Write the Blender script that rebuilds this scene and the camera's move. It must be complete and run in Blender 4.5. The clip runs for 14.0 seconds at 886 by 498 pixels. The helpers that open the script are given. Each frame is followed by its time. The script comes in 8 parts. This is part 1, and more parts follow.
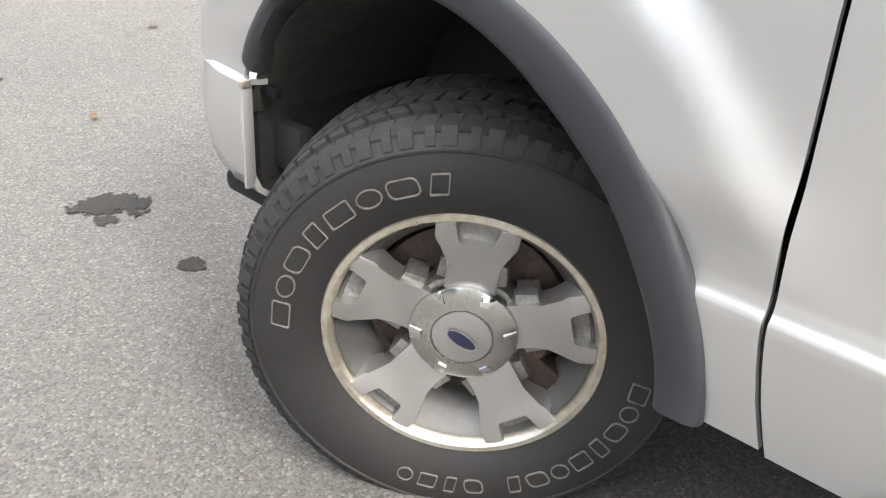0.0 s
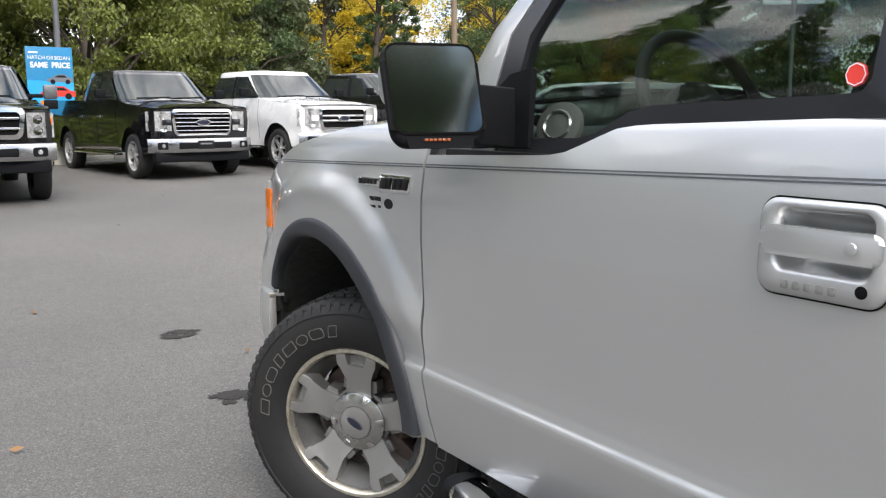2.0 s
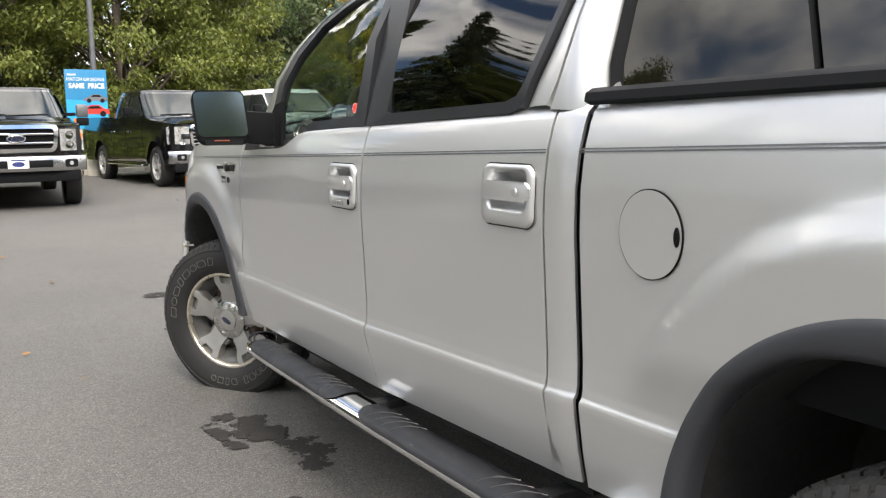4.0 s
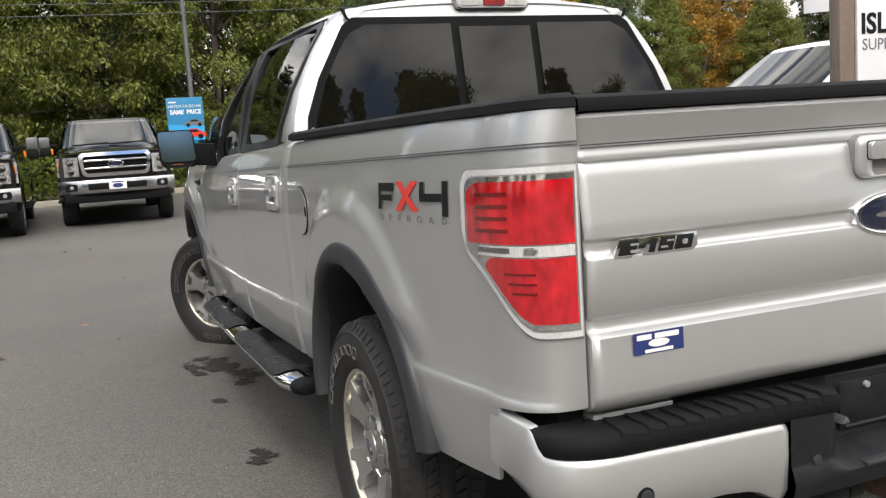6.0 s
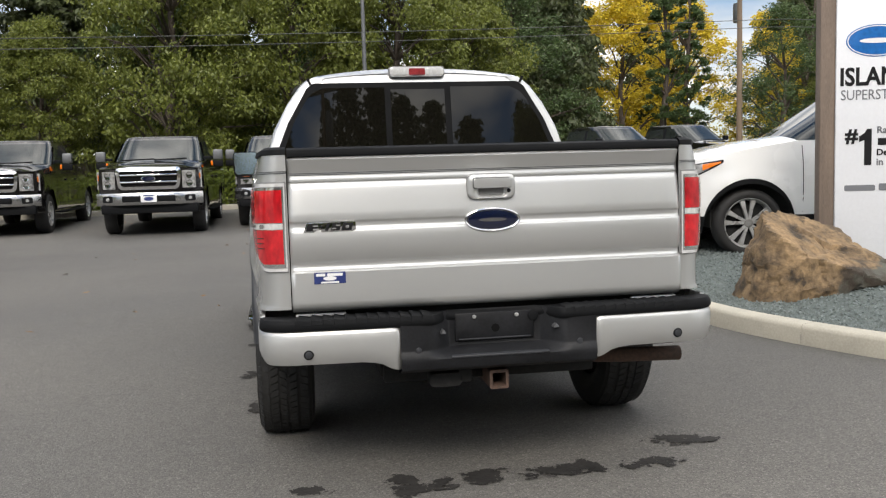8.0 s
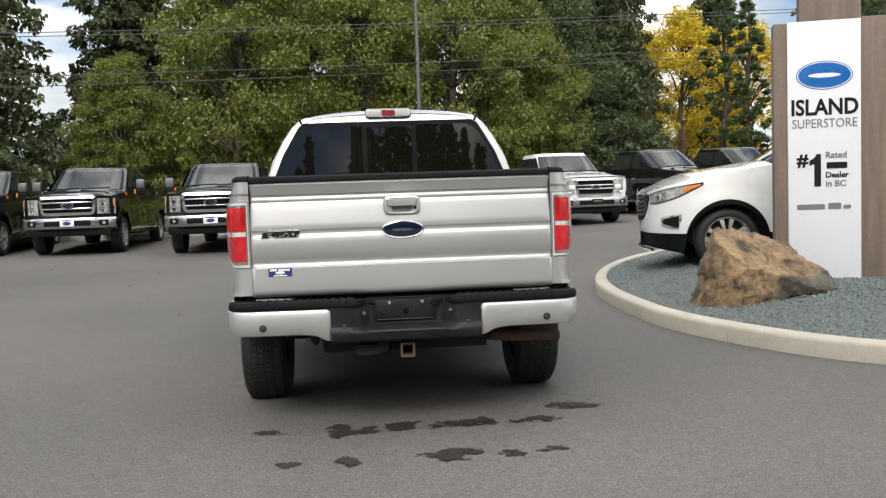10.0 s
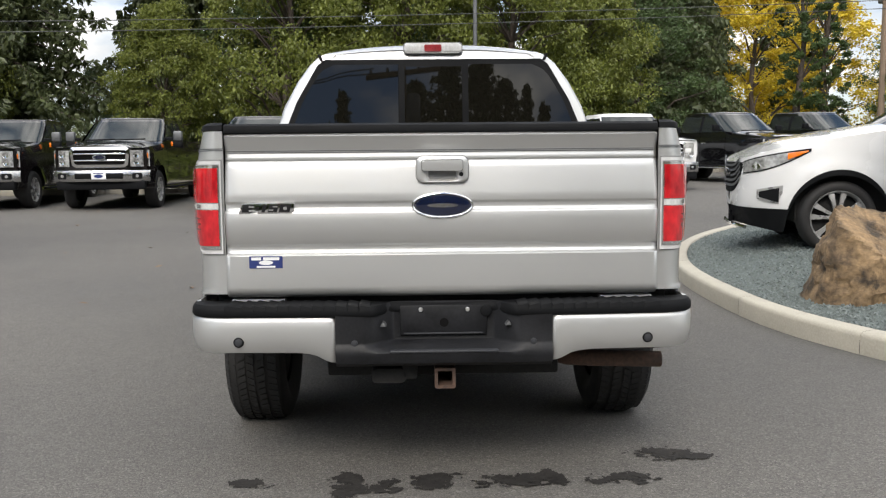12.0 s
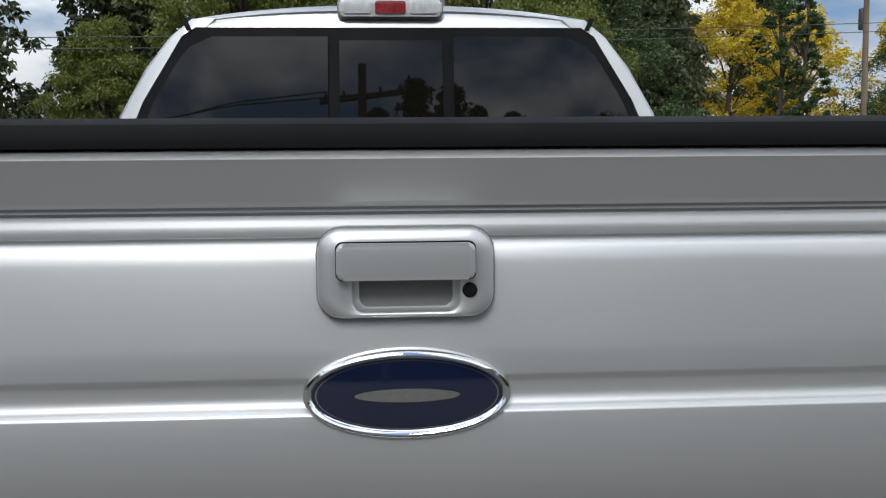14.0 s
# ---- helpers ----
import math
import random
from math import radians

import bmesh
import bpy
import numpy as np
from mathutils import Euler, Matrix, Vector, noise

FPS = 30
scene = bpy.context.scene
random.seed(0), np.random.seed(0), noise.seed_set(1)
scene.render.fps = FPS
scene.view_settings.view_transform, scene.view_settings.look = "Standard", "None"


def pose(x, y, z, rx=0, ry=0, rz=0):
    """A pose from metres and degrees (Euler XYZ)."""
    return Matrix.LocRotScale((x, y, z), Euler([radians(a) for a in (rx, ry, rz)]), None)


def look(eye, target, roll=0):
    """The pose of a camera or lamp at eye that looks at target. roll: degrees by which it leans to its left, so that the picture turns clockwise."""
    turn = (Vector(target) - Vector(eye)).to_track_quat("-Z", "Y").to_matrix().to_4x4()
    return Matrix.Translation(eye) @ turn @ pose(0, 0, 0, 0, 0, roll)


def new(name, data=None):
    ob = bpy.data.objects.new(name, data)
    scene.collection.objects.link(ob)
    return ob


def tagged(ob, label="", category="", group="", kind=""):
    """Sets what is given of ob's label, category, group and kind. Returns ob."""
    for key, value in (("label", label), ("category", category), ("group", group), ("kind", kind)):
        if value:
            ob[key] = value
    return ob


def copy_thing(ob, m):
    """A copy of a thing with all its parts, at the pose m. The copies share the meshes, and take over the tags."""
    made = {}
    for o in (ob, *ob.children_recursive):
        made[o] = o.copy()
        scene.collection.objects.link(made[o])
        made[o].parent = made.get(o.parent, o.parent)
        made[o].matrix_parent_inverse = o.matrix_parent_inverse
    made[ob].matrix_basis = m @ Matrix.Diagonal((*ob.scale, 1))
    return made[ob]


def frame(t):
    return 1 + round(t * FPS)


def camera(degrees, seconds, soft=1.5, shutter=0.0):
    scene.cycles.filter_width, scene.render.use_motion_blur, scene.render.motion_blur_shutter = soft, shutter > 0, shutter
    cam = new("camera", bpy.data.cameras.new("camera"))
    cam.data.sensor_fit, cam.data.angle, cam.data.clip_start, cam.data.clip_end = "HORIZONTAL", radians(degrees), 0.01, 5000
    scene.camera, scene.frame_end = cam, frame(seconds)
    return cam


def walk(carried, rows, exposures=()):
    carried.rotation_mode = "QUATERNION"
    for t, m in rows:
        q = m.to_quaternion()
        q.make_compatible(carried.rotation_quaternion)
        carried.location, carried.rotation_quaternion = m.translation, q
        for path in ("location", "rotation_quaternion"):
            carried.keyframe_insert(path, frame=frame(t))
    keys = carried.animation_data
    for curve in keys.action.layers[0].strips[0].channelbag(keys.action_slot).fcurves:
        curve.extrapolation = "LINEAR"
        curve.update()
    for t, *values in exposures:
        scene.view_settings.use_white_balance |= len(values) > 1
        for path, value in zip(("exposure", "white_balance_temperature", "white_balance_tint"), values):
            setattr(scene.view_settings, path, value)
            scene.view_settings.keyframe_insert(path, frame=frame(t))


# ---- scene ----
cam = camera(52.3, 14.0, soft=1.25)
PATH = [
    (0, (-1.913, 2.892, 1.215), (-0.599, 4.084, 0.29), 3.4),
    (0.5, (-2.01, 2.551, 1.244), (-0.768, 3.928, 0.494), 2.2),
    (1, (-2.095, 2.166, 1.28), (-0.934, 3.711, 0.765), 1.0),
    (1.5, (-2.094, 1.725, 1.322), (-1.026, 3.379, 0.97), 0.4),
    (2, (-2.145, 1.266, 1.328), (-1.088, 2.939, 1.032), -0.3),
    (2.5, (-2.177, 0.755, 1.326), (-1.179, 2.467, 1.058), -0.2),
    (3, (-2.195, 0.247, 1.314), (-1.197, 1.956, 1.028), -0.5),
    (5.5, (-1.915, -2.13, 1.333), (-1.073, -0.332, 1.092), -3.0),
    (6, (-1.748, -2.646, 1.341), (-1.0, -0.808, 1.093), -3.7),
    (6.5, (-1.618, -3.176, 1.342), (-0.972, -1.293, 1.154), -3.2),
    (7, (-1.377, -3.691, 1.341), (-0.838, -1.774, 1.16), -2.6),
    (9.5, (-0.23, -5.811, 1.3), (-0.073, -3.825, 1.131), -1.0),
    (10, (-0.189, -5.973, 1.302), (-0.024, -3.984, 1.172), -1.9),
    (10.5, (-0.146, -5.865, 1.295), (-0.079, -3.872, 1.145), -1.6),
    (11, (-0.15, -5.543, 1.278), (-0.103, -3.552, 1.096), -0.9),
    (11.5, (-0.159, -5.056, 1.293), (-0.097, -3.065, 1.108), -1.4),
    (12, (-0.081, -4.478, 1.3), (-0.033, -2.49, 1.084), -0.5),
    (12.5, (-0.095, -3.895, 1.305), (-0.024, -1.91, 1.067), -0.2),
    (13, (-0.066, -3.259, 1.316), (0.001, -1.272, 1.103), -0.9),
    (13.5, (-0.063, -2.624, 1.336), (0.035, -0.633, 1.173), -1.6),
    (14, (-0.02, -2.101, 1.334), (0.103, -0.11, 1.183), -0.5),
]
walk(cam, [(t, look(eye, target, roll)) for t, eye, target, roll in PATH], exposures=[(0, 1.75, 6900, 12), (0.8, 1.07, 6700, 12), (1.5, 0.82, 6550, 12), (3.0, 1.10, 6850, 11), (5.5, 0.78, 7050, 12), (6.5, 0.36, 6950, 11), (9.5, 0.38, 6850, 10), (12.5, 0.42, 6800, 10), (13.0, 0.40, 6700, 9), (13.5, 0.08, 6300, 8), (14.0, -0.25, 6200, 8)])

# ---------------------------------------------------------------- light
world = bpy.data.worlds.new("sky")
scene.world = world
world.use_nodes = True
wn, wl = world.node_tree.nodes, world.node_tree.links
wn.clear()
SUN_UP, SUN_TURN = radians(42), radians(192)
sky = wn.new("ShaderNodeTexSky")
sky.sky_type, sky.sun_disc, sky.sun_elevation, sky.sun_rotation = "NISHITA", False, SUN_UP, SUN_TURN
sky.air_density, sky.dust_density, sky.ozone_density = 0.8, 0.0, 2.0
wco = wn.new("ShaderNodeTexCoord")
wmap = wn.new("ShaderNodeMapping")
wmap.inputs["Scale"].default_value = (1.0, 1.0, 2.6)
wmap.inputs["Rotation"].default_value = (0, 0, 4.3)
cloud = wn.new("ShaderNodeTexNoise")
cloud.inputs["Scale"].default_value, cloud.inputs["Detail"].default_value, cloud.inputs["Roughness"].default_value = 2.3, 7.0, 0.58
ramp = wn.new("ShaderNodeValToRGB")
ramp.color_ramp.elements[0].position, ramp.color_ramp.elements[1].position = 0.41, 0.57
shade = wn.new("ShaderNodeTexNoise")
shade.inputs["Scale"].default_value, shade.inputs["Detail"].default_value = 4.5, 5.0
tone = wn.new("ShaderNodeValToRGB")
tone.color_ramp.elements[0].position, tone.color_ramp.elements[1].position = 0.3, 0.7
tone.color_ramp.elements[0].color, tone.color_ramp.elements[1].color = (6.4, 6.6, 7.0, 1), (15.5, 15.5, 15.4, 1)
mixw = wn.new("ShaderNodeMix")
mixw.data_type = "RGBA"
back = wn.new("ShaderNodeBackground")
back.inputs["Strength"].default_value = 0.146
wout = wn.new("ShaderNodeOutputWorld")
wl.new(wco.outputs["Generated"], wmap.inputs["Vector"])
wl.new(wmap.outputs["Vector"], cloud.inputs["Vector"])
wl.new(wmap.outputs["Vector"], shade.inputs["Vector"])
wl.new(cloud.outputs["Fac"], ramp.inputs["Fac"])
wl.new(shade.outputs["Fac"], tone.inputs["Fac"])
wl.new(ramp.outputs["Color"], mixw.inputs["Factor"])
wl.new(sky.outputs["Color"], mixw.inputs["A"])
wl.new(tone.outputs["Color"], mixw.inputs["B"])
# an overcast sky is darker towards the horizon than overhead
wsep = wn.new("ShaderNodeSeparateXYZ")
wrise = wn.new("ShaderNodeMapRange")
wrise.inputs["From Min"].default_value, wrise.inputs["From Max"].default_value = 0.0, 0.75
wrise.inputs["To Min"].default_value, wrise.inputs["To Max"].default_value = 0.40, 1.30
wdim = wn.new("ShaderNodeVectorMath")
wdim.operation = "SCALE"
wl.new(wco.outputs["Generated"], wsep.inputs[0])
wl.new(wsep.outputs["Z"], wrise.inputs["Value"])
wl.new(mixw.outputs["Result"], wdim.inputs[0])
wl.new(wrise.outputs["Result"], wdim.inputs["Scale"])
wl.new(wdim.outputs["Vector"], back.inputs["Color"])
wl.new(back.outputs["Background"], wout.inputs["Surface"])

sun_data = bpy.data.lights.new("sun", "SUN")
sun_data.energy, sun_data.angle, sun_data.color = 1.8, radians(18), (1.0, 0.95, 0.88)
sun = new("sun", sun_data)
sun_dir = Vector((math.sin(SUN_TURN) * math.cos(SUN_UP), math.cos(SUN_TURN) * math.cos(SUN_UP), math.sin(SUN_UP)))
sun.rotation_euler = sun_dir.to_track_quat("Z", "Y").to_euler()


# ---------------------------------------------------------------- materials
def surf(name, base, rough=0.5, metal=0.0, var=0.15, scale=3.0, fine=60.0, bump=0.15, depth=0.002, coat=0.0, tint=None, rvar=0.1, island=0.0, trans=0.0, spec=0.5, stretch=(1, 1, 1), obj=0.0):
    """A surface with broad and fine variation of colour, gloss and relief."""
    m = bpy.data.materials.new(name)
    m.use_nodes = True
    n, l = m.node_tree.nodes, m.node_tree.links
    b = n["Principled BSDF"]
    co = n.new("ShaderNodeTexCoord")
    mp = n.new("ShaderNodeMapping")
    mp.inputs["Scale"].default_value = stretch
    l.new(co.outputs["Object"], mp.inputs["Vector"])
    big, small = n.new("ShaderNodeTexNoise"), n.new("ShaderNodeTexNoise")
    big.inputs["Scale"].default_value, big.inputs["Detail"].default_value = scale, 5.0
    small.inputs["Scale"].default_value, small.inputs["Detail"].default_value = fine, 3.0
    for t in (big, small):
        l.new(mp.outputs["Vector"], t.inputs["Vector"])
    add = n.new("ShaderNodeMath")
    add.operation = "ADD"
    l.new(big.outputs["Fac"], add.inputs[0])
    l.new(small.outputs["Fac"], add.inputs[1])
    half = n.new("ShaderNodeMath")
    half.operation = "MULTIPLY"
    half.inputs[1].default_value = 0.5
    l.new(add.outputs[0], half.inputs[0])
    fac = half.outputs[0]
    if island or obj:
        rnd = n.new("ShaderNodeNewGeometry").outputs["Random Per Island"] if island else n.new("ShaderNodeObjectInfo").outputs["Random"]
        mx = n.new("ShaderNodeMix")
        mx.inputs["Factor"].default_value = island or obj
        l.new(fac, mx.inputs["A"])
        l.new(rnd, mx.inputs["B"])
        fac = mx.outputs["Result"]
    rp = n.new("ShaderNodeValToRGB")
    lo = tint or tuple(c * (1 - 1.6 * var) for c in base)
    hi = tuple(min(1, c * (1 + 1.2 * var)) for c in base)
    w = 0.5 if (island or obj) else 0.22
    rp.color_ramp.elements[0].position, rp.color_ramp.elements[1].position = 0.5 - w, 0.5 + w
    rp.color_ramp.elements[0].color, rp.color_ramp.elements[1].color = (*lo, 1), (*hi, 1)
    l.new(fac, rp.inputs["Fac"])
    l.new(rp.outputs["Color"], b.inputs["Base Color"])
    mr = n.new("ShaderNodeMapRange")
    mr.inputs["From Min"].default_value, mr.inputs["From Max"].default_value = 0.3, 0.7
    mr.inputs["To Min"].default_value, mr.inputs["To Max"].default_value = max(0, rough - rvar), min(1, rough + rvar)
    l.new(big.outputs["Fac"], mr.inputs["Value"])
    l.new(mr.outputs["Result"], b.inputs["Roughness"])
    b.inputs["Metallic"].default_value = metal
    b.inputs["Coat Weight"].default_value = coat
    b.inputs["Coat Roughness"].default_value = 0.04
    b.inputs["Specular IOR Level"].default_value = spec
    b.inputs["Transmission Weight"].default_value = trans
    if bump:
        bp = n.new("ShaderNodeBump")
        bp.inputs["Strength"].default_value, bp.inputs["Distance"].default_value = bump, depth
        l.new(small.outputs["Fac"], bp.inputs["Height"])
        l.new(bp.outputs["Normal"], b.inputs["Normal"])
    return m


def glass(name, tint, rough=0.02):
    """A thin tinted pane: the light that is not mirrored goes through it, dimmed by the tint."""
    m = bpy.data.materials.new(name)
    m.use_nodes = True
    n, l = m.node_tree.nodes, m.node_tree.links
    n.clear()
    tr, gl, fr, mx, out = n.new("ShaderNodeBsdfTransparent"), n.new("ShaderNodeBsdfGlossy"), n.new("ShaderNodeLayerWeight"), n.new("ShaderNodeMixShader"), n.new("ShaderNodeOutputMaterial")
    tr.inputs["Color"].default_value = (*tint, 1)
    gl.inputs["Roughness"].default_value = rough
    fr.inputs["Blend"].default_value = 0.5
    pw, sc = n.new("ShaderNodeMath"), n.new("ShaderNodeMath")
    pw.operation, sc.operation = "POWER", "MULTIPLY_ADD"
    pw.inputs[1].default_value = 4.5
    sc.inputs[1].default_value, sc.inputs[2].default_value = 0.88, 0.07
    l.new(fr.outputs["Facing"], pw.inputs[0])
    l.new(pw.outputs[0], sc.inputs[0])
    l.new(sc.outputs[0], mx.inputs["Fac"])
    l.new(tr.outputs[0], mx.inputs[1])
    l.new(gl.outputs[0], mx.inputs[2])
    l.new(mx.outputs[0], out.inputs["Surface"])
    return m


def asphalt_material():
    m = surf("asphalt", (0.106, 0.102, 0.095), rough=0.82, var=0.14, scale=0.35, fine=9.0, bump=0.0)
    n, l = m.node_tree.nodes, m.node_tree.links
    b = n["Principled BSDF"]
    co = n.new("ShaderNodeTexCoord")
    vo = n.new("ShaderNodeTexVoronoi")
    vo.inputs["Scale"].default_value = 150.0
    l.new(co.outputs["Object"], vo.inputs["Vector"])
    sep = n.new("ShaderNodeSeparateColor")
    l.new(vo.outputs["Color"], sep.inputs["Color"])
    rp = n.new("ShaderNodeValToRGB")
    e = rp.color_ramp.elements
    e[0].position, e[0].color = 0.0, (0.030, 0.029, 0.028, 1)
    e[1].position, e[1].color = 1.0, (0.25, 0.243, 0.23, 1)
    for p, c in ((0.45, (0.104, 0.100, 0.094, 1)), (0.85, (0.14, 0.135, 0.126, 1))):
        x = e.new(p)
        x.color = c
    l.new(sep.outputs[0], rp.inputs["Fac"])
    mx = n.new("ShaderNodeMix")
    mx.data_type = "RGBA"
    mx.inputs["Factor"].default_value = 0.52
    old = b.inputs["Base Color"].links[0].from_socket
    l.new(old, mx.inputs["A"])
    l.new(rp.outputs["Color"], mx.inputs["B"])
    pat = n.new("ShaderNodeTexNoise")
    pat.inputs["Scale"].default_value, pat.inputs["Detail"].default_value = 0.16, 4.0
    l.new(co.outputs["Object"], pat.inputs["Vector"])
    pr = n.new("ShaderNodeValToRGB")
    pr.color_ramp.elements[0].position, pr.color_ramp.elements[1].position = 0.35, 0.65
    pr.color_ramp.elements[0].color, pr.color_ramp.elements[1].color = (0.78, 0.78, 0.78, 1), (1.12, 1.1, 1.07, 1)
    l.new(pat.outputs["Fac"], pr.inputs["Fac"])
    mul = n.new("ShaderNodeMix")
    mul.data_type, mul.blend_type = "RGBA", "MULTIPLY"
    mul.inputs["Factor"].default_value = 1.0
    l.new(mx.outputs["Result"], mul.inputs["A"])
    l.new(pr.outputs["Color"], mul.inputs["B"])
    l.new(mul.outputs["Result"], b.inputs["Base Color"])
    bp = n.new("ShaderNodeBump")
    bp.inputs["Strength"].default_value, bp.inputs["Distance"].default_value = 0.65, 0.003
    l.new(vo.outputs["Distance"], bp.inputs["Height"])
    bp.invert = True
    l.new(bp.outputs["Normal"], b.inputs["Normal"])
    return m


ASPHALT = asphalt_material()
STAIN = surf("oil_stain", (0.030, 0.028, 0.026), rough=0.85, var=0.4, scale=9, fine=90, bump=0.4, spec=0.25)
SILVER = surf("silver_paint", (0.555, 0.56, 0.555), rough=0.39, metal=0.70, var=0.02, scale=1.5, fine=900, bump=0.02, depth=0.0003, coat=1.0, rvar=0.02)
BLACKPLASTIC = surf("black_plastic", (0.0075, 0.008, 0.009), rough=0.66, var=0.12, scale=6, fine=300, bump=0.25, depth=0.0006, spec=0.12)
FLARE = surf("grey_black_plastic", (0.027, 0.029, 0.034), rough=0.52, var=0.12, scale=5, fine=400, bump=0.2, depth=0.0005)
RUBBER = surf("tyre_rubber", (0.014, 0.0135, 0.0135), rough=0.72, var=0.3, scale=6, fine=140, bump=0.3, depth=0.001, tint=(0.0085, 0.008, 0.008))
TREAD = surf("worn_tread", (0.018, 0.018, 0.018), rough=0.8, var=0.3, scale=14, fine=160, bump=0.5, depth=0.002)
LETTER = surf("raised_letter", (0.125, 0.12, 0.11), rough=0.7, var=0.3, scale=30, fine=200)
ALLOY = surf("machined_alloy", (0.47, 0.465, 0.45), rough=0.36, metal=0.85, var=0.06, scale=8, fine=260, bump=0.08, depth=0.0005)
ALLOYDARK = surf("painted_alloy", (0.30, 0.30, 0.295), rough=0.40, metal=0.7, var=0.2, scale=9, fine=120, tint=(0.15, 0.14, 0.125))
DISH = surf("painted_rim_dish", (0.17, 0.17, 0.165), rough=0.38, metal=0.6, var=0.10, scale=4, fine=60, bump=0.05, depth=0.0005)
LIP = surf("tarnished_lip", (0.62, 0.59, 0.52), rough=0.34, metal=0.85, var=0.2, scale=6, fine=60, tint=(0.42, 0.37, 0.28))
BUMPERCHROME = surf("bumper_chrome", (0.46, 0.46, 0.46), rough=0.2, metal=1.0, var=0.1, scale=4, fine=60, bump=0.0, rvar=0.05)
CHROME = surf("chrome", (0.78, 0.78, 0.78), rough=0.07, metal=1.0, var=0.03, scale=5, fine=90, bump=0.0, rvar=0.03)
STEEL = surf("rusty_steel", (0.082, 0.046, 0.032), rough=0.8, var=0.45, scale=12, fine=70, bump=0.4, tint=(0.035, 0.025, 0.02))
BRAKE = surf("brake_iron", (0.055, 0.042, 0.036), rough=0.55, metal=0.5, var=0.4, scale=14, fine=90, tint=(0.035, 0.02, 0.015))
UNDER = surf("dirty_underbody", (0.012, 0.012, 0.012), rough=0.9, var=0.5, scale=7, fine=50, bump=0.3)
LINER = surf("dusty_liner", (0.026, 0.026, 0.021), rough=0.92, var=0.5, scale=7, fine=45, bump=0.5, depth=0.004, tint=(0.01, 0.01, 0.01))
SEAM = surf("dark_seam", (0.006, 0.006, 0.006), rough=0.85, var=0.1, spec=0.08)
STRIPE = surf("pinstripe", (0.08, 0.083, 0.09), rough=0.4, var=0.1)
BLUE = surf("badge_blue", (0.005, 0.009, 0.032), rough=0.18, var=0.1, coat=1.0, bump=0)
STICKERBLUE = surf("sticker_blue", (0.02, 0.035, 0.15), rough=0.4, var=0.08, bump=0)
WHITE = surf("white_print", (0.8, 0.8, 0.8), rough=0.5, var=0.04, bump=0)
REDPRINT = surf("red_print", (0.72, 0.045, 0.03), rough=0.45, var=0.05, bump=0)
BLACKPRINT = surf("black_print", (0.010, 0.010, 0.011), rough=0.55, var=0.1, bump=0, spec=0.2)
GREYPRINT = surf("grey_print", (0.16, 0.165, 0.18), rough=0.5, var=0.05, bump=0)
RED = surf("red_lens", (0.56, 0.012, 0.018), rough=0.12, var=0.30, scale=13, fine=34, coat=1.0, bump=0.12, depth=0.0015, tint=(0.20, 0.005, 0.009), stretch=(1.3, 1.3, 0.7))
STOPRED = surf("dull_red_lens", (0.30, 0.035, 0.04), rough=0.15, var=0.25, scale=40, fine=160, coat=1.0, bump=0.1, depth=0.0006)
REDDARK = surf("red_lens_ribs", (0.16, 0.003, 0.005), rough=0.15, var=0.12, coat=1.0)
LAMPCLEAR = surf("lamp_clear", (0.74, 0.74, 0.73), rough=0.15, metal=0.2, var=0.2, scale=30, fine=160, coat=1.0, bump=0.2, depth=0.001, stretch=(3, 3, 0.6))
CLEARLENS = surf("clear_lens", (0.68, 0.68, 0.68), rough=0.12, metal=0.12, var=0.12, scale=12, fine=120, coat=1.0)
LAMPCHROME = surf("lamp_reflector", (0.72, 0.72, 0.71), rough=0.16, metal=0.9, var=0.25, scale=14, fine=70, bump=0.1, depth=0.001, coat=0.6, tint=(0.42, 0.42, 0.42))
HEADLENS = surf("headlight_reflector", (0.50, 0.50, 0.49), rough=0.14, metal=0.6, var=0.8, scale=11, fine=30, bump=0.15, depth=0.002, coat=1.0, tint=(0.10, 0.10, 0.10))
GASKET = surf("grey_gasket", (0.22, 0.22, 0.22), rough=0.5, var=0.1)
HUB = surf("satin_hub", (0.50, 0.495, 0.48), rough=0.22, metal=0.95, var=0.12, scale=10, fine=200, bump=0.05, depth=0.0005)
MATBLACK = surf("dull_black_plastic", (0.011, 0.0115, 0.0135), rough=0.52, var=0.4, scale=9, fine=90, bump=0.35, depth=0.001, spec=0.28)
AMBERDIM = surf("unlit_amber_lens", (0.30, 0.075, 0.02), rough=0.2, var=0.15, coat=0.6)
AMBER = surf("amber_lens", (0.85, 0.2, 0.01), rough=0.15, var=0.1, coat=1.0)
TRIM = surf("satin_pillar_trim", (0.020, 0.021, 0.024), rough=0.34, var=0.1, scale=4, fine=200, bump=0.05, depth=0.0004, spec=0.4)
GLASS = glass("side_glass", (0.62, 0.70, 0.66))
TINTED = glass("tinted_glass", (0.035, 0.04, 0.042))
MIRROR = surf("mirror", (0.38, 0.42, 0.39), rough=0.09, metal=1.0, var=0.0, bump=0, rvar=0.0)
INTERIOR = surf("grey_interior", (0.10, 0.10, 0.098), rough=0.7, var=0.15, scale=6, fine=200)
INTERIORDARK = surf("dark_interior", (0.03, 0.03, 0.03), rough=0.7, var=0.2)
BLACKPAINT = surf("black_paint", (0.005, 0.005, 0.006), rough=0.16, var=0.1, scale=2, fine=300, bump=0.0, coat=1.0)
DARKPAINT = surf("dark_brown_paint", (0.010, 0.0085, 0.0095), rough=0.2, metal=0.2, var=0.1, scale=2, fine=300, bump=0.0, coat=1.0)
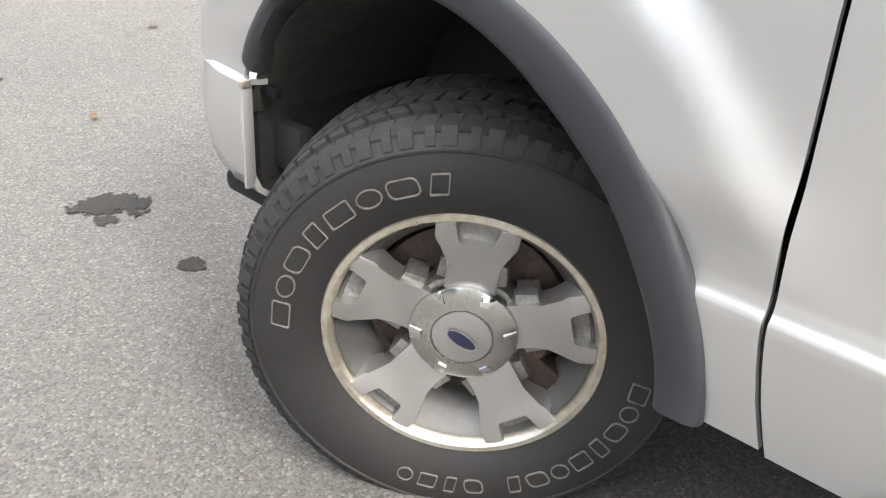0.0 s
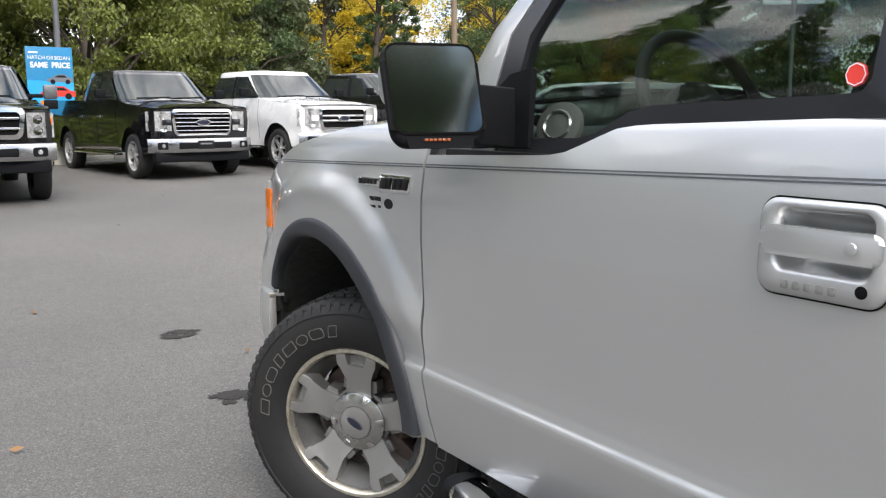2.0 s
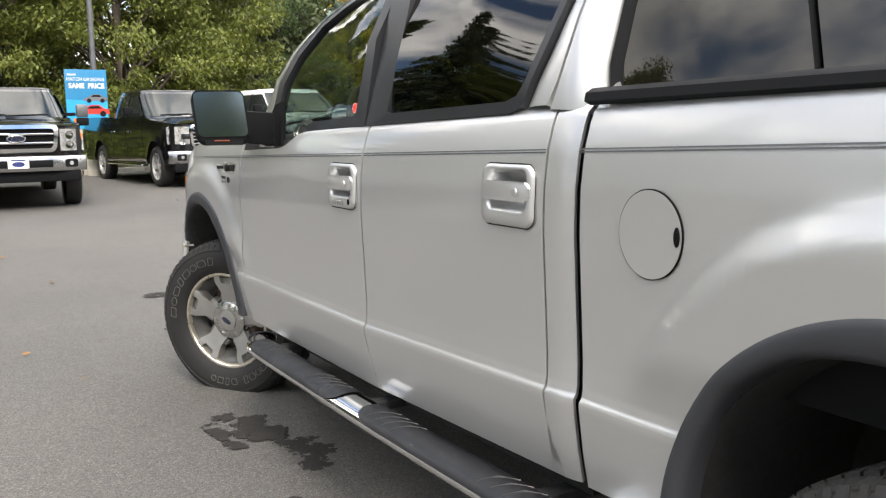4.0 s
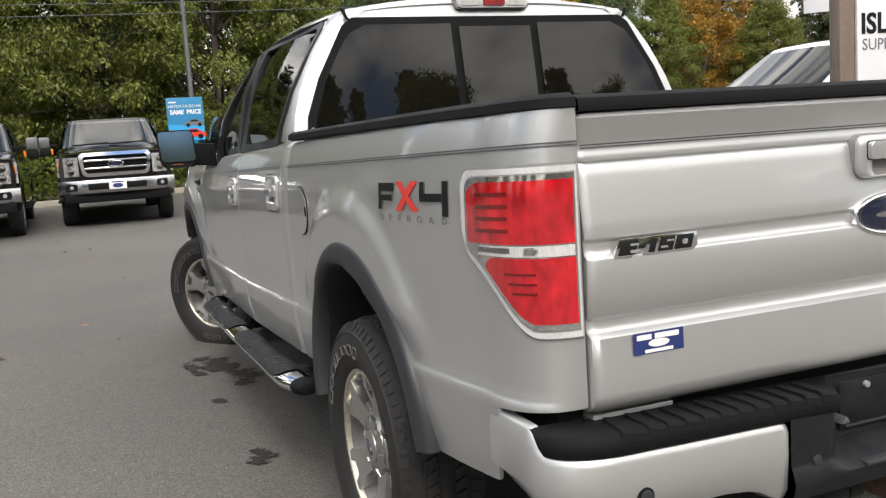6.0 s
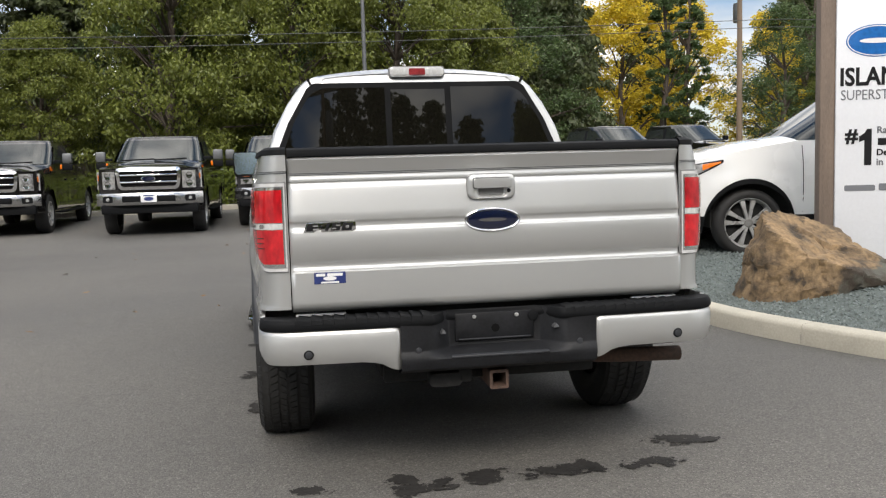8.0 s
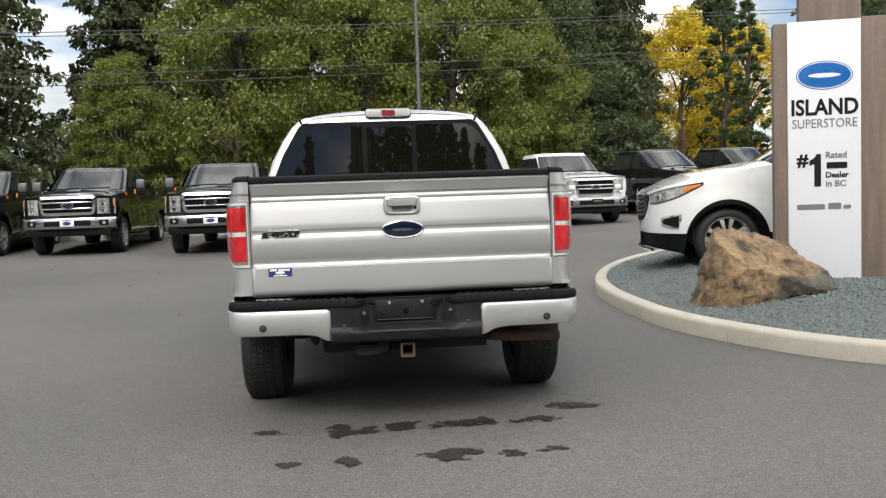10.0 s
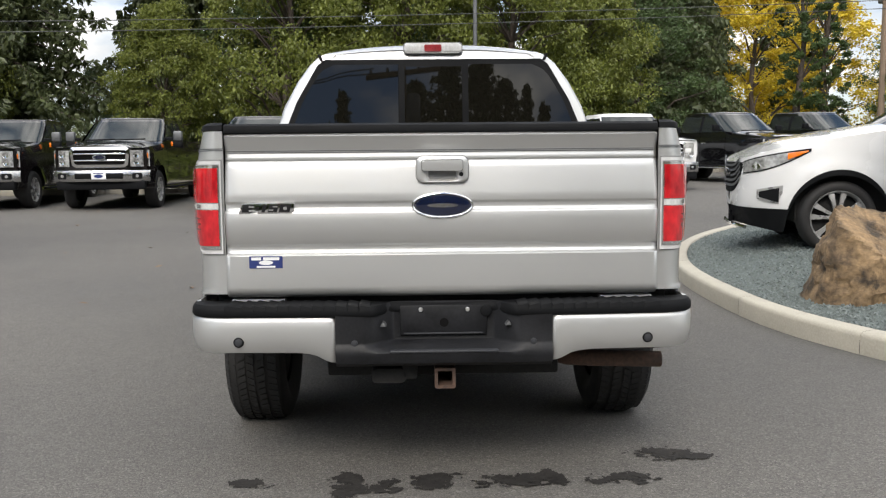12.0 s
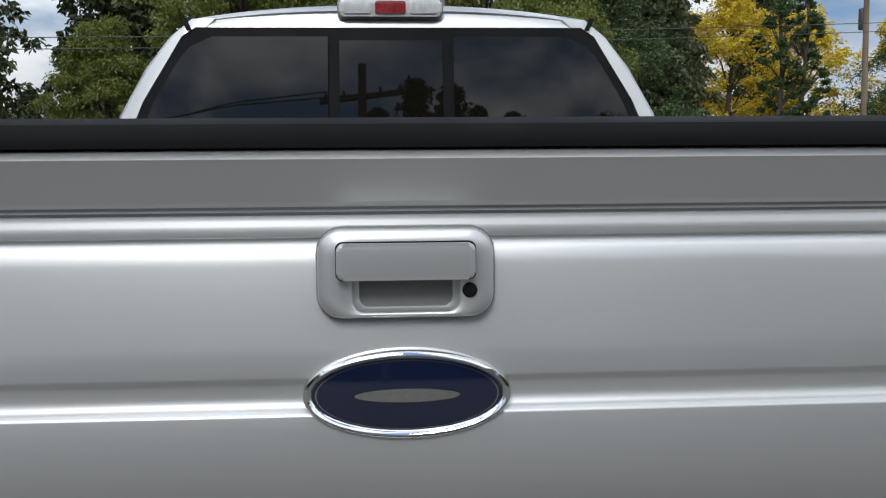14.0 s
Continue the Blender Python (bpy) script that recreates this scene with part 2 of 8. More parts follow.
WHITEPAINT = surf("white_paint", (0.78, 0.78, 0.77), rough=0.25, var=0.03, scale=2, fine=300, bump=0.0, coat=1.0)
KERB = surf("kerb_concrete", (0.40, 0.375, 0.315), rough=0.88, var=0.36, scale=5, fine=70, bump=0.5, depth=0.003, obj=0.25)
GRAVEL = surf("blue_grey_gravel", (0.15, 0.175, 0.17), rough=0.9, var=0.3, scale=3, fine=80, bump=0.4, island=0.6)
GRAVELBED = surf("gravel_bed", (0.10, 0.12, 0.115), rough=0.95, var=0.35, scale=40, fine=180, bump=0.6, depth=0.006)
TIMBER = surf("weathered_timber", (0.19, 0.145, 0.115), rough=0.85, var=0.3, scale=2.5, fine=45, bump=0.5, depth=0.003, stretch=(6, 6, 0.5))
POLEWOOD = surf("pole_wood", (0.23, 0.17, 0.12), rough=0.9, var=0.3, scale=2, fine=30, bump=0.5, stretch=(5, 5, 0.4))
SIGNWHITE = surf("sign_white", (0.72, 0.73, 0.76), rough=0.4, var=0.03, scale=1, fine=40, bump=0)
SIGNBLUE = surf("sign_blue", (0.010, 0.20, 0.40), rough=0.5, var=0.12, scale=1.2, fine=30, bump=0)
OVALBLUE = surf("oval_blue", (0.008, 0.13, 0.42), rough=0.35, var=0.25, scale=2, fine=30, bump=0)
GREYSTEEL = surf("grey_steel", (0.16, 0.165, 0.17), rough=0.5, metal=0.6, var=0.15)
RIMBRIGHT = surf("bright_rim", (0.46, 0.46, 0.455), rough=0.3, metal=0.5, var=0.1, scale=9, fine=160, bump=0.05, depth=0.0005)
STEPPAD = surf("worn_step_pad", (0.006, 0.0065, 0.008), rough=0.36, var=0.4, scale=9, fine=120, bump=0.3, depth=0.001, spec=0.3, tint=(0.014, 0.014, 0.016))
CABLE = surf("cable", (0.075, 0.08, 0.075), rough=0.7, var=0.1)


# ---------------------------------------------------------------- mesh helpers
def part(name, bm, material, parent=None, label="", m=None, smooth=True, sharp=40):
    """Links a bmesh as one mesh object under a thing or a part."""
    me = bpy.data.meshes.new(name)
    bmesh.ops.remove_doubles(bm, verts=bm.verts, dist=1e-5)
    bmesh.ops.recalc_face_normals(bm, faces=bm.faces)
    bm.to_mesh(me)
    bm.free()
    return mesh_part(name, me, material, parent, label, m, smooth, sharp)


def mesh_part(name, me, material, parent=None, label="", m=None, smooth=True, sharp=40):
    for one in material if isinstance(material, (list, tuple)) else [material]:
        me.materials.append(one)
    if smooth and len(me.polygons):
        me.polygons.foreach_set("use_smooth", [True] * len(me.polygons))
        me.set_sharp_from_angle(angle=radians(sharp))
    ob = new(name, me)
    ob.parent = parent
    if m is not None:
        ob.matrix_basis = m
    if label:
        tagged(ob, label)
    return ob


def thing(name, m=None, label="", category="", group="", kind=""):
    ob = new(name)
    ob.empty_display_size = 0.2
    if m is not None:
        ob.matrix_basis = m
    return tagged(ob, label, category, group, kind)


def box(bm, x0, x1, y0, y1, z0, z1, bevel=0.0, seg=2, m=None):
    vs = [bm.verts.new((x, y, z)) for x in (x0, x1) for y in (y0, y1) for z in (z0, z1)]
    idx = [(0, 1, 3, 2), (4, 6, 7, 5), (0, 4, 5, 1), (2, 3, 7, 6), (0, 2, 6, 4), (1, 5, 7, 3)]
    fs = [bm.faces.new([vs[i] for i in f]) for f in idx]
    if bevel:
        es = list({e for f in fs for e in f.edges})
        r = bmesh.ops.bevel(bm, geom=es, offset=bevel, segments=seg, affect="EDGES", profile=0.5)
        vs = list({v for f in r["faces"] for v in f.verts} | {v for v in vs if v.is_valid})
    if m is not None:
        for v in vs:
            v.co = m @ v.co
    return vs


def prism(bm, outline, m, depth, bevel=0.0, seg=2):
    """A plate of that 2D outline, in the plane of m, depth thick towards its -z."""
    top = [bm.verts.new((x, y, 0)) for x, y in outline]
    low = [bm.verts.new((x, y, -depth)) for x, y in outline]
    k = len(outline)
    f = bm.faces.new(top)
    fs = [f, bm.faces.new(low[::-1])] + [bm.faces.new((top[i], low[i], low[(i + 1) % k], top[(i + 1) % k])) for i in range(k)]
    vs = top + low
    if bevel:
        r = bmesh.ops.bevel(bm, geom=list(f.edges), offset=bevel, segments=seg, affect="EDGES", profile=0.5)
        vs = list({v for f in r["faces"] for v in f.verts} | {v for v in vs if v.is_valid})
    for v in vs:
        v.co = m @ v.co
    return vs


def lathe(bm, profile, seg=48, m=None, close=False, a0=0.0, a1=2 * math.pi):
    """Turns a profile of (radius, height) about the z of m."""
    full = abs(a1 - a0 - 2 * math.pi) < 1e-6
    rings = []
    for i in range(seg if full else seg + 1):
        a = a0 + (a1 - a0) * i / seg
        rings.append([bm.verts.new(((m or Matrix()) @ Vector((r * math.cos(a), r * math.sin(a), h)))) for r, h in profile])
    n = len(profile)
    for i in range(len(rings) if full else len(rings) - 1):
        a, b = rings[i], rings[(i + 1) % len(rings)]
        for j in range(n if close else n - 1):
            bm.faces.new((a[j], a[(j + 1) % n], b[(j + 1) % n], b[j]))
    return rings


def tube(bm, pts, radius, seg=10, flat=1.0, cap=True):
    """A tube along points; radius: a number, or one a point."""
    pts = [Vector(p) for p in pts]
    rings = []
    for i, p in enumerate(pts):
        d = (pts[min(i + 1, len(pts) - 1)] - pts[max(i - 1, 0)]).normalized()
        side = d.cross(Vector((0, 0, 1)))
        side = side.normalized() if side.length > 1e-3 else Vector((1, 0, 0))
        up = side.cross(d)
        r = radius[i] if isinstance(radius, (list, tuple)) else radius
        rings.append([bm.verts.new(p + r * (math.cos(a) * side + flat * math.sin(a) * up)) for a in (2 * math.pi * k / seg for k in range(seg))])
    for a, b in zip(rings, rings[1:]):
        for k in range(seg):
            bm.faces.new((a[k], a[(k + 1) % seg], b[(k + 1) % seg], b[k]))
    if cap:
        bm.faces.new(rings[0][::-1])
        bm.faces.new(rings[-1])
    return rings


def sheet(bm, rows):
    """A surface through rows of points."""
    vs = [[bm.verts.new(p) for p in row] for row in rows]
    for a, b in zip(vs, vs[1:]):
        for k in range(len(a) - 1):
            q = []
            for v in (a[k], a[k + 1], b[k + 1], b[k]):
                if not q or all((v.co - o.co).length > 1e-6 for o in q):
                    q.append(v)
            if len(q) >= 3:
                bm.faces.new(q)
    return vs


def thicken(bm, d):
    """Gives a sheet a thickness, away from its faces' normals."""
    bmesh.ops.remove_doubles(bm, verts=bm.verts, dist=1e-5)
    bmesh.ops.recalc_face_normals(bm, faces=bm.faces)
    bmesh.ops.solidify(bm, geom=list(bm.faces), thickness=d)


def panel(us, zs, zb, zt, at, both=False):
    """A body panel: columns at us, rows at zs held between zb(u) and zt(u), laid out by at(u, z)."""
    bm = bmesh.new()
    for s in (1, -1) if both else (1,):
        sheet(bm, [[Vector((s * p[0], p[1], p[2])) for p in (at(u, min(max(z, zb(u)), zt(u))) for z in zs)] for u in us])
    return bm


def lerp(x, pts):
    """Straight lines through (x, y) pairs."""
    return float(np.interp(x, [p[0] for p in pts], [p[1] for p in pts]))


def step(a, b, x):
    t = min(1, max(0, (x - a) / (b - a)))
    return t * t * (3 - 2 * t)


def spread(a, b, n):
    return [a + (b - a) * i / (n - 1) for i in range(n)]


def words(name, text, size, material, m, parent=None, extrude=0.002, align="CENTER", squeeze=1.0, label="", bold=0.0):
    """Flat lettering in Blender's own font, as a mesh in the plane of m."""
    cu = bpy.data.curves.new(name, "FONT")
    cu.body, cu.size, cu.extrude, cu.align_x, cu.align_y, cu.offset = text, size, extrude, align, "CENTER", bold
    cu.resolution_u = 3
    ob = bpy.data.objects.new(name, cu)
    me = bpy.data.meshes.new_from_object(ob)
    me.transform(Matrix.Diagonal((squeeze, 1, 1, 1)))
    bpy.data.objects.remove(ob)
    return mesh_part(name, me, material, parent, label, m, smooth=False)


def ellipse(rx, ry, n=48):
    return [(rx * math.cos(2 * math.pi * k / n), ry * math.sin(2 * math.pi * k / n)) for k in range(n)]


def rounded(w, h, r, n=6):
    """A rectangle with round corners, about its middle."""
    out = []
    for cx, cy, a in ((w / 2 - r, h / 2 - r, 0), (-w / 2 + r, h / 2 - r, 90), (-w / 2 + r, -h / 2 + r, 180), (w / 2 - r, -h / 2 + r, 270)):
        out += [(cx + r * math.cos(radians(a + 90 * k / n)), cy + r * math.sin(radians(a + 90 * k / n))) for k in range(n + 1)]
    return out


BACKWARD = pose(0, 0, 0, 90, 0, 0)  # a plane that faces -y, its x to the right
SIDEWAYS = pose(0, 0, 0, 90, 0, -90)  # a plane that faces -x, its x towards -y


# ---------------------------------------------------------------- ground and setting
def ground_z(x, y):
    """The lot climbs gently past the pickup, more so to the right."""
    return (0.0125 * (min(y, 60) - 6.0) + 0.017 * min(max(0.0, x), 40)) * step(6, 14, y)


bm = bmesh.new()
gx = [-400, -150, -60, -30] + [x for x in range(-20, 31, 5)] + [45, 90, 180, 400]
gy = [-400, -150, -60, -30] + [y for y in range(-15, 45, 2)] + [60, 120, 240, 500]
sheet(bm, [[(x, y, ground_z(x, y)) for y in gy] for x in gx])
tagged(part("ground", bm, ASPHALT), "worn grey asphalt of a car lot, speckled and lightly stained", "ground", kind="structure")


def blot(name, cx, cy, rx, ry, turn, seed, label, ragged=0.35):
    """A ragged flat stain with a few satellite drops."""
    rnd = random.Random(seed)
    bm = bmesh.new()
    c, s, cell, verts = math.cos(math.radians(turn)), math.sin(math.radians(turn)), 0.0085, {}
    shift = Vector((rnd.uniform(0, 50), rnd.uniform(0, 50), 0))

    def corner(i, j):
        if (i, j) not in verts:
            u, v = (i + rnd.uniform(-0.4, 0.4)) * cell, (j + rnd.uniform(-0.4, 0.4)) * cell
            x, y = cx + u * c - v * s, cy + u * s + v * c
            verts[i, j] = bm.verts.new((x, y, ground_z(x, y) + 0.003 + 0.001 * (seed % 4)))
        return verts[i, j]
    for i in range(-int(1.5 * rx / cell), int(1.5 * rx / cell)):
        for j in range(-int(1.5 * ry / cell), int(1.5 * ry / cell)):
            p = Vector((i * cell, j * cell, 0)) + shift
            r2 = (i * cell / rx) ** 2 + (j * cell / ry) ** 2
            if 1.05 - 0.75 * r2 + 1.1 * noise.noise(p * 9) + 0.7 * noise.noise(p * 22) + 0.55 * noise.noise(p * 52) > 0.52:
                bm.faces.new((corner(i, j), corner(i + 1, j), corner(i + 1, j + 1), corner(i, j + 1)))
    return tagged(part(name, bm, STAIN, smooth=False), label, "stain", group="oil stains", kind="structure")


# x, y, half sizes, turn
for k, (x, y, rx, ry, tn) in enumerate([
    (-0.76, 5.3, 0.10, 0.12, 20), (-0.63, 6.68, 0.12, 0.11, 60), (-0.777, 4.826, 0.045, 0.04, 0),
    (-0.37, -1.10, 0.09, 0.14, 8), (-0.10, -1.05, 0.22, 0.09, 8), (0.30, -1.05, 0.16, 0.08, 10), (0.42, -1.0, 0.07, 0.09, 4), (0.70, -1.03, 0.13, 0.07, 5), (0.92, -0.76, 0.13, 0.09, -4), (1.06, -0.80, 0.10, 0.06, 0),
    (-0.79, -1.03, 0.10, 0.06, 0), (-0.63, -1.65, 0.06, 0.05, 0), (-0.335, -1.635, 0.06, 0.08, 0), (0.17, -1.64, 0.16, 0.09, 6), (0.475, -1.645, 0.06, 0.06, 0), (0.70, -1.62, 0.08, 0.05, 20),
    (-1.0, 3.05, 0.11, 0.30, 10), (-1.16, 3.0, 0.05, 0.20, 5), (-0.90, 2.65, 0.08, 0.2, -10), (-1.13, 2.2, 0.04, 0.06, 0), (-1.1, 1.2, 0.06, 0.10, 0), (-1.03, 0.35, 0.06, 0.14, 0),
]):
    blot("oil_stain", x, y, rx, ry, tn, 10 + k, "dark oily stain soaked into grey asphalt")

# the island: an oval kerb round blue-grey gravel
ISLAND = [(2.40, 2.45), (2.64, 1.15), (3.25, 0.0), (4.4, -0.75), (6.2, -1.1), (8.6, -0.4), (9.9, 3.0), (9.6, 8.0), (7.6, 10.6), (5.6, 10.1), (4.25, 8.6), (3.17, 6.7), (2.52, 4.6)]
MIDDLE = (6.0, 4.4)


def island_at(a, off=0.0):
    """The outer line of the kerb, at a turn of a; off: metres outwards."""
    def spot(t):
        k, f = int(t) % 13, t - int(t)
        p = [Vector(ISLAND[(k + j) % 13]) for j in (-1, 0, 1, 2)]
        return 0.5 * (2 * p[1] + (p[2] - p[0]) * f + (2 * p[0] - 5 * p[1] + 4 * p[2] - p[3]) * f * f + (3 * p[1] - p[0] - 3 * p[2] + p[3]) * f ** 3)
    t = (a / (2 * math.pi) % 1.0) * 13
    q = spot(t)
    d = (spot(t + 0.02) - q).normalized()
    return q.x + d.y * off * -1 * -1, q.y - d.x * off


kerb = thing("island_kerb", None, "curved pale concrete kerb round a gravel island", "kerb", kind="structure")


def mound(r):
    """The gravel's height; r: 1 at the kerb, 0 in the island's middle."""
    return 0.115 + 0.185 * step(1.0, 0.62, r)


bm = bmesh.new()
rows = []
for r in (1.0, 0.97, 0.9, 0.83, 0.76, 0.69, 0.62, 0.5, 0.3, 0.02):
    rows.append([(MIDDLE[0] + (x - MIDDLE[0]) * r, MIDDLE[1] + (y - MIDDLE[1]) * r, mound(r)) for x, y in (island_at(2 * math.pi * k / 96, -0.10) for k in range(97))])
sheet(bm, rows)
tagged(part("gravel_bed", bm, GRAVELBED), "blue-grey gravel filling a kerbed island", "gravel", kind="structure")
rnd = random.Random(5)
gv, gf = [], []
for _ in range(26000):
    a, r = 2 * math.pi * rnd.uniform(0.72, 1.30), 1 - rnd.random() ** 1.6 * 0.66
    ex, ey = island_at(a, -0.13)
    x, y = MIDDLE[0] + (ex - MIDDLE[0]) * r, MIDDLE[1] + (ey - MIDDLE[1]) * r
    s = rnd.uniform(0.008, 0.02)
    q = Euler((rnd.uniform(0, 6), rnd.uniform(0, 6), rnd.uniform(0, 6))).to_matrix()
    b = len(gv)
    gv += [tuple(Vector((x, y, mound(r) + s * 0.35)) + q @ Vector(p) * s) for p in ((1, 0, 0), (-0.8, 0.7, 0), (-0.7, -0.8, 0), (0.1, 0, 0.75), (0, 0.1, -0.7))]
    gf += [(b, b + 1, b + 3), (b + 1, b + 2, b + 3), (b + 2, b, b + 3), (b + 1, b, b + 4), (b + 2, b + 1, b + 4), (b, b + 2, b + 4)]
me = bpy.data.meshes.new("gravel")
me.from_pydata(gv, [], gf)
tagged(mesh_part("gravel", me, GRAVEL, smooth=False), "loose blue-grey crushed gravel on the island", "gravel", kind="stuff")

def far_kerb_y(x):
    """The line of the kerb behind the row of parked pickups."""
    return lerp(x, [(-60, 18.5), (-14, 20.2), (-6, 21.0), (1.5, 23.6), (6, 25.6), (14, 29.5), (40, 42)])


# ---------------------------------------------------------------- the silver pickup, front towards +y
def rake(y):
    """The body's lines climb towards its tail."""
    return 0.026 * (1.9 - y)


SECTION = [(0.42, 0.930), (0.46, 0.946), (0.55, 0.963), (0.655, 0.9765), (0.668, 0.9765), (0.680, 0.9685), (0.70, 0.9655), (0.76, 0.965), (0.9, 0.970), (1.05, 0.976), (1.15, 0.974), (1.235, 0.963), (1.29, 0.948), (1.315, 0.938), (1.335, 0.918), (1.38, 0.85)]
ROWS = [0.42, 0.44, 0.46, 0.50, 0.55, 0.60, 0.63, 0.655, 0.668, 0.675, 0.682, 0.69, 0.70, 0.73, 0.76, 0.80, 0.85, 0.9, 0.95, 1.0, 1.05, 1.1, 1.15, 1.19, 1.235, 1.265, 1.29, 1.305, 1.315, 1.325, 1.335, 1.36, 1.38]
ROWS = sorted(set(ROWS) | {round(0.715 + 0.015 * k, 3) for k in range(34)} | {0.649, 0.661, 0.664, 0.679, 0.686, 0.695, 0.706})
FRONT_ARCH, REAR_ARCH = (3.83, 0.47, 0.488), (0.03, 0.50, 0.488)


def half_width(y, z):
    w = lerp(z, SECTION)
    w -= lerp(z, [(0.70, 0.030), (0.85, 0.052), (1.0, 0.112), (1.2, 0.120)]) * max(0, (y - 3.95) / 0.6) ** 2 + 0.028 * min(1, max(0, (-0.45 - y) / 0.41)) ** 2
    for cy, cz, r in (FRONT_ARCH, REAR_ARCH):
        d = math.hypot(y - cy, z + rake(y) - cz)
        w += 0.027 * (1 - step(r + 0.140, r + 0.232, d)) * step(0.66, 0.86, z) * step(4.50, 4.05, y)
    return w


def lift(y, z):
    """The lower crease climbs less at the front than the beltline does."""
    return lerp(y, [(-1.1, 0.028), (0.9, 0.014), (1.9, 0.004), (3.3, 0.032), (3.6, 0.034)]) * step(0.92, 0.70, z)


def side_at(y, z):
    return Vector((-half_width(y, z), y, z + rake(y) + lift(y, z)))


def arch_bottom(y, low):
    z = low
    for cy, cz, r in (FRONT_ARCH, REAR_ARCH):
        if abs(y - cy) < r + 0.012:
            z = max(z, cz + math.sqrt(max(0, (r + 0.012) ** 2 - (y - cy) ** 2)) - rake(y))
    return z


def arch_columns(y0, y1, arch, n):
    cy, _, r = arch
    ys = set(spread(y0, y1, n))
    ys |= {cy + (r + 0.0121) * math.cos(math.pi * k / 28) for k in range(29)}
    return sorted(y for y in ys if y0 <= y <= y1)


def both_sides(name, make, material, parent, label="", thick=0.01, **kw):
    """The same panel on the near and, mirrored, on the far side."""
    out = []
    for s in (1, -1):
        bm = make()
        if s < 0:
            for v in bm.verts:
                v.co.x = -v.co.x
        if thick:
            bmesh.ops.remove_doubles(bm, verts=bm.verts, dist=1e-5)
            bmesh.ops.recalc_face_normals(bm, faces=bm.faces)
            inward = sum(f.normal.x * f.calc_area() for f in bm.faces) * s > 0
            if inward:
                bmesh.ops.reverse_faces(bm, faces=bm.faces)
            bmesh.ops.solidify(bm, geom=list(bm.faces), thickness=thick)
        out.append(part(name, bm, material, parent, label, **kw))
    return out


# bed side: along the flank, then round the rear corner
BED_FRONT, CORNER, CORNER_LEN, TAIL_X, TAIL_Y = 0.833, -0.86, 0.30, 0.815, -1.088


def bed_at(s, z, off=0.0):
    y = BED_FRONT - s
    if y >= CORNER:
        p, nrm = side_at(y, z), Vector((-1, 0, 0))
    else:
        a = min(1, (CORNER - y) / CORNER_LEN) * math.pi / 2
        w = half_width(CORNER, z)
        c, sn = math.cos(a) ** 0.72, math.sin(a) ** 0.72
        yy = CORNER + (TAIL_Y - CORNER) * sn
        p = Vector((-(TAIL_X + (w - TAIL_X) * c), yy, z + rake(yy) + lift(yy, z)))
        nrm = Vector((-math.cos(a), -math.sin(a), 0))
    return p + off * nrm


BED_LEN = BED_FRONT - CORNER + CORNER_LEN
pickup = thing("pickup_truck", None, "silver four-door pickup truck with black fender flares parked on asphalt", "pickup truck")


def bed_y(s):
    return bed_at(s, 1.0).y


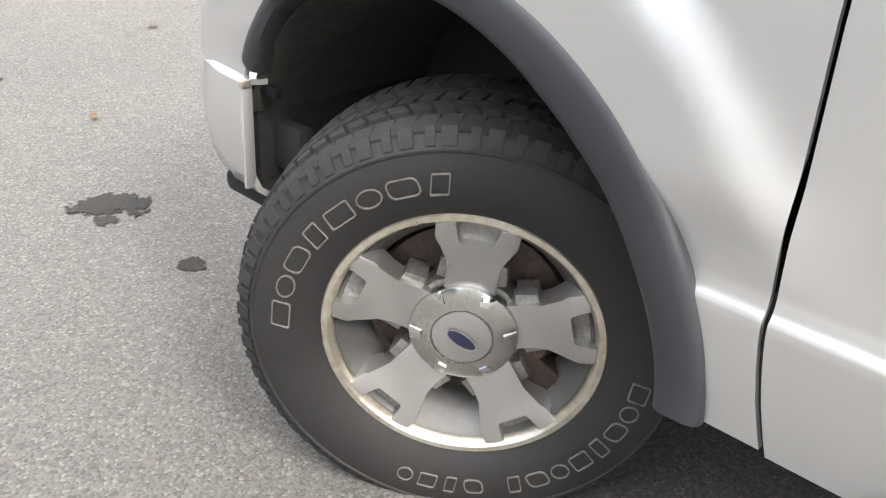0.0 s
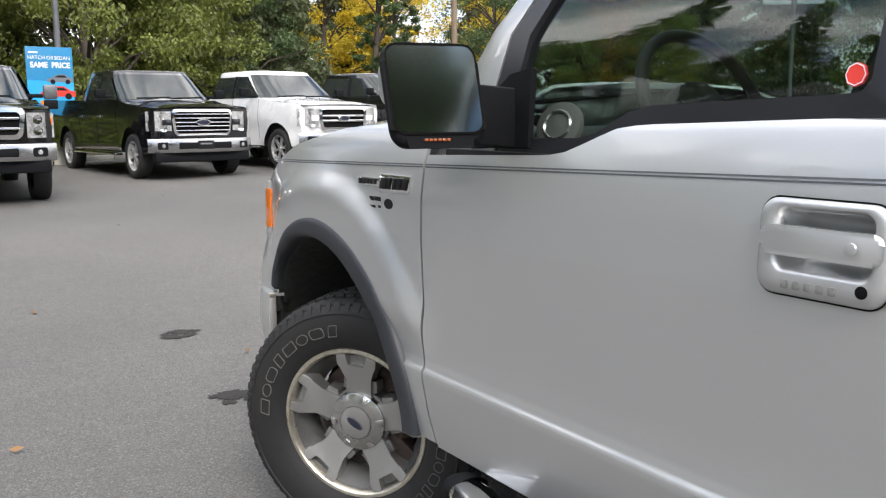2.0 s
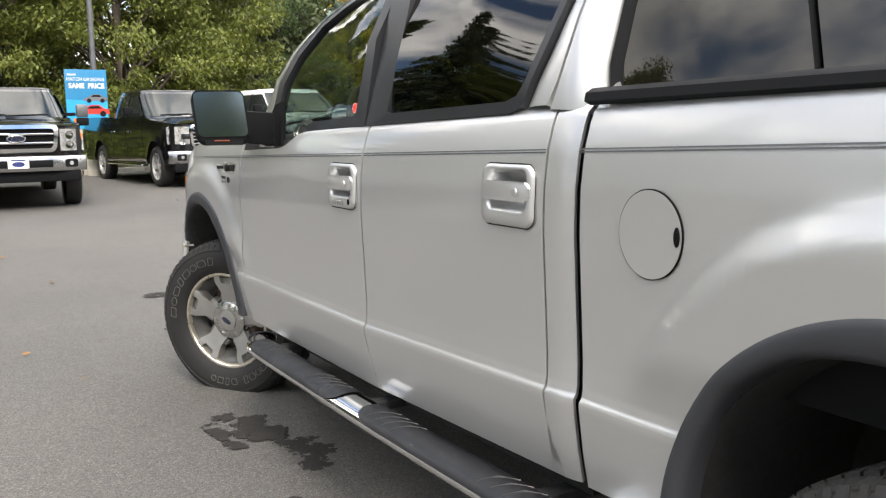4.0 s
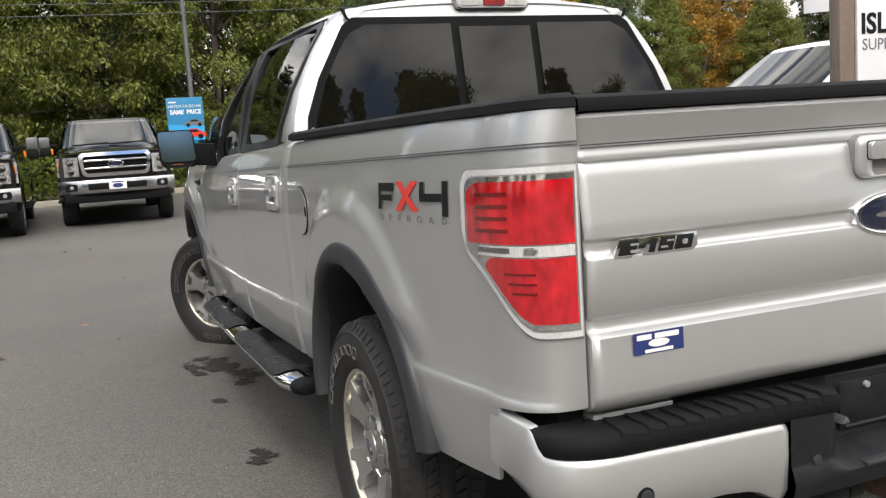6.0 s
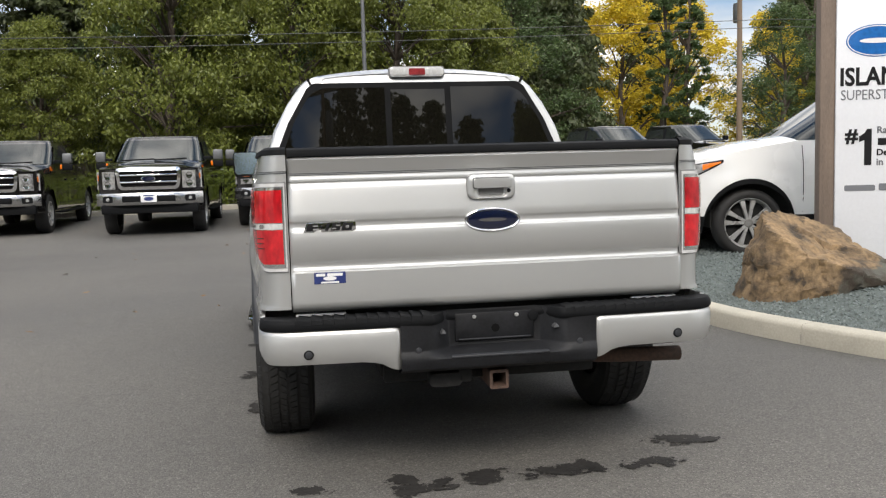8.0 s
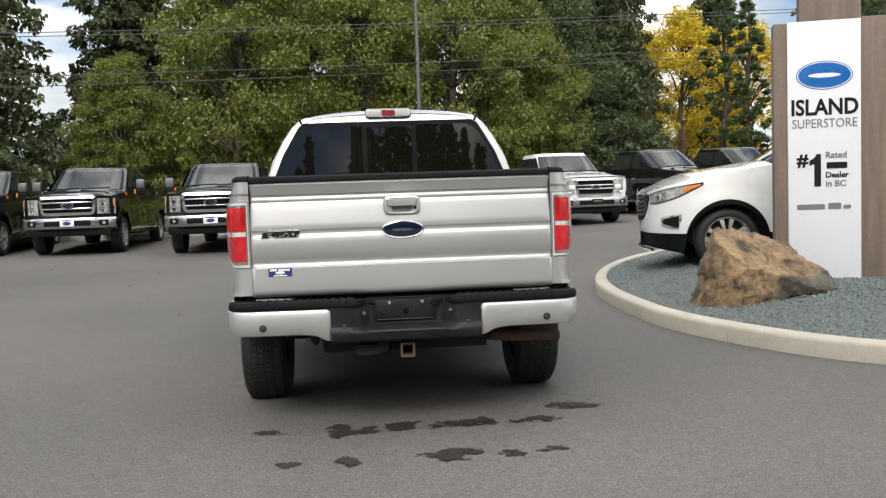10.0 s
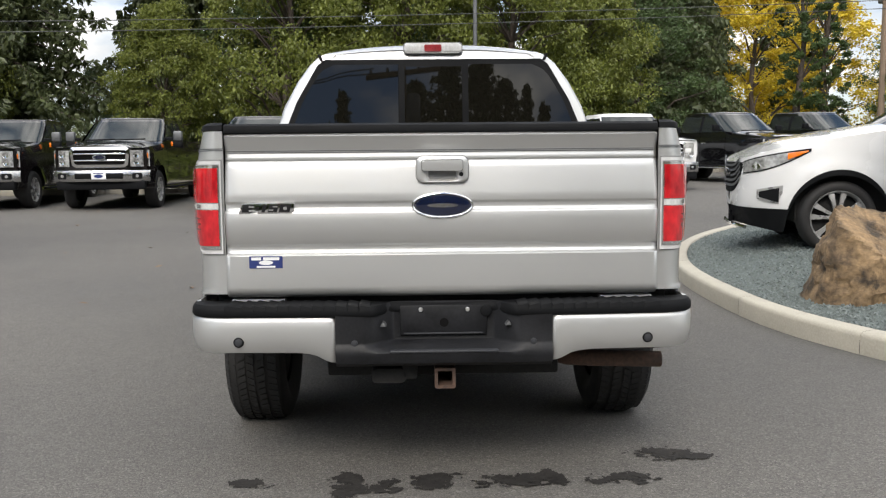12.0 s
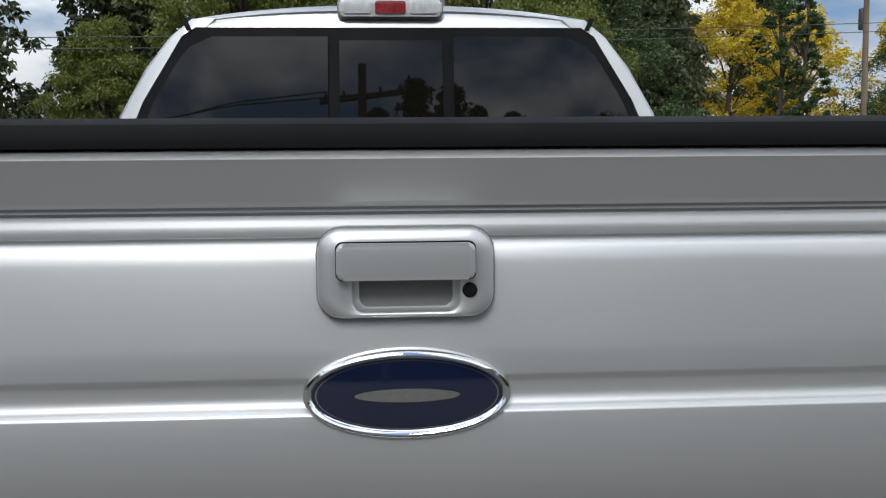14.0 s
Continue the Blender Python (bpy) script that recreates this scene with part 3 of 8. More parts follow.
def build_body():
    # fenders
    def fender():
        us = arch_columns(3.226, 4.46, FRONT_ARCH, 72)
        top = lambda y: lerp(y, [(3.2, 1.362), (3.76, 1.335), (4.08, 1.285), (4.3, 1.215), (4.46, 1.15)])
        return panel(us, ROWS, lambda y: arch_bottom(y, 0.475 if y < 3.5 else 0.66 + max(0, (y - 4.26) * 0.4)), top, lambda u, z: side_at(u - 0.03 * max(0, (0.66 - z) / 0.2) ** 1.6 * max(0, 1 - (u - 3.226) / 0.15), z))

    both_sides("fender", fender, SILVER, pickup)

    # doors: their lower rear and front corners are cut back
    def door(y0, y1, sill):
        def at(u, z):
            cut = max(0, (0.66 - z) / 0.2) ** 1.6
            k = (u - y0) / (y1 - y0)
            return side_at(u - cut * (0.06 + ((0.03 if y1 > 3 else 0.06) - 0.06) * k), z)
        hy = 2.075 if y1 > 3 else 1.085
        cols = sorted([y for y in spread(y0, y1, 30) if min(abs(y - hy - 0.09), abs(y - hy + 0.09)) > 0.012] + [hy - 0.09, hy + 0.09])
        bm = panel(cols, sorted(ROWS + [1.076, 1.186]), lambda y: 0.468, sill, at)
        gone = [f for f in bm.faces if abs(f.calc_center_median().y - hy) < 0.09 and 1.076 < f.calc_center_median().z - rake(hy) < 1.186]
        bmesh.ops.delete(bm, geom=gone, context="FACES")
        return bm

    sill_front = lambda y: lerp(y, [(1.9, 1.325), (2.50, 1.322), (2.56, 1.315), (2.68, 1.272), (2.74, 1.264), (3.3, 1.260)])
    front_doors = both_sides("front_door", lambda: door(1.938, 3.218, sill_front), SILVER, pickup)
    rear_doors = both_sides("rear_door", lambda: door(0.948, 1.928, lambda y: lerp(y, [(0.94, 1.36), (1.06, 1.342), (1.14, 1.326), (2, 1.325)])), SILVER, pickup)
    both_sides("rocker_panel", lambda: panel(spread(0.9, 3.06, 12), [0.40, 0.43, 0.455, 0.475], lambda y: 0.40, lambda y: 0.475, lambda u, z: side_at(u, z) + Vector((0.07, 0, 0))), UNDER, pickup)
    both_sides("cab_corner", lambda: panel(spread(0.845, 0.94, 6), ROWS, lambda y: 0.468, lambda y: 1.38, lambda u, z: side_at(u, z) + Vector((0.010 * max(0, (0.9 - u) / 0.055) ** 2, 0, 0))), SILVER, pickup)

    # bed sides with the rounded tail corner
    def bed():
        ss = sorted({BED_FRONT - y for y in arch_columns(CORNER, BED_FRONT, REAR_ARCH, 84)} | set(spread(BED_FRONT - CORNER, BED_LEN, 16)))
        low = lambda s: arch_bottom(bed_y(s), 0.47 if bed_y(s) > 0 else lerp(bed_y(s), [(-1.1, 0.664), (-0.912, 0.652), (-0.895, 0.462), (-0.5, 0.45)]))
        return panel(ss, ROWS, low, lambda s: lerp(bed_y(s), [(-1.1, 1.303), (0.83, 1.335)]), bed_at)

    beds = both_sides("bed_side", bed, SILVER, pickup)

    # rail caps on the bed sides
    def cap():
        bm = bmesh.new()
        rows = []
        for s in sorted(set(spread(0, 1.7, 12)) | set(spread(1.7, BED_LEN, 10))):
            p = bed_at(s, 1.30)
            a = bed_at(s, 1.30, 0.006)
            zt = p.z - 1.30 - rake(p.y) + lerp(p.y, [(-1.1, 1.303), (0.83, 1.335)]) + rake(p.y)
            i = (p - a).normalized() * 0.105
            rows.append([(a.x + i.x * k, a.y + i.y * k, zt + h) for k, h in ((0.17, -0.006), (0.0, 0.002), (0.04, 0.02), (0.21, 0.03), (0.95, 0.03), (1.0, -0.03))])
        sheet(bm, [[Vector(p) for p in r] for r in rows])
        return bm

    both_sides("rail_cap", cap, BLACKPLASTIC, pickup, "black plastic rail cap", thick=0)

    # pinstripe
    def stripes(y0, y1, at):
        bm = bmesh.new()
        for z in (1.229, 1.2352):
            us = spread(y0, y1, 24)
            sheet(bm, [[at(u, z), at(u, z + 0.0032)] for u in us])
        return bm

    for y0, y1 in ((3.228, 4.40), (1.94, 3.215), (0.95, 1.926)):
        both_sides("pinstripe", lambda: stripes(y0, y1, lambda u, z: side_at(u, z) + Vector((-0.0012, 0, 0))), STRIPE, pickup, thick=0)
    def bed_stripes():
        bm = bmesh.new()
        for z in (1.229, 1.2352):
            sheet(bm, [[bed_at(s, q, 0.0022) for q in (z, z + 0.0032)] for s in spread(0.003, BED_FRONT - CORNER, 40) + spread(BED_FRONT - CORNER, BED_LEN, 16)[1:]])
        return bm

    both_sides("pinstripe", bed_stripes, STRIPE, pickup, thick=0)

    # flares
    def flare(cy, cz, a0, a1, inner, outer, tuck=0.0):
        # inner, outer: radius by turn, from the tail side over the top to the front
        bm = bmesh.new()
        rows = []
        for k in range(61):
            a = radians(a0 + (a1 - a0) * k / 60)
            r = lerp(math.degrees(a), inner)
            w = lerp(math.degrees(a), outer) - r
            prof = [(r - 0.004, -0.045), (r - 0.003, -0.03), (r, -0.008), (r + 0.006, 0.006), (r + 0.018, 0.013), (r + w - 0.018, 0.012), (r + w - 0.006, 0.008), (r + w, 0.0), (r + w, -0.03)]
            row = []
            for q, x in prof:
                y, z = cy - q * math.cos(a), cz + q * math.sin(a)
                row.append((-(max(0.955, half_width(y, max(0.80, z - rake(y))) - 0.004) - tuck * step(32, 0, math.degrees(a)) + x), y, z))
            rows.append(row)
        sheet(bm, [[Vector(p) for p in row] for row in rows])
        return bm

    both_sides("fender_flare", lambda: flare(3.80, 0.46, 1, 150, [(0, 0.448), (40, 0.446), (60, 0.453), (85, 0.478), (110, 0.503), (130, 0.521), (150, 0.510)], [(0, 0.522), (14, 0.525), (30, 0.527), (40, 0.528), (60, 0.537), (77, 0.546), (93, 0.556), (130, 0.562), (150, 0.562)], 0.022), FLARE, pickup, "dark grey plastic fender flare", thick=0)
    both_sides("fender_flare", lambda: flare(-0.01, 0.49, 5, 186, [(0, 0.492), (25, 0.466), (45, 0.446), (65, 0.438), (87, 0.454), (105, 0.484), (120, 0.512), (140, 0.528), (160, 0.520), (186, 0.50)], [(0, 0.553), (60, 0.543), (90, 0.549), (120, 0.564), (140, 0.573), (165, 0.568), (186, 0.558)]), FLARE, pickup, "dark grey plastic fender flare", thick=0)

    # wheel housings
    def liner(arch, last):
        cy, cz, r = arch
        bm = bmesh.new()
        rows = []
        for k in range(29):
            a = radians(3 + (last - 3) * k / 28)
            rows.append([(-x, cy - (r - q) * math.cos(a), cz + (r - q) * math.sin(a)) for x, q in ((0.952, 0.004), (0.93, 0.012), (0.8, 0.02), (0.6, 0.02), (0.45, 0.02))])
        sheet(bm, [[Vector(p) for p in row] for row in rows])
        return bm

    both_sides("wheel_liner", lambda: liner(FRONT_ARCH, 161), LINER, pickup, "dusty black felt wheel liner", thick=0.008)
    both_sides("wheel_liner", lambda: liner(REAR_ARCH, 194), UNDER, pickup, "black inner wheel housing", thick=0.008)

    # dark inner body behind the seams
    bm = bmesh.new()
    box(bm, -0.90, 0.90, 0.87, 3.22, 0.47, 1.24)
    box(bm, -0.48, 0.48, 3.22, 4.35, 0.50, 1.14)
    box(bm, -0.48, 0.48, -1.02, 0.82, 0.55, 0.80)
    box(bm, -0.90, 0.90, 0.55, 0.80, 0.52, 1.28)
    box(bm, -0.86, 0.86, -1.04, -0.58, 0.68, 0.84)
    part("inner_body", bm, UNDER, pickup)
    bm = bmesh.new()
    box(bm, -0.88, 0.88, 0.78, 0.80, 0.80, 1.33)
    box(bm, -0.76, 0.76, -1.05, 0.79, 0.80, 0.83)
    for s in (-1, 1):
        box(bm, min(s * 0.80, s * 0.84), max(s * 0.80, s * 0.84), -1.05, 0.79, 0.81, 1.36)
    part("bed_liner", bm, BLACKPLASTIC, pickup)
    bm = bmesh.new()
    for s in (-1, 1):
        box(bm, s * 0.42 - 0.04, s * 0.42 + 0.04, -0.95, 4.3, 0.44, 0.56, 0.01)
    for y in (-0.75, 0.6, 1.6, 2.6):
        box(bm, -0.40, 0.40, y - 0.04, y + 0.04, 0.42, 0.52, 0.01)
    part("chassis_frame", bm, UNDER, pickup, "dark dirty chassis frame")

    # hood, with a raised middle
    bm = bmesh.new()
    rows = []
    for y in spread(3.24, 4.42, 18):
        e = lerp(y, [(3.2, 1.362), (3.76, 1.335), (4.08, 1.285), (4.3, 1.215), (4.46, 1.15)])
        w = half_width(y, min(e, 1.37)) - 0.006
        row = []
        for k in range(25):
            t = -1 + k / 12
            crown = 0.075 * (1 - abs(t) ** 2.4) + 0.025 * step(0.62, 0.50, abs(t)) * step(4.42, 4.2, y)
            row.append((w * t, y + max(0, 3.40 - y) * (1 - t * t), e + rake(y) + crown))
        rows.append(row)
    sheet(bm, rows)
    thicken(bm, 0.01)
    part("hood", bm, SILVER, pickup)
    bm = bmesh.new()
    sheet(bm, [[(x, y, z) for x in spread(-0.8, 0.8, 9)] for y, z in ((3.22, 1.27), (3.32, 1.285))])
    part("cowl", bm, BLACKPLASTIC, pickup)

    # front end
    bm = bmesh.new()
    box(bm, -0.50, 0.50, 4.47, 4.58, 0.78, 1.12, 0.03)
    part("grille_frame", bm, CHROME, pickup)
    for k in range(3):
        bm = bmesh.new()
        box(bm, -0.45, 0.45, 4.575, 4.60, 0.83 + 0.09 * k, 0.87 + 0.09 * k, 0.008)
        part("grille_bar", bm, CHROME, pickup)

    def headlamp():
        us = spread(0, 1, 12)
        def at(u, z):
            a = u * math.pi / 2
            return Vector((-(0.50 + (half_width(4.40, z) - 0.50) * math.cos(a) ** 0.6), 4.40 + 0.15 * math.sin(a) ** 0.6, z + rake(4.4)))
        return panel(us, spread(0.88, 1.15, 8), lambda u: 0.965 - 0.07 * u, lambda u: 1.15, at)

    lamps = both_sides("headlight", headlamp, CLEARLENS, pickup, "clear headlight")
    for s, lamp in zip((1, -1), lamps):
        bm = bmesh.new()
        rows = []
        for u in spread(0.0, 0.5, 8):
            a = u * math.pi / 2
            rows.append([Vector((-s * (0.506 + (half_width(4.40, z) - 0.50) * math.cos(a) ** 0.6), 4.395 + 0.158 * math.sin(a) ** 0.6, z + rake(4.4))) for z in spread(0.985, 1.125, 6)])
        sheet(bm, rows)
        thicken(bm, 0.006)
        part("side_marker", bm, AMBER, lamp, "amber side marker")
    # front bumper, its ends wrapping towards the wheel
    def bumper():
        bm = bmesh.new()
        path = [(0.0, 4.70), (0.35, 4.69), (0.62, 4.65), (0.80, 4.58), (0.885, 4.52), (0.946, 4.445), (0.971, 4.36), (0.979, 4.268)]
        rows = [[Vector((-(x + o * 0.9), y + o * 0.4, z)) for o, z in ((-0.05, 0.700), (-0.012, 0.70), (-0.002, 0.692), (0.006, 0.64), (0.006, 0.58), (-0.002, 0.52), (-0.022, 0.470), (-0.045, 0.455))] for x, y in path]
        sheet(bm, rows)
        return bm

    both_sides("front_bumper", bumper, SILVER, pickup, "silver bumper end with a rusty edge", thick=0.012)
    bm = bmesh.new()
    box(bm, -0.983, -0.958, 4.262, 4.272, 0.480, 0.694, 0.004)
    part("bumper_edge", bm, SILVER, pickup)
    bm = bmesh.new()
    box(bm, -0.984, -0.962, 4.259, 4.274, 0.684, 0.699, 0.003)
    part("rust_patch", bm, LIP, pickup, "rust-stained corner of the bumper end")
    bm = bmesh.new()
    # Large box: added dark filler for the shaded gap; small box: the stay
    box(bm, -0.938, -0.40, 4.28, 4.40, 0.46, 0.70, 0.02)
    box(bm, -0.90, -0.86, 4.20, 4.30, 0.50, 0.60, 0.012)
    part("bumper_stay", bm, UNDER, pickup)
    bm = bmesh.new()
    box(bm, -0.940, -0.920, 4.222, 4.268, 0.664, 0.686, 0.004)
    part("bumper_clip", bm, BLACKPLASTIC, pickup)
    bm = bmesh.new()
    box(bm, -0.7, 0.7, 4.42, 4.62, 0.38, 0.47, 0.02)
    part("air_dam", bm, BLACKPLASTIC, pickup)
    bm = bmesh.new()
    box(bm, -0.945, -0.70, 4.255, 4.40, 0.425, 0.474, 0.016)
    part("bumper_valance", bm, MATBLACK, pickup, "black plastic valance under the bumper end")
    return front_doors, rear_doors, beds


FRONT_DOORS, REAR_DOORS, BEDS = build_body()


# greenhouse: the side windows lie in a leaning surface that narrows a little at both ends
def gx(z, y=1.9):
    f = max(0, z - 1.33)
    return 0.932 - 0.68 * f * f - 8.0 * max(0, z - 1.80) ** 2 - step(2.0, 2.95, y) * (0.055 + 0.12 * max(0, z - 1.5)) - 0.03 * step(2.95, 3.35, y) - 0.17 * max(0, z - 1.36) * step(1.5, 0.9, y)


def green(y, z, s=1, off=0.0):
    return Vector((-s * (gx(z, y) + off * 0.947), y, z + rake(y) + off * 0.322))


def plate(outline, s, t0, t1):
    """A plate in the leaning plane of the side windows, between the depths t0 (out) and t1."""
    bm = bmesh.new()
    a, b = [bm.verts.new(green(y, z, s, t0)) for y, z in outline], [bm.verts.new(green(y, z, s, t1)) for y, z in outline]
    k = len(outline)
    bm.faces.new(a)
    bm.faces.new(b[::-1])
    for i in range(k):
        bm.faces.new((a[i], b[i], b[(i + 1) % k], a[(i + 1) % k]))
    return bm


def glass_sheet(outline, s, t0):
    """A curved pane inside the outline, in the surface of the side windows."""
    z0, z1 = min(z for _, z in outline), max(z for _, z in outline)
    rows = []
    for f in spread(0.002, 0.998, 15):
        z = z0 + (z1 - z0) * f
        ys = []
        for k in range(len(outline)):
            (ya, za), (yb, zb) = outline[k], outline[(k + 1) % len(outline)]
            if (za - z) * (zb - z) <= 0 and za != zb:
                ys.append(ya + (yb - ya) * (z - za) / (zb - za))
        rows.append([green(min(ys) + (max(ys) - min(ys)) * u, z, s, t0) for u in spread(0, 1, 12)])
    bm = bmesh.new()
    sheet(bm, rows)
    return bm


def ring_plate(outer, inner, s, t0, t1):
    bm = bmesh.new()
    k = len(outer)
    vs = [[bm.verts.new(green(y, z, s, t)) for y, z in o] for o in (outer, inner) for t in (t0, t1)]
    oa, ob, ia, ib = vs
    for i in range(k):
        j = (i + 1) % k
        for q in ((oa[i], oa[j], ia[j], ia[i]), (ob[j], ob[i], ib[i], ib[j]), (oa[j], oa[i], ob[i], ob[j]), (ia[i], ia[j], ib[j], ib[i])):
            bm.faces.new(q)
    return bm


def build_greenhouse():
    front_in = [(2.950, 1.31), (2.935, 1.297), (2.72, 1.297), (2.67, 1.305), (2.56, 1.347), (2.50, 1.356), (2.06, 1.358), (2.042, 1.37), (2.035, 1.60), (2.03, 1.78), (2.05, 1.797), (2.38, 1.797), (2.56, 1.785), (2.76, 1.745), (2.89, 1.64), (2.94, 1.53), (2.955, 1.42)]
    front_out = [(3.04, 1.275), (2.98, 1.262), (2.73, 1.262), (2.655, 1.270), (2.545, 1.315), (2.49, 1.322), (2.00, 1.324), (1.975, 1.324), (1.973, 1.60), (1.97, 1.81), (2.0, 1.822), (2.39, 1.822), (2.58, 1.81), (2.80, 1.765), (2.95, 1.655), (3.012, 1.54), (3.038, 1.42)]
    rear_in = [(1.81, 1.362), (1.795, 1.355), (1.16, 1.354), (1.11, 1.365), (1.085, 1.40), (1.04, 1.53), (1.03, 1.68), (1.05, 1.775), (1.09, 1.797), (1.79, 1.797), (1.812, 1.787), (1.815, 1.7)]
    rear_out = [(1.963, 1.325), (1.90, 1.325), (1.14, 1.324), (1.085, 1.338), (1.06, 1.395), (1.015, 1.53), (1.005, 1.68), (1.025, 1.79), (1.075, 1.82), (1.80, 1.822), (1.955, 1.822), (1.964, 1.72)]
    for s in (1, -1):
        front, rear = FRONT_DOORS[0 if s > 0 else 1], REAR_DOORS[0 if s > 0 else 1]
        part("window_frame", ring_plate(front_out, front_in, s, 0.004, -0.03), TRIM, front, "black window frame", sharp=30)
        part("window_frame", ring_plate(rear_out, rear_in, s, 0.004, -0.03), TRIM, rear, "black window frame", sharp=30)
        g = part("window_glass", glass_sheet(front_in, s, -0.012), GLASS, front)
        g.visible_shadow = False
        part("window_glass", glass_sheet(rear_in, s, -0.012), TINTED, rear, "dark tinted glass")
        # pillars in body colour, as strips between an inner and an outer line
        def strip(name, lines, depth=0.05, out=0.006):
            bm = bmesh.new()
            rows = []
            for a, b in lines:
                rows.append([green(*a, s, -depth), green(*a, s, out - 0.006), green(*a, s, out)] + [green(a[0] + (b[0] - a[0]) * t, a[1] + (b[1] - a[1]) * t, s, out - 0.018 * t ** 3) for t in (0.3, 0.6, 0.85, 1.0)] + [green(*b, s, -depth)])
            sheet(bm, rows)
            part(name, bm, SILVER, pickup)
        strip("front_pillar", [((3.035, 1.262), (3.40, 1.22)), ((3.040, 1.36), (3.29, 1.35)), ((3.043, 1.42), (3.23, 1.44)), ((3.017, 1.54), (3.14, 1.57)), ((2.955, 1.66), (3.05, 1.68)), ((2.872, 1.725), (2.96, 1.75)), ((2.805, 1.77), (2.875, 1.795)), ((2.59, 1.816), (2.69, 1.843)), ((2.38, 1.829), (2.46, 1.868))])
        strip("roof_rail", [((y, 1.828), (y, z)) for y, z in ((2.47, 1.866), (2.24, 1.882), (1.9, 1.890), (1.6, 1.889), (1.32, 1.884), (1.10, 1.874))])
        frame = [((0.985, 1.336), (1.085, 1.338)), ((0.956, 1.39), (1.054, 1.395)), ((0.945, 1.53), (1.009, 1.53)), ((0.956, 1.68), (0.999, 1.68)), ((0.985, 1.775), (1.02, 1.795)), ((1.04, 1.818), (1.07, 1.824))]
        strip("door_frame", frame, 0.03, 0.004)
        strip("rear_pillar", [((0.970, 1.325), (0.862, 1.32)), ((0.943, 1.39), (0.872, 1.39)), ((0.932, 1.53), (0.893, 1.53)), ((0.943, 1.68), (0.917, 1.68)), ((0.972, 1.78), (0.934, 1.79)), ((1.03, 1.828), (0.942, 1.836)), ((1.10, 1.83), (1.0, 1.866)), ((1.16, 1.83), (1.10, 1.876))])
    # roof
    bm = bmesh.new()
    rows = []
    for k in range(21):
        row = []
        for j in range(-14, 15):
            t = j / 14
            y = 0.932 + (2.72 + 0.07 * (1 - t * t) - 0.932) * (k / 20) ** 1.3
            edge = lerp(y, [(0.93, 1.828), (0.95, 1.848), (1.0, 1.866), (1.1, 1.876), (1.32, 1.882), (1.9, 1.888), (2.24, 1.88), (2.47, 1.866), (2.64, 1.848), (2.8, 1.815)])
            zc = lerp(y, [(0.93, 1.872), (0.945, 1.888), (1.0, 1.908), (1.25, 1.940), (1.6, 1.953), (2.1, 1.95), (2.5, 1.92), (2.8, 1.868)])
            row.append((gx(edge, y) * 0.995 * t, y, edge - 0.004 + (zc - edge) * (1 - abs(t) ** 2.6) + rake(y)))
        rows.append(row)
    sheet(bm, rows)
    thicken(bm, 0.02)
    part("roof", bm, SILVER, pickup)
    for s in (-1, 1):
        bm = bmesh.new()
        ditch = []
        for y in spread(0.934, 2.60, 24):
            edge = lerp(y, [(0.93, 1.828), (0.95, 1.848), (1.0, 1.866), (1.1, 1.876), (1.32, 1.882), (1.9, 1.888), (2.24, 1.88), (2.47, 1.866), (2.64, 1.848), (2.8, 1.815)])
            zc = lerp(y, [(0.93, 1.872), (0.945, 1.888), (1.0, 1.908), (1.25, 1.940), (1.6, 1.953), (2.1, 1.95), (2.5, 1.92), (2.8, 1.868)])
            ditch.append([(s * gx(edge, y) * 0.995 * t, y, edge - 0.002 + (zc - edge) * (1 - t ** 2.6) + rake(y)) for t in (0.920, 0.945)])
        sheet(bm, ditch)
        part("roof_seam", bm, SEAM, pickup)
    bm = bmesh.new()
    rows = []
    for f in spread(0, 1, 8):
        y, z, w = 3.34 + (2.73 - 3.34) * f, 1.30 + (1.845 - 1.30) * (f + 0.16 * f * (1 - f)), 0.86 + (0.70 - 0.86) * f
        rows.append([(x * w, y + (0.16 - 0.09 * f) * (1 - x * x), z + rake(y) + 0.03 * f * (1 - x * x)) for x in spread(-1, 1, 15)])
    sheet(bm, rows)
    thicken(bm, 0.005)
    g = part("windshield", bm, GLASS, pickup)
    g.visible_shadow = False


build_greenhouse()


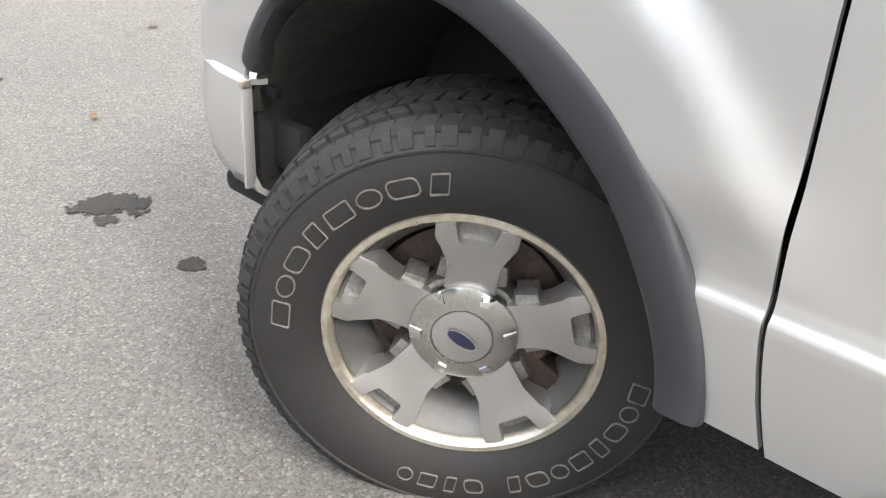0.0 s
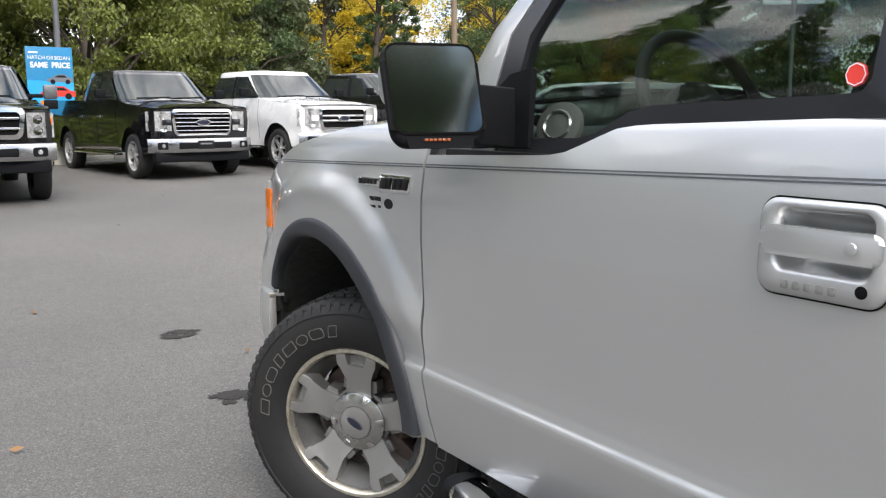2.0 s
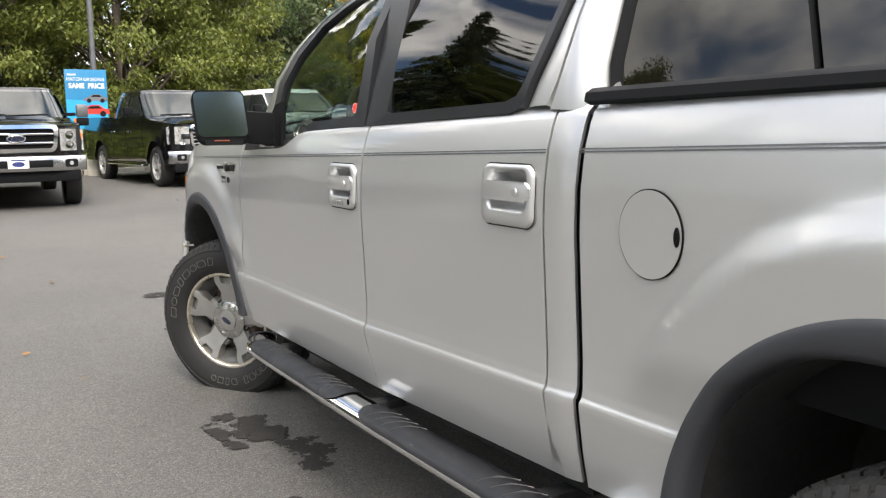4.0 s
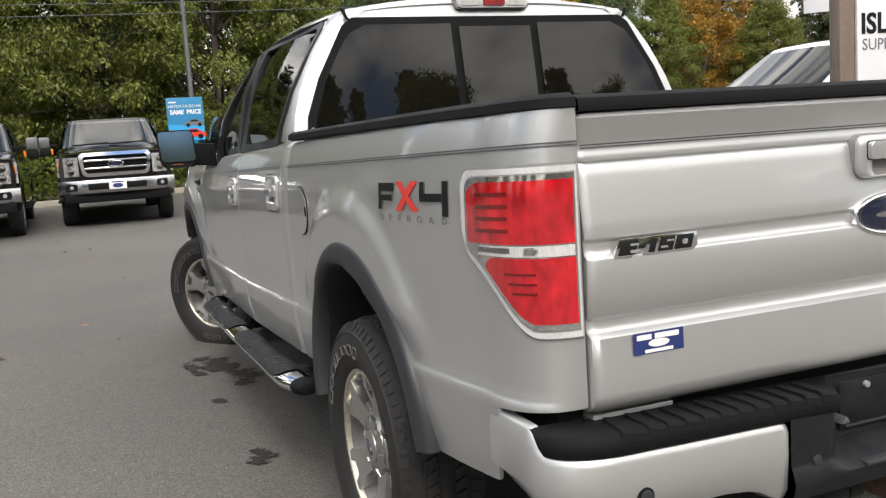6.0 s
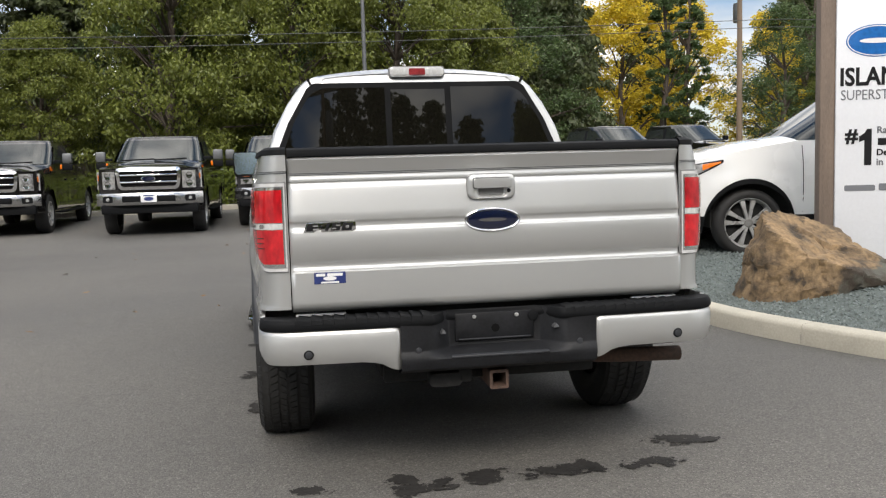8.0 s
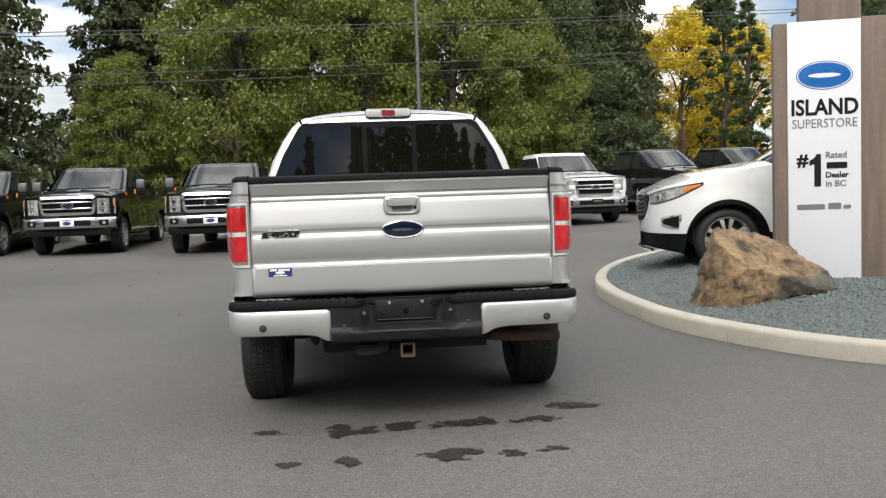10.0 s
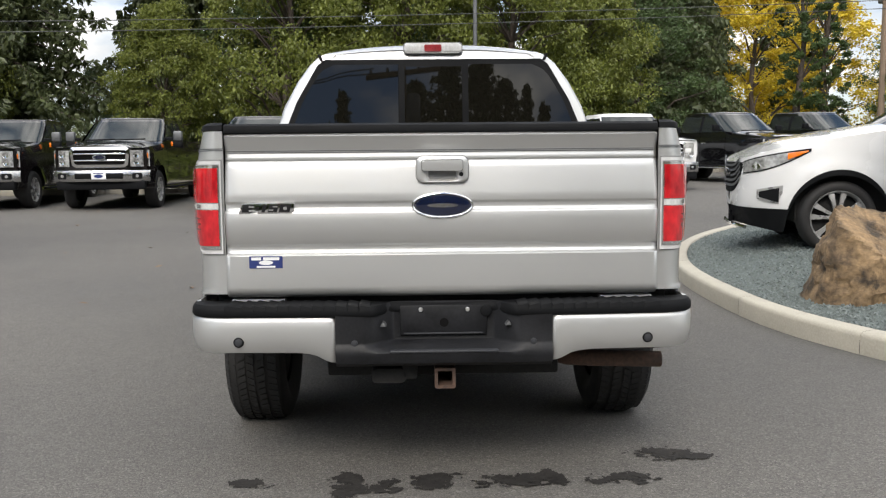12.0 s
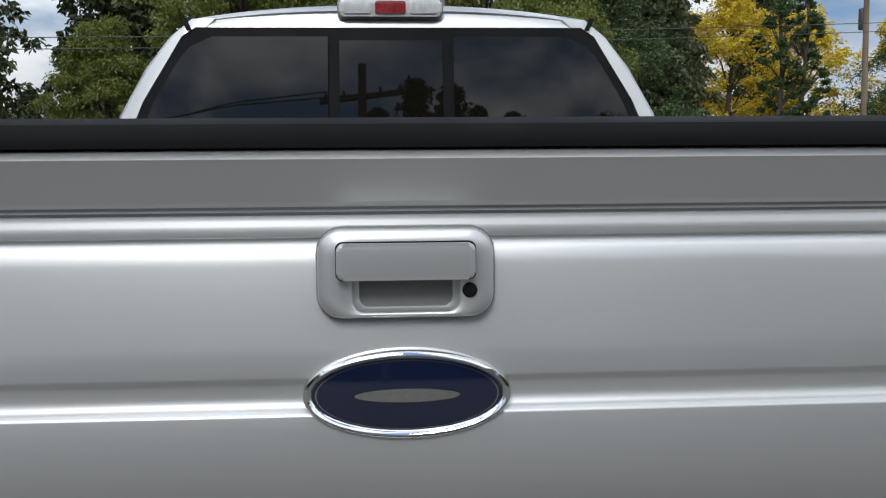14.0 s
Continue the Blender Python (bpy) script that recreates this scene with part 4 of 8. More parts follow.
def build_rear_window():
    """The back wall of the cab: silver corners, a black frame, three panes."""
    yb = lambda z: 0.845 + 0.16 * (z - 1.35)
    def at(x, z, off=0.0):
        return Vector((x, yb(z) - off + 0.05 * max(0, abs(x) - 0.55) ** 1.5, z + rake(0.85)))
    half = lambda z: gx(z, 0.85) - 0.012
    bm = bmesh.new()
    for s in (-1, 1):
        rows = []
        for z in spread(1.33, 1.84, 10):
            inner = lerp(z, [(1.33, 0.83), (1.42, 0.82), (1.57, 0.76), (1.70, 0.68), (1.78, 0.63), (1.84, 0.57)])
            rows.append([at(s * (inner + (half(z) - inner) * t), z, -0.012 * t ** 2.5) for t in spread(0, 1, 6)])
        sheet(bm, rows)
    def brow(x):
        return 1.824 + 0.044 * (1 - min(1, abs(x) / 0.68) ** 2.6)
    sheet(bm, [[at(x, 1.79 + (brow(x) - 1.79) * k, -0.014 * k ** 3) for x in spread(-0.668, 0.668, 25)] for k in (0.0, 0.4, 0.7, 0.9, 1.0)])
    thicken(bm, 0.01)
    part("cab_back", bm, SILVER, pickup)
    outer = [(-0.868, 1.33), (-0.857, 1.42), (-0.797, 1.57), (-0.716, 1.71), (-0.676, 1.78), (-0.632, 1.810), (0.632, 1.810), (0.676, 1.78), (0.716, 1.71), (0.797, 1.57), (0.857, 1.42), (0.868, 1.33)]
    bm = bmesh.new()
    f = [bm.verts.new(at(x, z, 0.006)) for x, z in outer]
    bm.faces.new(f)
    bmesh.ops.triangulate(bm, faces=bm.faces)
    back = part("rear_window", bm, BLACKPLASTIC, pickup, "black-framed tinted rear window")
    side = lambda z: lerp(z, [(1.36, 0.830), (1.42, 0.820), (1.57, 0.762), (1.705, 0.684), (1.755, 0.640), (1.779, 0.580)])
    for x0, x1, top in ((lambda z: -side(z), lambda z: -0.205, 1.779), (lambda z: -0.168, lambda z: 0.168, 1.766), (lambda z: 0.205, side, 1.779)):
        bm = bmesh.new()
        sheet(bm, [[at(x, z, 0.013 - 0.006 * (x / 0.8) ** 2) for x in spread(x0(z), x1(z), 9)] for z in spread(1.36, top, 14)])
        part("pane", bm, DARKGLASS, back)
    for s in (-1, 1):
        bm = bmesh.new()
        sheet(bm, [[at(s * x, z, 0.013), at(s * (x + 0.018), z, 0.013)] for x, z in ((0.640, 1.798), (0.646, 1.81), (0.652, 1.822), (0.656, 1.832), (0.659, 1.840))])
        part("roof_seam", bm, BLACKPLASTIC, pickup)
    # high brake light
    lamp = part("brake_light", prism_bm(rounded(0.335, 0.058, 0.016), at(0, 1.872, 0.030), 0.06, 0.010), CLEARLENS, pickup, "clear brake light with a red middle")
    part("lamp_gasket", prism_bm(rounded(0.347, 0.068, 0.02), at(0, 1.872, 0.016), 0.04, 0.0), GASKET, lamp)
    part("red_lens", prism_bm(rounded(0.10, 0.040, 0.006), at(0, 1.872, 0.037), 0.02, 0.003), STOPRED, lamp)
    for s in (-1, 1):
        part("clear_lens", prism_bm(rounded(0.090, 0.040, 0.006), at(s * 0.108, 1.872, 0.035), 0.02, 0.003), LAMPCLEAR, lamp)


def prism_bm(outline, at, depth, bevel, m=BACKWARD, seg=2):
    bm = bmesh.new()
    prism(bm, outline, Matrix.Translation(at) @ m, depth, bevel, seg)
    return bm


DARKGLASS = surf("privacy_glass", (0.006, 0.0055, 0.004), rough=0.015, var=0.05, bump=0, rvar=0.0, spec=0.42)
build_rear_window()


# ---- tailgate
def build_tailgate():
    prof = [(1.384, -1.03), (1.384, -1.070), (1.379, -1.084), (1.370, -1.0945), (1.345, -1.0840), (1.3235, -1.0770), (1.319, -1.0750), (1.306, -1.0750), (1.301, -1.0760), (1.296, -1.0775), (1.284, -1.0797), (1.281, -1.0790), (1.2785, -1.0757), (1.275, -1.0757), (1.2715, -1.0785), (1.262, -1.0822), (1.244, -1.0856), (1.238, -1.0867), (1.21, -1.0917), (1.18, -1.0968), (1.15, -1.1016), (1.119, -1.1062), (1.1155, -1.1055), (1.111, -1.1000), (1.107, -1.0990), (1.096, -1.1000), (1.0855, -1.1015), (1.082, -1.1050), (1.079, -1.1110), (1.0750, -1.1128), (1.02, -1.1105), (0.959, -1.1055), (0.9555, -1.1025), (0.951, -1.0965), (0.947, -1.0955), (0.938, -1.0965), (0.927, -1.0985), (0.9235, -1.102), (0.9195, -1.1110), (0.915, -1.1164), (0.86, -1.1199), (0.80, -1.1228), (0.782, -1.121), (0.768, -1.112), (0.758, -1.095), (0.755, -1.04)]
    bm = bmesh.new()
    xs = [-0.808, -0.806, -0.800] + spread(-0.79, 0.79, 41) + [0.800, 0.806, 0.808]
    rows = []
    for x in xs:
        e = (abs(x) - 0.79) / 0.018 if abs(x) > 0.79 else 0
        rows.append([(x * 1.0037, min(-1.0, y + 0.012 * e * e - 0.004 * (1 - (x / 0.8) ** 2)), z) for z, y in prof])
    prof = [(z - 0.011 * step(1.235, 1.30, z), y) for z, y in prof]
    rows = [[(p[0], p[1], p[2] - 0.011 * step(1.235, 1.30, p[2])) for p in r] for r in rows]
    sheet(bm, rows)
    for s in (-1, 1):
        sheet(bm, [[(s * 0.811, min(-1.0, y + 0.012), z), (s * 0.811, -1.0, z)] for z, y in prof])
    gate = part("tailgate", bm, SILVER, pickup, "silver ribbed tailgate")
    bm = bmesh.new()
    rows = []
    for x in spread(-0.81, 0.81, 25):
        rows.append([(x, y, z - 0.012) for y, z in ((-1.07, 1.382), (-1.092, 1.384), (-1.094, 1.395), (-1.088, 1.410), (-1.07, 1.418), (-1.02, 1.418), (-1.0, 1.40), (-1.0, 1.37))])
    sheet(bm, rows)
    part("tailgate_cap", bm, BLACKPLASTIC, gate, "black plastic cap")
    bm = bmesh.new()
    for z in (1.3032, 1.2975):
        sheet(bm, [[(x, -1.0762 - 0.004 * (1 - (x / 0.8) ** 2), z), (x, -1.0762 - 0.004 * (1 - (x / 0.8) ** 2), z + 0.0028)] for x in spread(-0.80, 0.80, 15)])
    part("pinstripe", bm, STRIPE, gate)
    # handle
    hz, hy = 1.233, -1.101
    bm = bmesh.new()
    loops = [(0.196, 0.101, 0.027, 0, 0.0, -0.034), (0.194, 0.099, 0.026, 0, 0.0, 0.010), (0.187, 0.092, 0.023, 0, 0.0, 0.016), (0.122, 0.066, 0.015, 0, -0.012, 0.0165), (0.117, 0.061, 0.014, 0, -0.012, 0.013), (0.104, 0.048, 0.011, 0, -0.014, 0.002), (0.06, 0.02, 0.006, 0, -0.014, 0.001)]
    sheet(bm, [[(x + dx, hy - d, hz + z + dz) for x, z in rounded(w, h, r) + rounded(w, h, r)[:1]] for w, h, r, dx, dz, d in loops])
    bez = part("tailgate_handle", bm, SILVER, gate, "silver tailgate handle over a scooped cup", sharp=70)
    part("seam", prism_bm(rounded(0.1985, 0.1035, 0.0283), (0, hy - 0.002, hz), 0.034, 0), GASKET, bez)
    part("grip_seam", prism_bm(rounded(0.154, 0.043, 0.008), (0.0, hy - 0.0176, hz + 0.014), 0.02, 0.0), SEAM, bez)
    part("grip", prism_bm(rounded(0.151, 0.040, 0.008), (0.0, hy - 0.030, hz + 0.014), 0.02, 0.004, seg=3), SILVER, bez)
    part("key_lock", prism_bm(ellipse(0.0085, 0.0085, 20), (0.070, hy - 0.0185, hz - 0.019), 0.01, 0.001), BLACKPLASTIC, bez)
    # oval badge
    oz = 1.099
    def oval(rings):
        bm = bmesh.new()
        sheet(bm, [[(a * math.cos(2 * math.pi * k / 64), y, oz + b * math.sin(2 * math.pi * k / 64)) for k in range(65)] for a, b, y in rings])
        return bm
    badge = part("oval_badge", oval([(0.1165, 0.0507, -1.098), (0.1163, 0.0505, -1.114), (0.1155, 0.0495, -1.1190), (0.1145, 0.0475, -1.1215), (0.1110, 0.0445, -1.1225), (0.1075, 0.0415, -1.1210), (0.1050, 0.0392, -1.1175)]), CHROME, gate, "blue oval badge with a chrome rim")
    part("badge_field", oval([(0.1060 * q, 0.0402 * q, -1.1185 - 0.0045 * (1 - q * q)) for q in (1.0, 0.9, 0.75, 0.55, 0.3, 0.01)]), BLUE, badge)
    part("badge_rim", oval([(0.1015 * q, 0.0385 * q, -1.1192 - 0.0045 * (1 - 0.96 * q * q)) for q in (1.0, 0.985)]), HUB, badge)
    part("badge_stroke", oval([(0.058 * q, 0.0075 * q, -1.1236) for q in (1.0, 0.5, 0.01)]), HUB, badge)
    # model badge as plain blocks
    bx = -0.655
    mb = part("model_badge", prism_bm([(-0.103, -0.019), (-0.060, -0.019), (-0.055, -0.008), (-0.030, -0.008), (-0.034, -0.019), (0.092, -0.019), (0.104, -0.010), (0.103, 0.019), (-0.088, 0.019)], (bx, -1.1165, 1.093), 0.006, 0.0015), CHROME, gate, "black and chrome model badge")
    for x, w, h in ((-0.068, 0.040, 0.0145), (-0.034, 0.014, 0.004), (-0.008, 0.013, 0.0145), (0.026, 0.034, 0.0145), (0.070, 0.040, 0.0145)):
        part("badge_block", prism_bm([(-w / 2 - 0.3 * h, -h), (w / 2 - 0.3 * h, -h), (w / 2 + 0.3 * h, h), (-w / 2 + 0.3 * h, h)], (bx + x, -1.1190, 1.0935), 0.005, 0.001), BLACKPRINT, mb)
    for x, z, w, h in ((-0.054, 0.006, 0.020, 0.0022), (-0.052, -0.008, 0.026, 0.0032), (0.034, 0.006, 0.018, 0.0022), (0.018, -0.006, 0.018, 0.0022), (0.070, 0.0, 0.014, 0.0055)):
        part("badge_line", prism_bm(rounded(w, 2 * h, 0.8 * h, 2), (bx + x, -1.1196, 1.0935 + z), 0.001, 0), RIMBRIGHT, mb)
    # dealer sticker
    st = part("sticker", prism_bm(rounded(0.124, 0.046, 0.002), (-0.661, -1.1222, 0.893), 0.001, 0), STICKERBLUE, gate, "small blue dealer sticker")
    for x, z, w, h in ((-0.036, 0.013, 0.036, 0.011), (0.020, 0.013, 0.060, 0.011), (0.0, -0.017, 0.07, 0.007)):
        part("print_bar", prism_bm(rounded(w, h, 0.001, 2), (-0.661 + x, -1.1230, 0.893 + z), 0.0005, 0), WHITE, st)
    part("print_oval", prism_bm(ellipse(0.026, 0.0085, 24), (-0.661, -1.1230, 0.8915), 0.0005, 0), WHITE, st)


def ring_bm(outer, inner, at, m=BACKWARD):
    bm = bmesh.new()
    mm = Matrix.Translation(at) @ m
    a, b = [bm.verts.new(mm @ Vector((x, y, 0))) for x, y in outer], [bm.verts.new(mm @ Vector((x, y, 0))) for x, y in inner]
    for i in range(len(a)):
        j = (i + 1) % len(a)
        bm.faces.new((a[i], a[j], b[j], b[i]))
    return bm


build_tailgate()


# ---- tail lamps
def build_tail_lamps():
    top, bot = 1.192, 0.836
    s0 = BED_FRONT + 0.824
    def low(s, inset=0.0):
        y = BED_FRONT - s
        return lerp(s, [(s0, 1.07), (s0 + 0.02, 1.01), (s0 + 0.135, 0.885), (s0 + 0.17, 0.852), (s0 + 0.205, bot), (BED_LEN, bot)]) + inset
    def lens(name, a, b, z0, z1, off, material, parent, label="", inset=0.0, flip=1):
        ss = sorted(set(spread(a, b, 18)) | {a + 0.03 * (1 - math.cos(math.pi / 2 * k / 5)) for k in range(6)})
        r = min(0.026, (z1 - z0) * 0.45)

        def hi(s):
            return z1 - r + math.sqrt(max(0, r * r - max(0, a + r - s) ** 2))

        def lo(s):
            return min(hi(s), max(z0, low(s, inset)))
        bm = panel(ss, spread(z0, z1, 9), lo, hi, lambda s, z: bed_at(s, z, off))
        for edge in (lo, hi):
            sheet(bm, [[bed_at(s, edge(s), off), bed_at(s, edge(s), -0.004)] for s in ss])
        for s in (a, b):
            sheet(bm, [[bed_at(s, min(hi(s), max(lo(s), z)), off), bed_at(s, min(hi(s), max(lo(s), z)), -0.004)] for z in spread(z0, z1, 9)])
        if flip < 0:
            for v in bm.verts:
                v.co.x = -v.co.x
        return part(name, bm, material, parent, label)
    for f in (1, -1):
        house = lens("tail_lamp", s0 - 0.006, BED_LEN - 0.002, bot - 0.006, top + 0.006, 0.004, GASKET, pickup, "red and clear tail lamp", inset=-0.008, flip=f)
        lens("clear_rim", s0 + 0.002, BED_LEN - 0.004, bot, top, 0.008, CLEARLENS, house, "clear plastic rim", flip=f)
        lens("inner_gasket", s0 + 0.020, BED_LEN - 0.008, bot + 0.016, top - 0.012, 0.0095, GASKET, house, inset=0.017, flip=f)
        lens("reflector", s0 + 0.024, BED_LEN - 0.010, bot + 0.020, top - 0.015, 0.0105, LAMPCHROME, house, inset=0.021, flip=f)
        lens("red_lens", s0 + 0.036, BED_LEN - 0.014, 1.038, top - 0.026, 0.015, RED, house, inset=0.03, flip=f)
        lens("clear_lens", s0 + 0.055, BED_LEN - 0.014, 1.013, 1.035, 0.013, LAMPCLEAR, house, "clear lens over a chrome reflector", inset=0.02, flip=f)
        lens("dark_strip", s0 + 0.055, s0 + 0.150, 1.020, 1.031, 0.0138, ALLOYDARK, house, inset=0.02, flip=f)
        lens("red_lens", s0 + 0.075, BED_LEN - 0.014, bot + 0.034, 1.010, 0.015, RED, house, inset=0.036, flip=f)
        for k in range(4):
            z = 1.062 + 0.025 * k
            lens("lens_rib", s0 + 0.056, s0 + 0.150, z, z + 0.008, 0.0162, REDDARK, house, inset=0.04, flip=f)
        for k in range(3):
            z = 0.935 + 0.020 * k
            lens("lens_rib", s0 + 0.150 - 0.01 * k, s0 + 0.22, z, z + 0.005, 0.0162, REDDARK, house, inset=0.04, flip=f)
        lens("backup_bulb", s0 + 0.190, s0 + 0.215, 1.017, 1.032, 0.0145, CHROME, house, inset=0.02, flip=f)
        lens("bulb_tip", s0 + 0.197, s0 + 0.209, 1.021, 1.029, 0.0155, ALLOYDARK, house, inset=0.02, flip=f)
        # gap beside the tailgate
    for s in (-1, 1):
        bm = bmesh.new()
        box(bm, min(s * 0.80, s * 0.825), max(s * 0.80, s * 0.825), -1.06, -1.0, 0.76, 1.37)
        part("tailgate_gap", bm, SEAM, pickup)


build_tail_lamps()


# ---- rear bumper
def bump_at(t, out, z):
    """A place on the bumper: t along it from the middle, out from its face."""
    if t < 0.76:
        x, y, nx, ny = t, -1.205 + 0.022 * (t / 0.76) ** 2, 0.06 * t, -1
    else:
        a = min(1, (t - 0.76) / 0.22) * math.pi / 2
        x, y = 0.76 + 0.175 * math.sin(a) ** 0.8, -1.183 + 0.12 * (1 - math.cos(a) ** 0.8)
        nx, ny = math.sin(a), -math.cos(a)
        if t > 0.98:
            y, nx, ny = y + (t - 0.98), 1, 0
    return Vector((x + nx * out, y + ny * out, z))


def build_rear_bumper():
    bumper = thing("rear_bumper")
    bumper.parent = pickup
    for s in (1, -1):
        def cap():
            ts = [0.392, 0.397, 0.405, 0.42, 0.44, 0.47] + spread(0.50, 0.76, 6) + spread(0.78, 0.98, 15) + [0.985, 0.99, 0.995, 1.0, 1.02, 1.08, 1.155]
            rows = []
            for t in ts:
                e = 1 - min(1, (t - 0.392) / 0.02) if t < 0.412 else 0
                lo = lerp(t, [(0.392, 0.515), (0.43, 0.52), (0.48, 0.548), (0.55, 0.555), (0.9, 0.555), (1.155, 0.60)])
                hi = 0.700 + 0.043 * step(0.935, 0.988, t) + 0.002 * step(1.0, 1.16, t) - 0.012 * e
                rows.append([bump_at(t, o - 0.02 * e * e, z) for o, z in ((-0.04 if t < 0.98 else -0.014, hi + 0.002), (0.0, hi), (0.008, hi - 0.008), (0.014, min(hi - 0.02, 0.70)), (0.014, 0.62), (0.008, lo + 0.03), (-0.004, lo + 0.008), (-0.03, lo), (-0.06, lo + 0.004))])
            bm = bmesh.new()
            sheet(bm, rows)
            if s < 0:
                return bm
            for v in bm.verts:
                v.co.x = -v.co.x
            return bm
        c = part("bumper_end", cap(), SILVER, bumper, "silver painted bumper end")
        bm = bmesh.new()
        rows = []
        for t in [0.0, 0.1, 0.19, 0.21, 0.23, 0.25, 0.27, 0.30, 0.36, 0.39] + spread(0.45, 0.76, 6) + spread(0.78, 0.985, 18):
            e = min(1, max(0, (t - 0.935) / 0.05))
            z = 0.732 + 0.010 * min(1, t / 0.5)
            deep = -0.105 * step(0.27, 0.19, t)
            rows.append([Vector((-s * p.x, p.y, p.z)) for p in (bump_at(t, o, q) for o, q in ((deep + 0.010 - 0.012 * e, 0.697 + 0.041 * step(0, 1, e)), (deep + 0.016 - 0.014 * e, 0.706 + 0.033 * step(0, 1, e)), (deep + 0.014 - 0.010 * e, z - 0.014 + 0.012 * e), (deep + 0.004 - 0.004 * e, z - 0.002), (deep - 0.010, z), (min(-0.085, deep - 0.012), z - 0.004), (-0.125, z - 0.004)))])
        sheet(bm, rows)
        part("step_pad", bm, BLACKPLASTIC, bumper, "ribbed black step pad")
        for k in range(12):
            t = 0.27 + 0.043 * k
            bm = bmesh.new()
            rows = []
            for u, h in ((0.0, -0.005), (0.05, -0.002), (0.5, 0.001), (0.9, 0.0045), (1.0, 0.0035), (1.06, -0.005)):
                rows.append([Vector((-s * p.x, p.y, p.z)) for p in (bump_at(t + 0.040 * u + 0.012 * (0.01 - o), o, 0.7425 + zz) for o, zz in ((0.016, h - 0.022), (0.012, h - 0.006), (0.0, h), (-0.085, h)))])
            sheet(bm, rows)
            part("tread_rib", bm, BLACKPLASTIC, bumper)
        for r, o, mt, nm in ((0.0195, 0.012, BLACKPLASTIC, "parking_sensor"), (0.014, 0.016, FLARE, "parking_sensor")):
            part(nm, prism_bm(ellipse(r, r, 24), Vector((-s * 0.757, -1.187 - o, 0.605)), 0.01, 0.002), mt, c, "black round parking sensor")
    # black middle with the plate recess
    bm = bmesh.new()
    xs = [-0.40, -0.37, -0.30, -0.285, -0.26, -0.225, -0.20, -0.193, -0.185]
    xs += [0.0] + [-x for x in xs[::-1]]
    rows = []
    for x in xs:
        a = abs(x)
        d = lerp(a, [(0.185, 0.104), (0.193, 0.100), (0.26, 0.018), (0.285, 0.004), (0.30, 0.0)])
        rows.append([(x, y, z) for y, z in ((-1.200 + d, 0.736), (-1.212 + d, 0.724), (-1.212 + d, 0.600), (-1.214 + d, 0.592), (-1.217 + 0.95 * d, 0.588), (-1.221 + 0.12 * d, 0.572), (-1.224, 0.563), (-1.222, 0.545), (-1.215, 0.523), (-1.19, 0.508), (-1.05, 0.508))])
    sheet(bm, rows)
    mid = part("bumper_middle", bm, MATBLACK, bumper, "black bumper middle with an empty plate recess")
    bm = bmesh.new()
    box(bm, -0.165, 0.165, -1.117, -1.10, 0.606, 0.722, 0.006)
    part("plate_backing", bm, MATBLACK, mid)
    bm = bmesh.new()
    box(bm, -0.20, 0.20, -1.229, -1.19, 0.563, 0.573, 0.004)
    box(bm, -0.15, 0.15, -1.122, -1.110, 0.612, 0.618, 0.001)
    part("ledge", bm, FLARE, mid)
    for x in (-0.086, 0.091):
        part("bolt", prism_bm(ellipse(0.008, 0.008, 12), (x, -1.126, 0.706), 0.014, 0.002), RIMBRIGHT, mid)
        part("plate_lamp", prism_bm([(-0.011, -0.006), (0.011, -0.006), (0.008, 0.003), (0.0, 0.011), (-0.007, 0.003)], (x * 2.62, -1.194, 0.662), 0.05, 0.002), GREYSTEEL, mid, "small grey plate lamp")
    part("plug_hole", prism_bm(ellipse(0.017, 0.017, 20), (0.002, -1.1185, 0.656), 0.004, 0), SEAM, mid)
    part("socket", prism_bm(ellipse(0.022, 0.022, 20), (0.160, -1.124, 0.700), 0.02, 0.004), BLACKPLASTIC, mid)
    for s in (-1, 1):
        part("bumper_bolt", prism_bm(ellipse(0.012, 0.012, 16), (s * 0.33, -1.217, 0.60), 0.01, 0.002), FLARE, mid)
    # pale frame glimpsed under the tailgate
    for s in (-1, 1):
        bm = bmesh.new()
        box(bm, min(s * 0.60, s * 0.80), max(s * 0.60, s * 0.80), -1.082, -1.0, 0.70, 0.748, 0.004)
        part("bed_sill", bm, SILVER, pickup)


build_rear_bumper()
bm = bmesh.new()
o, i = rounded(0.078, 0.078, 0.008), rounded(0.055, 0.055, 0.004)
mm = Matrix.Translation((0.003, -1.165, 0.452)) @ BACKWARD
A = [bm.verts.new(mm @ Vector((x, y, 0))) for x, y in o]
B = [bm.verts.new(mm @ Vector((x, y, 0))) for x, y in i]
C = [bm.verts.new(mm @ Vector((x, y, -0.3))) for x, y in o]
D = [bm.verts.new(mm @ Vector((x, y, -0.3))) for x, y in i]
for k in range(len(A)):
    j = (k + 1) % len(A)
    for f in ((A[k], A[j], B[j], B[k]), (A[j], A[k], C[k], C[j]), (B[k], B[j], D[j], D[k])):
        bm.faces.new(f)
part("hitch_receiver", bm, STEEL, pickup, "rusty square hitch receiver")
bm = bmesh.new()
box(bm, -0.45, 0.45, -1.02, -0.96, 0.43, 0.50, 0.01)
box(bm, -0.16, -0.10, -1.13, -0.95, 0.44, 0.50, 0.01)
part("hitch_crossbar", bm, UNDER, pickup)
part("trailer_plug", prism_bm(rounded(0.13, 0.055, 0.016), (-0.21, -1.13, 0.455), 0.08, 0.006), UNDER, pickup, "black trailer plug")
bm = bmesh.new()
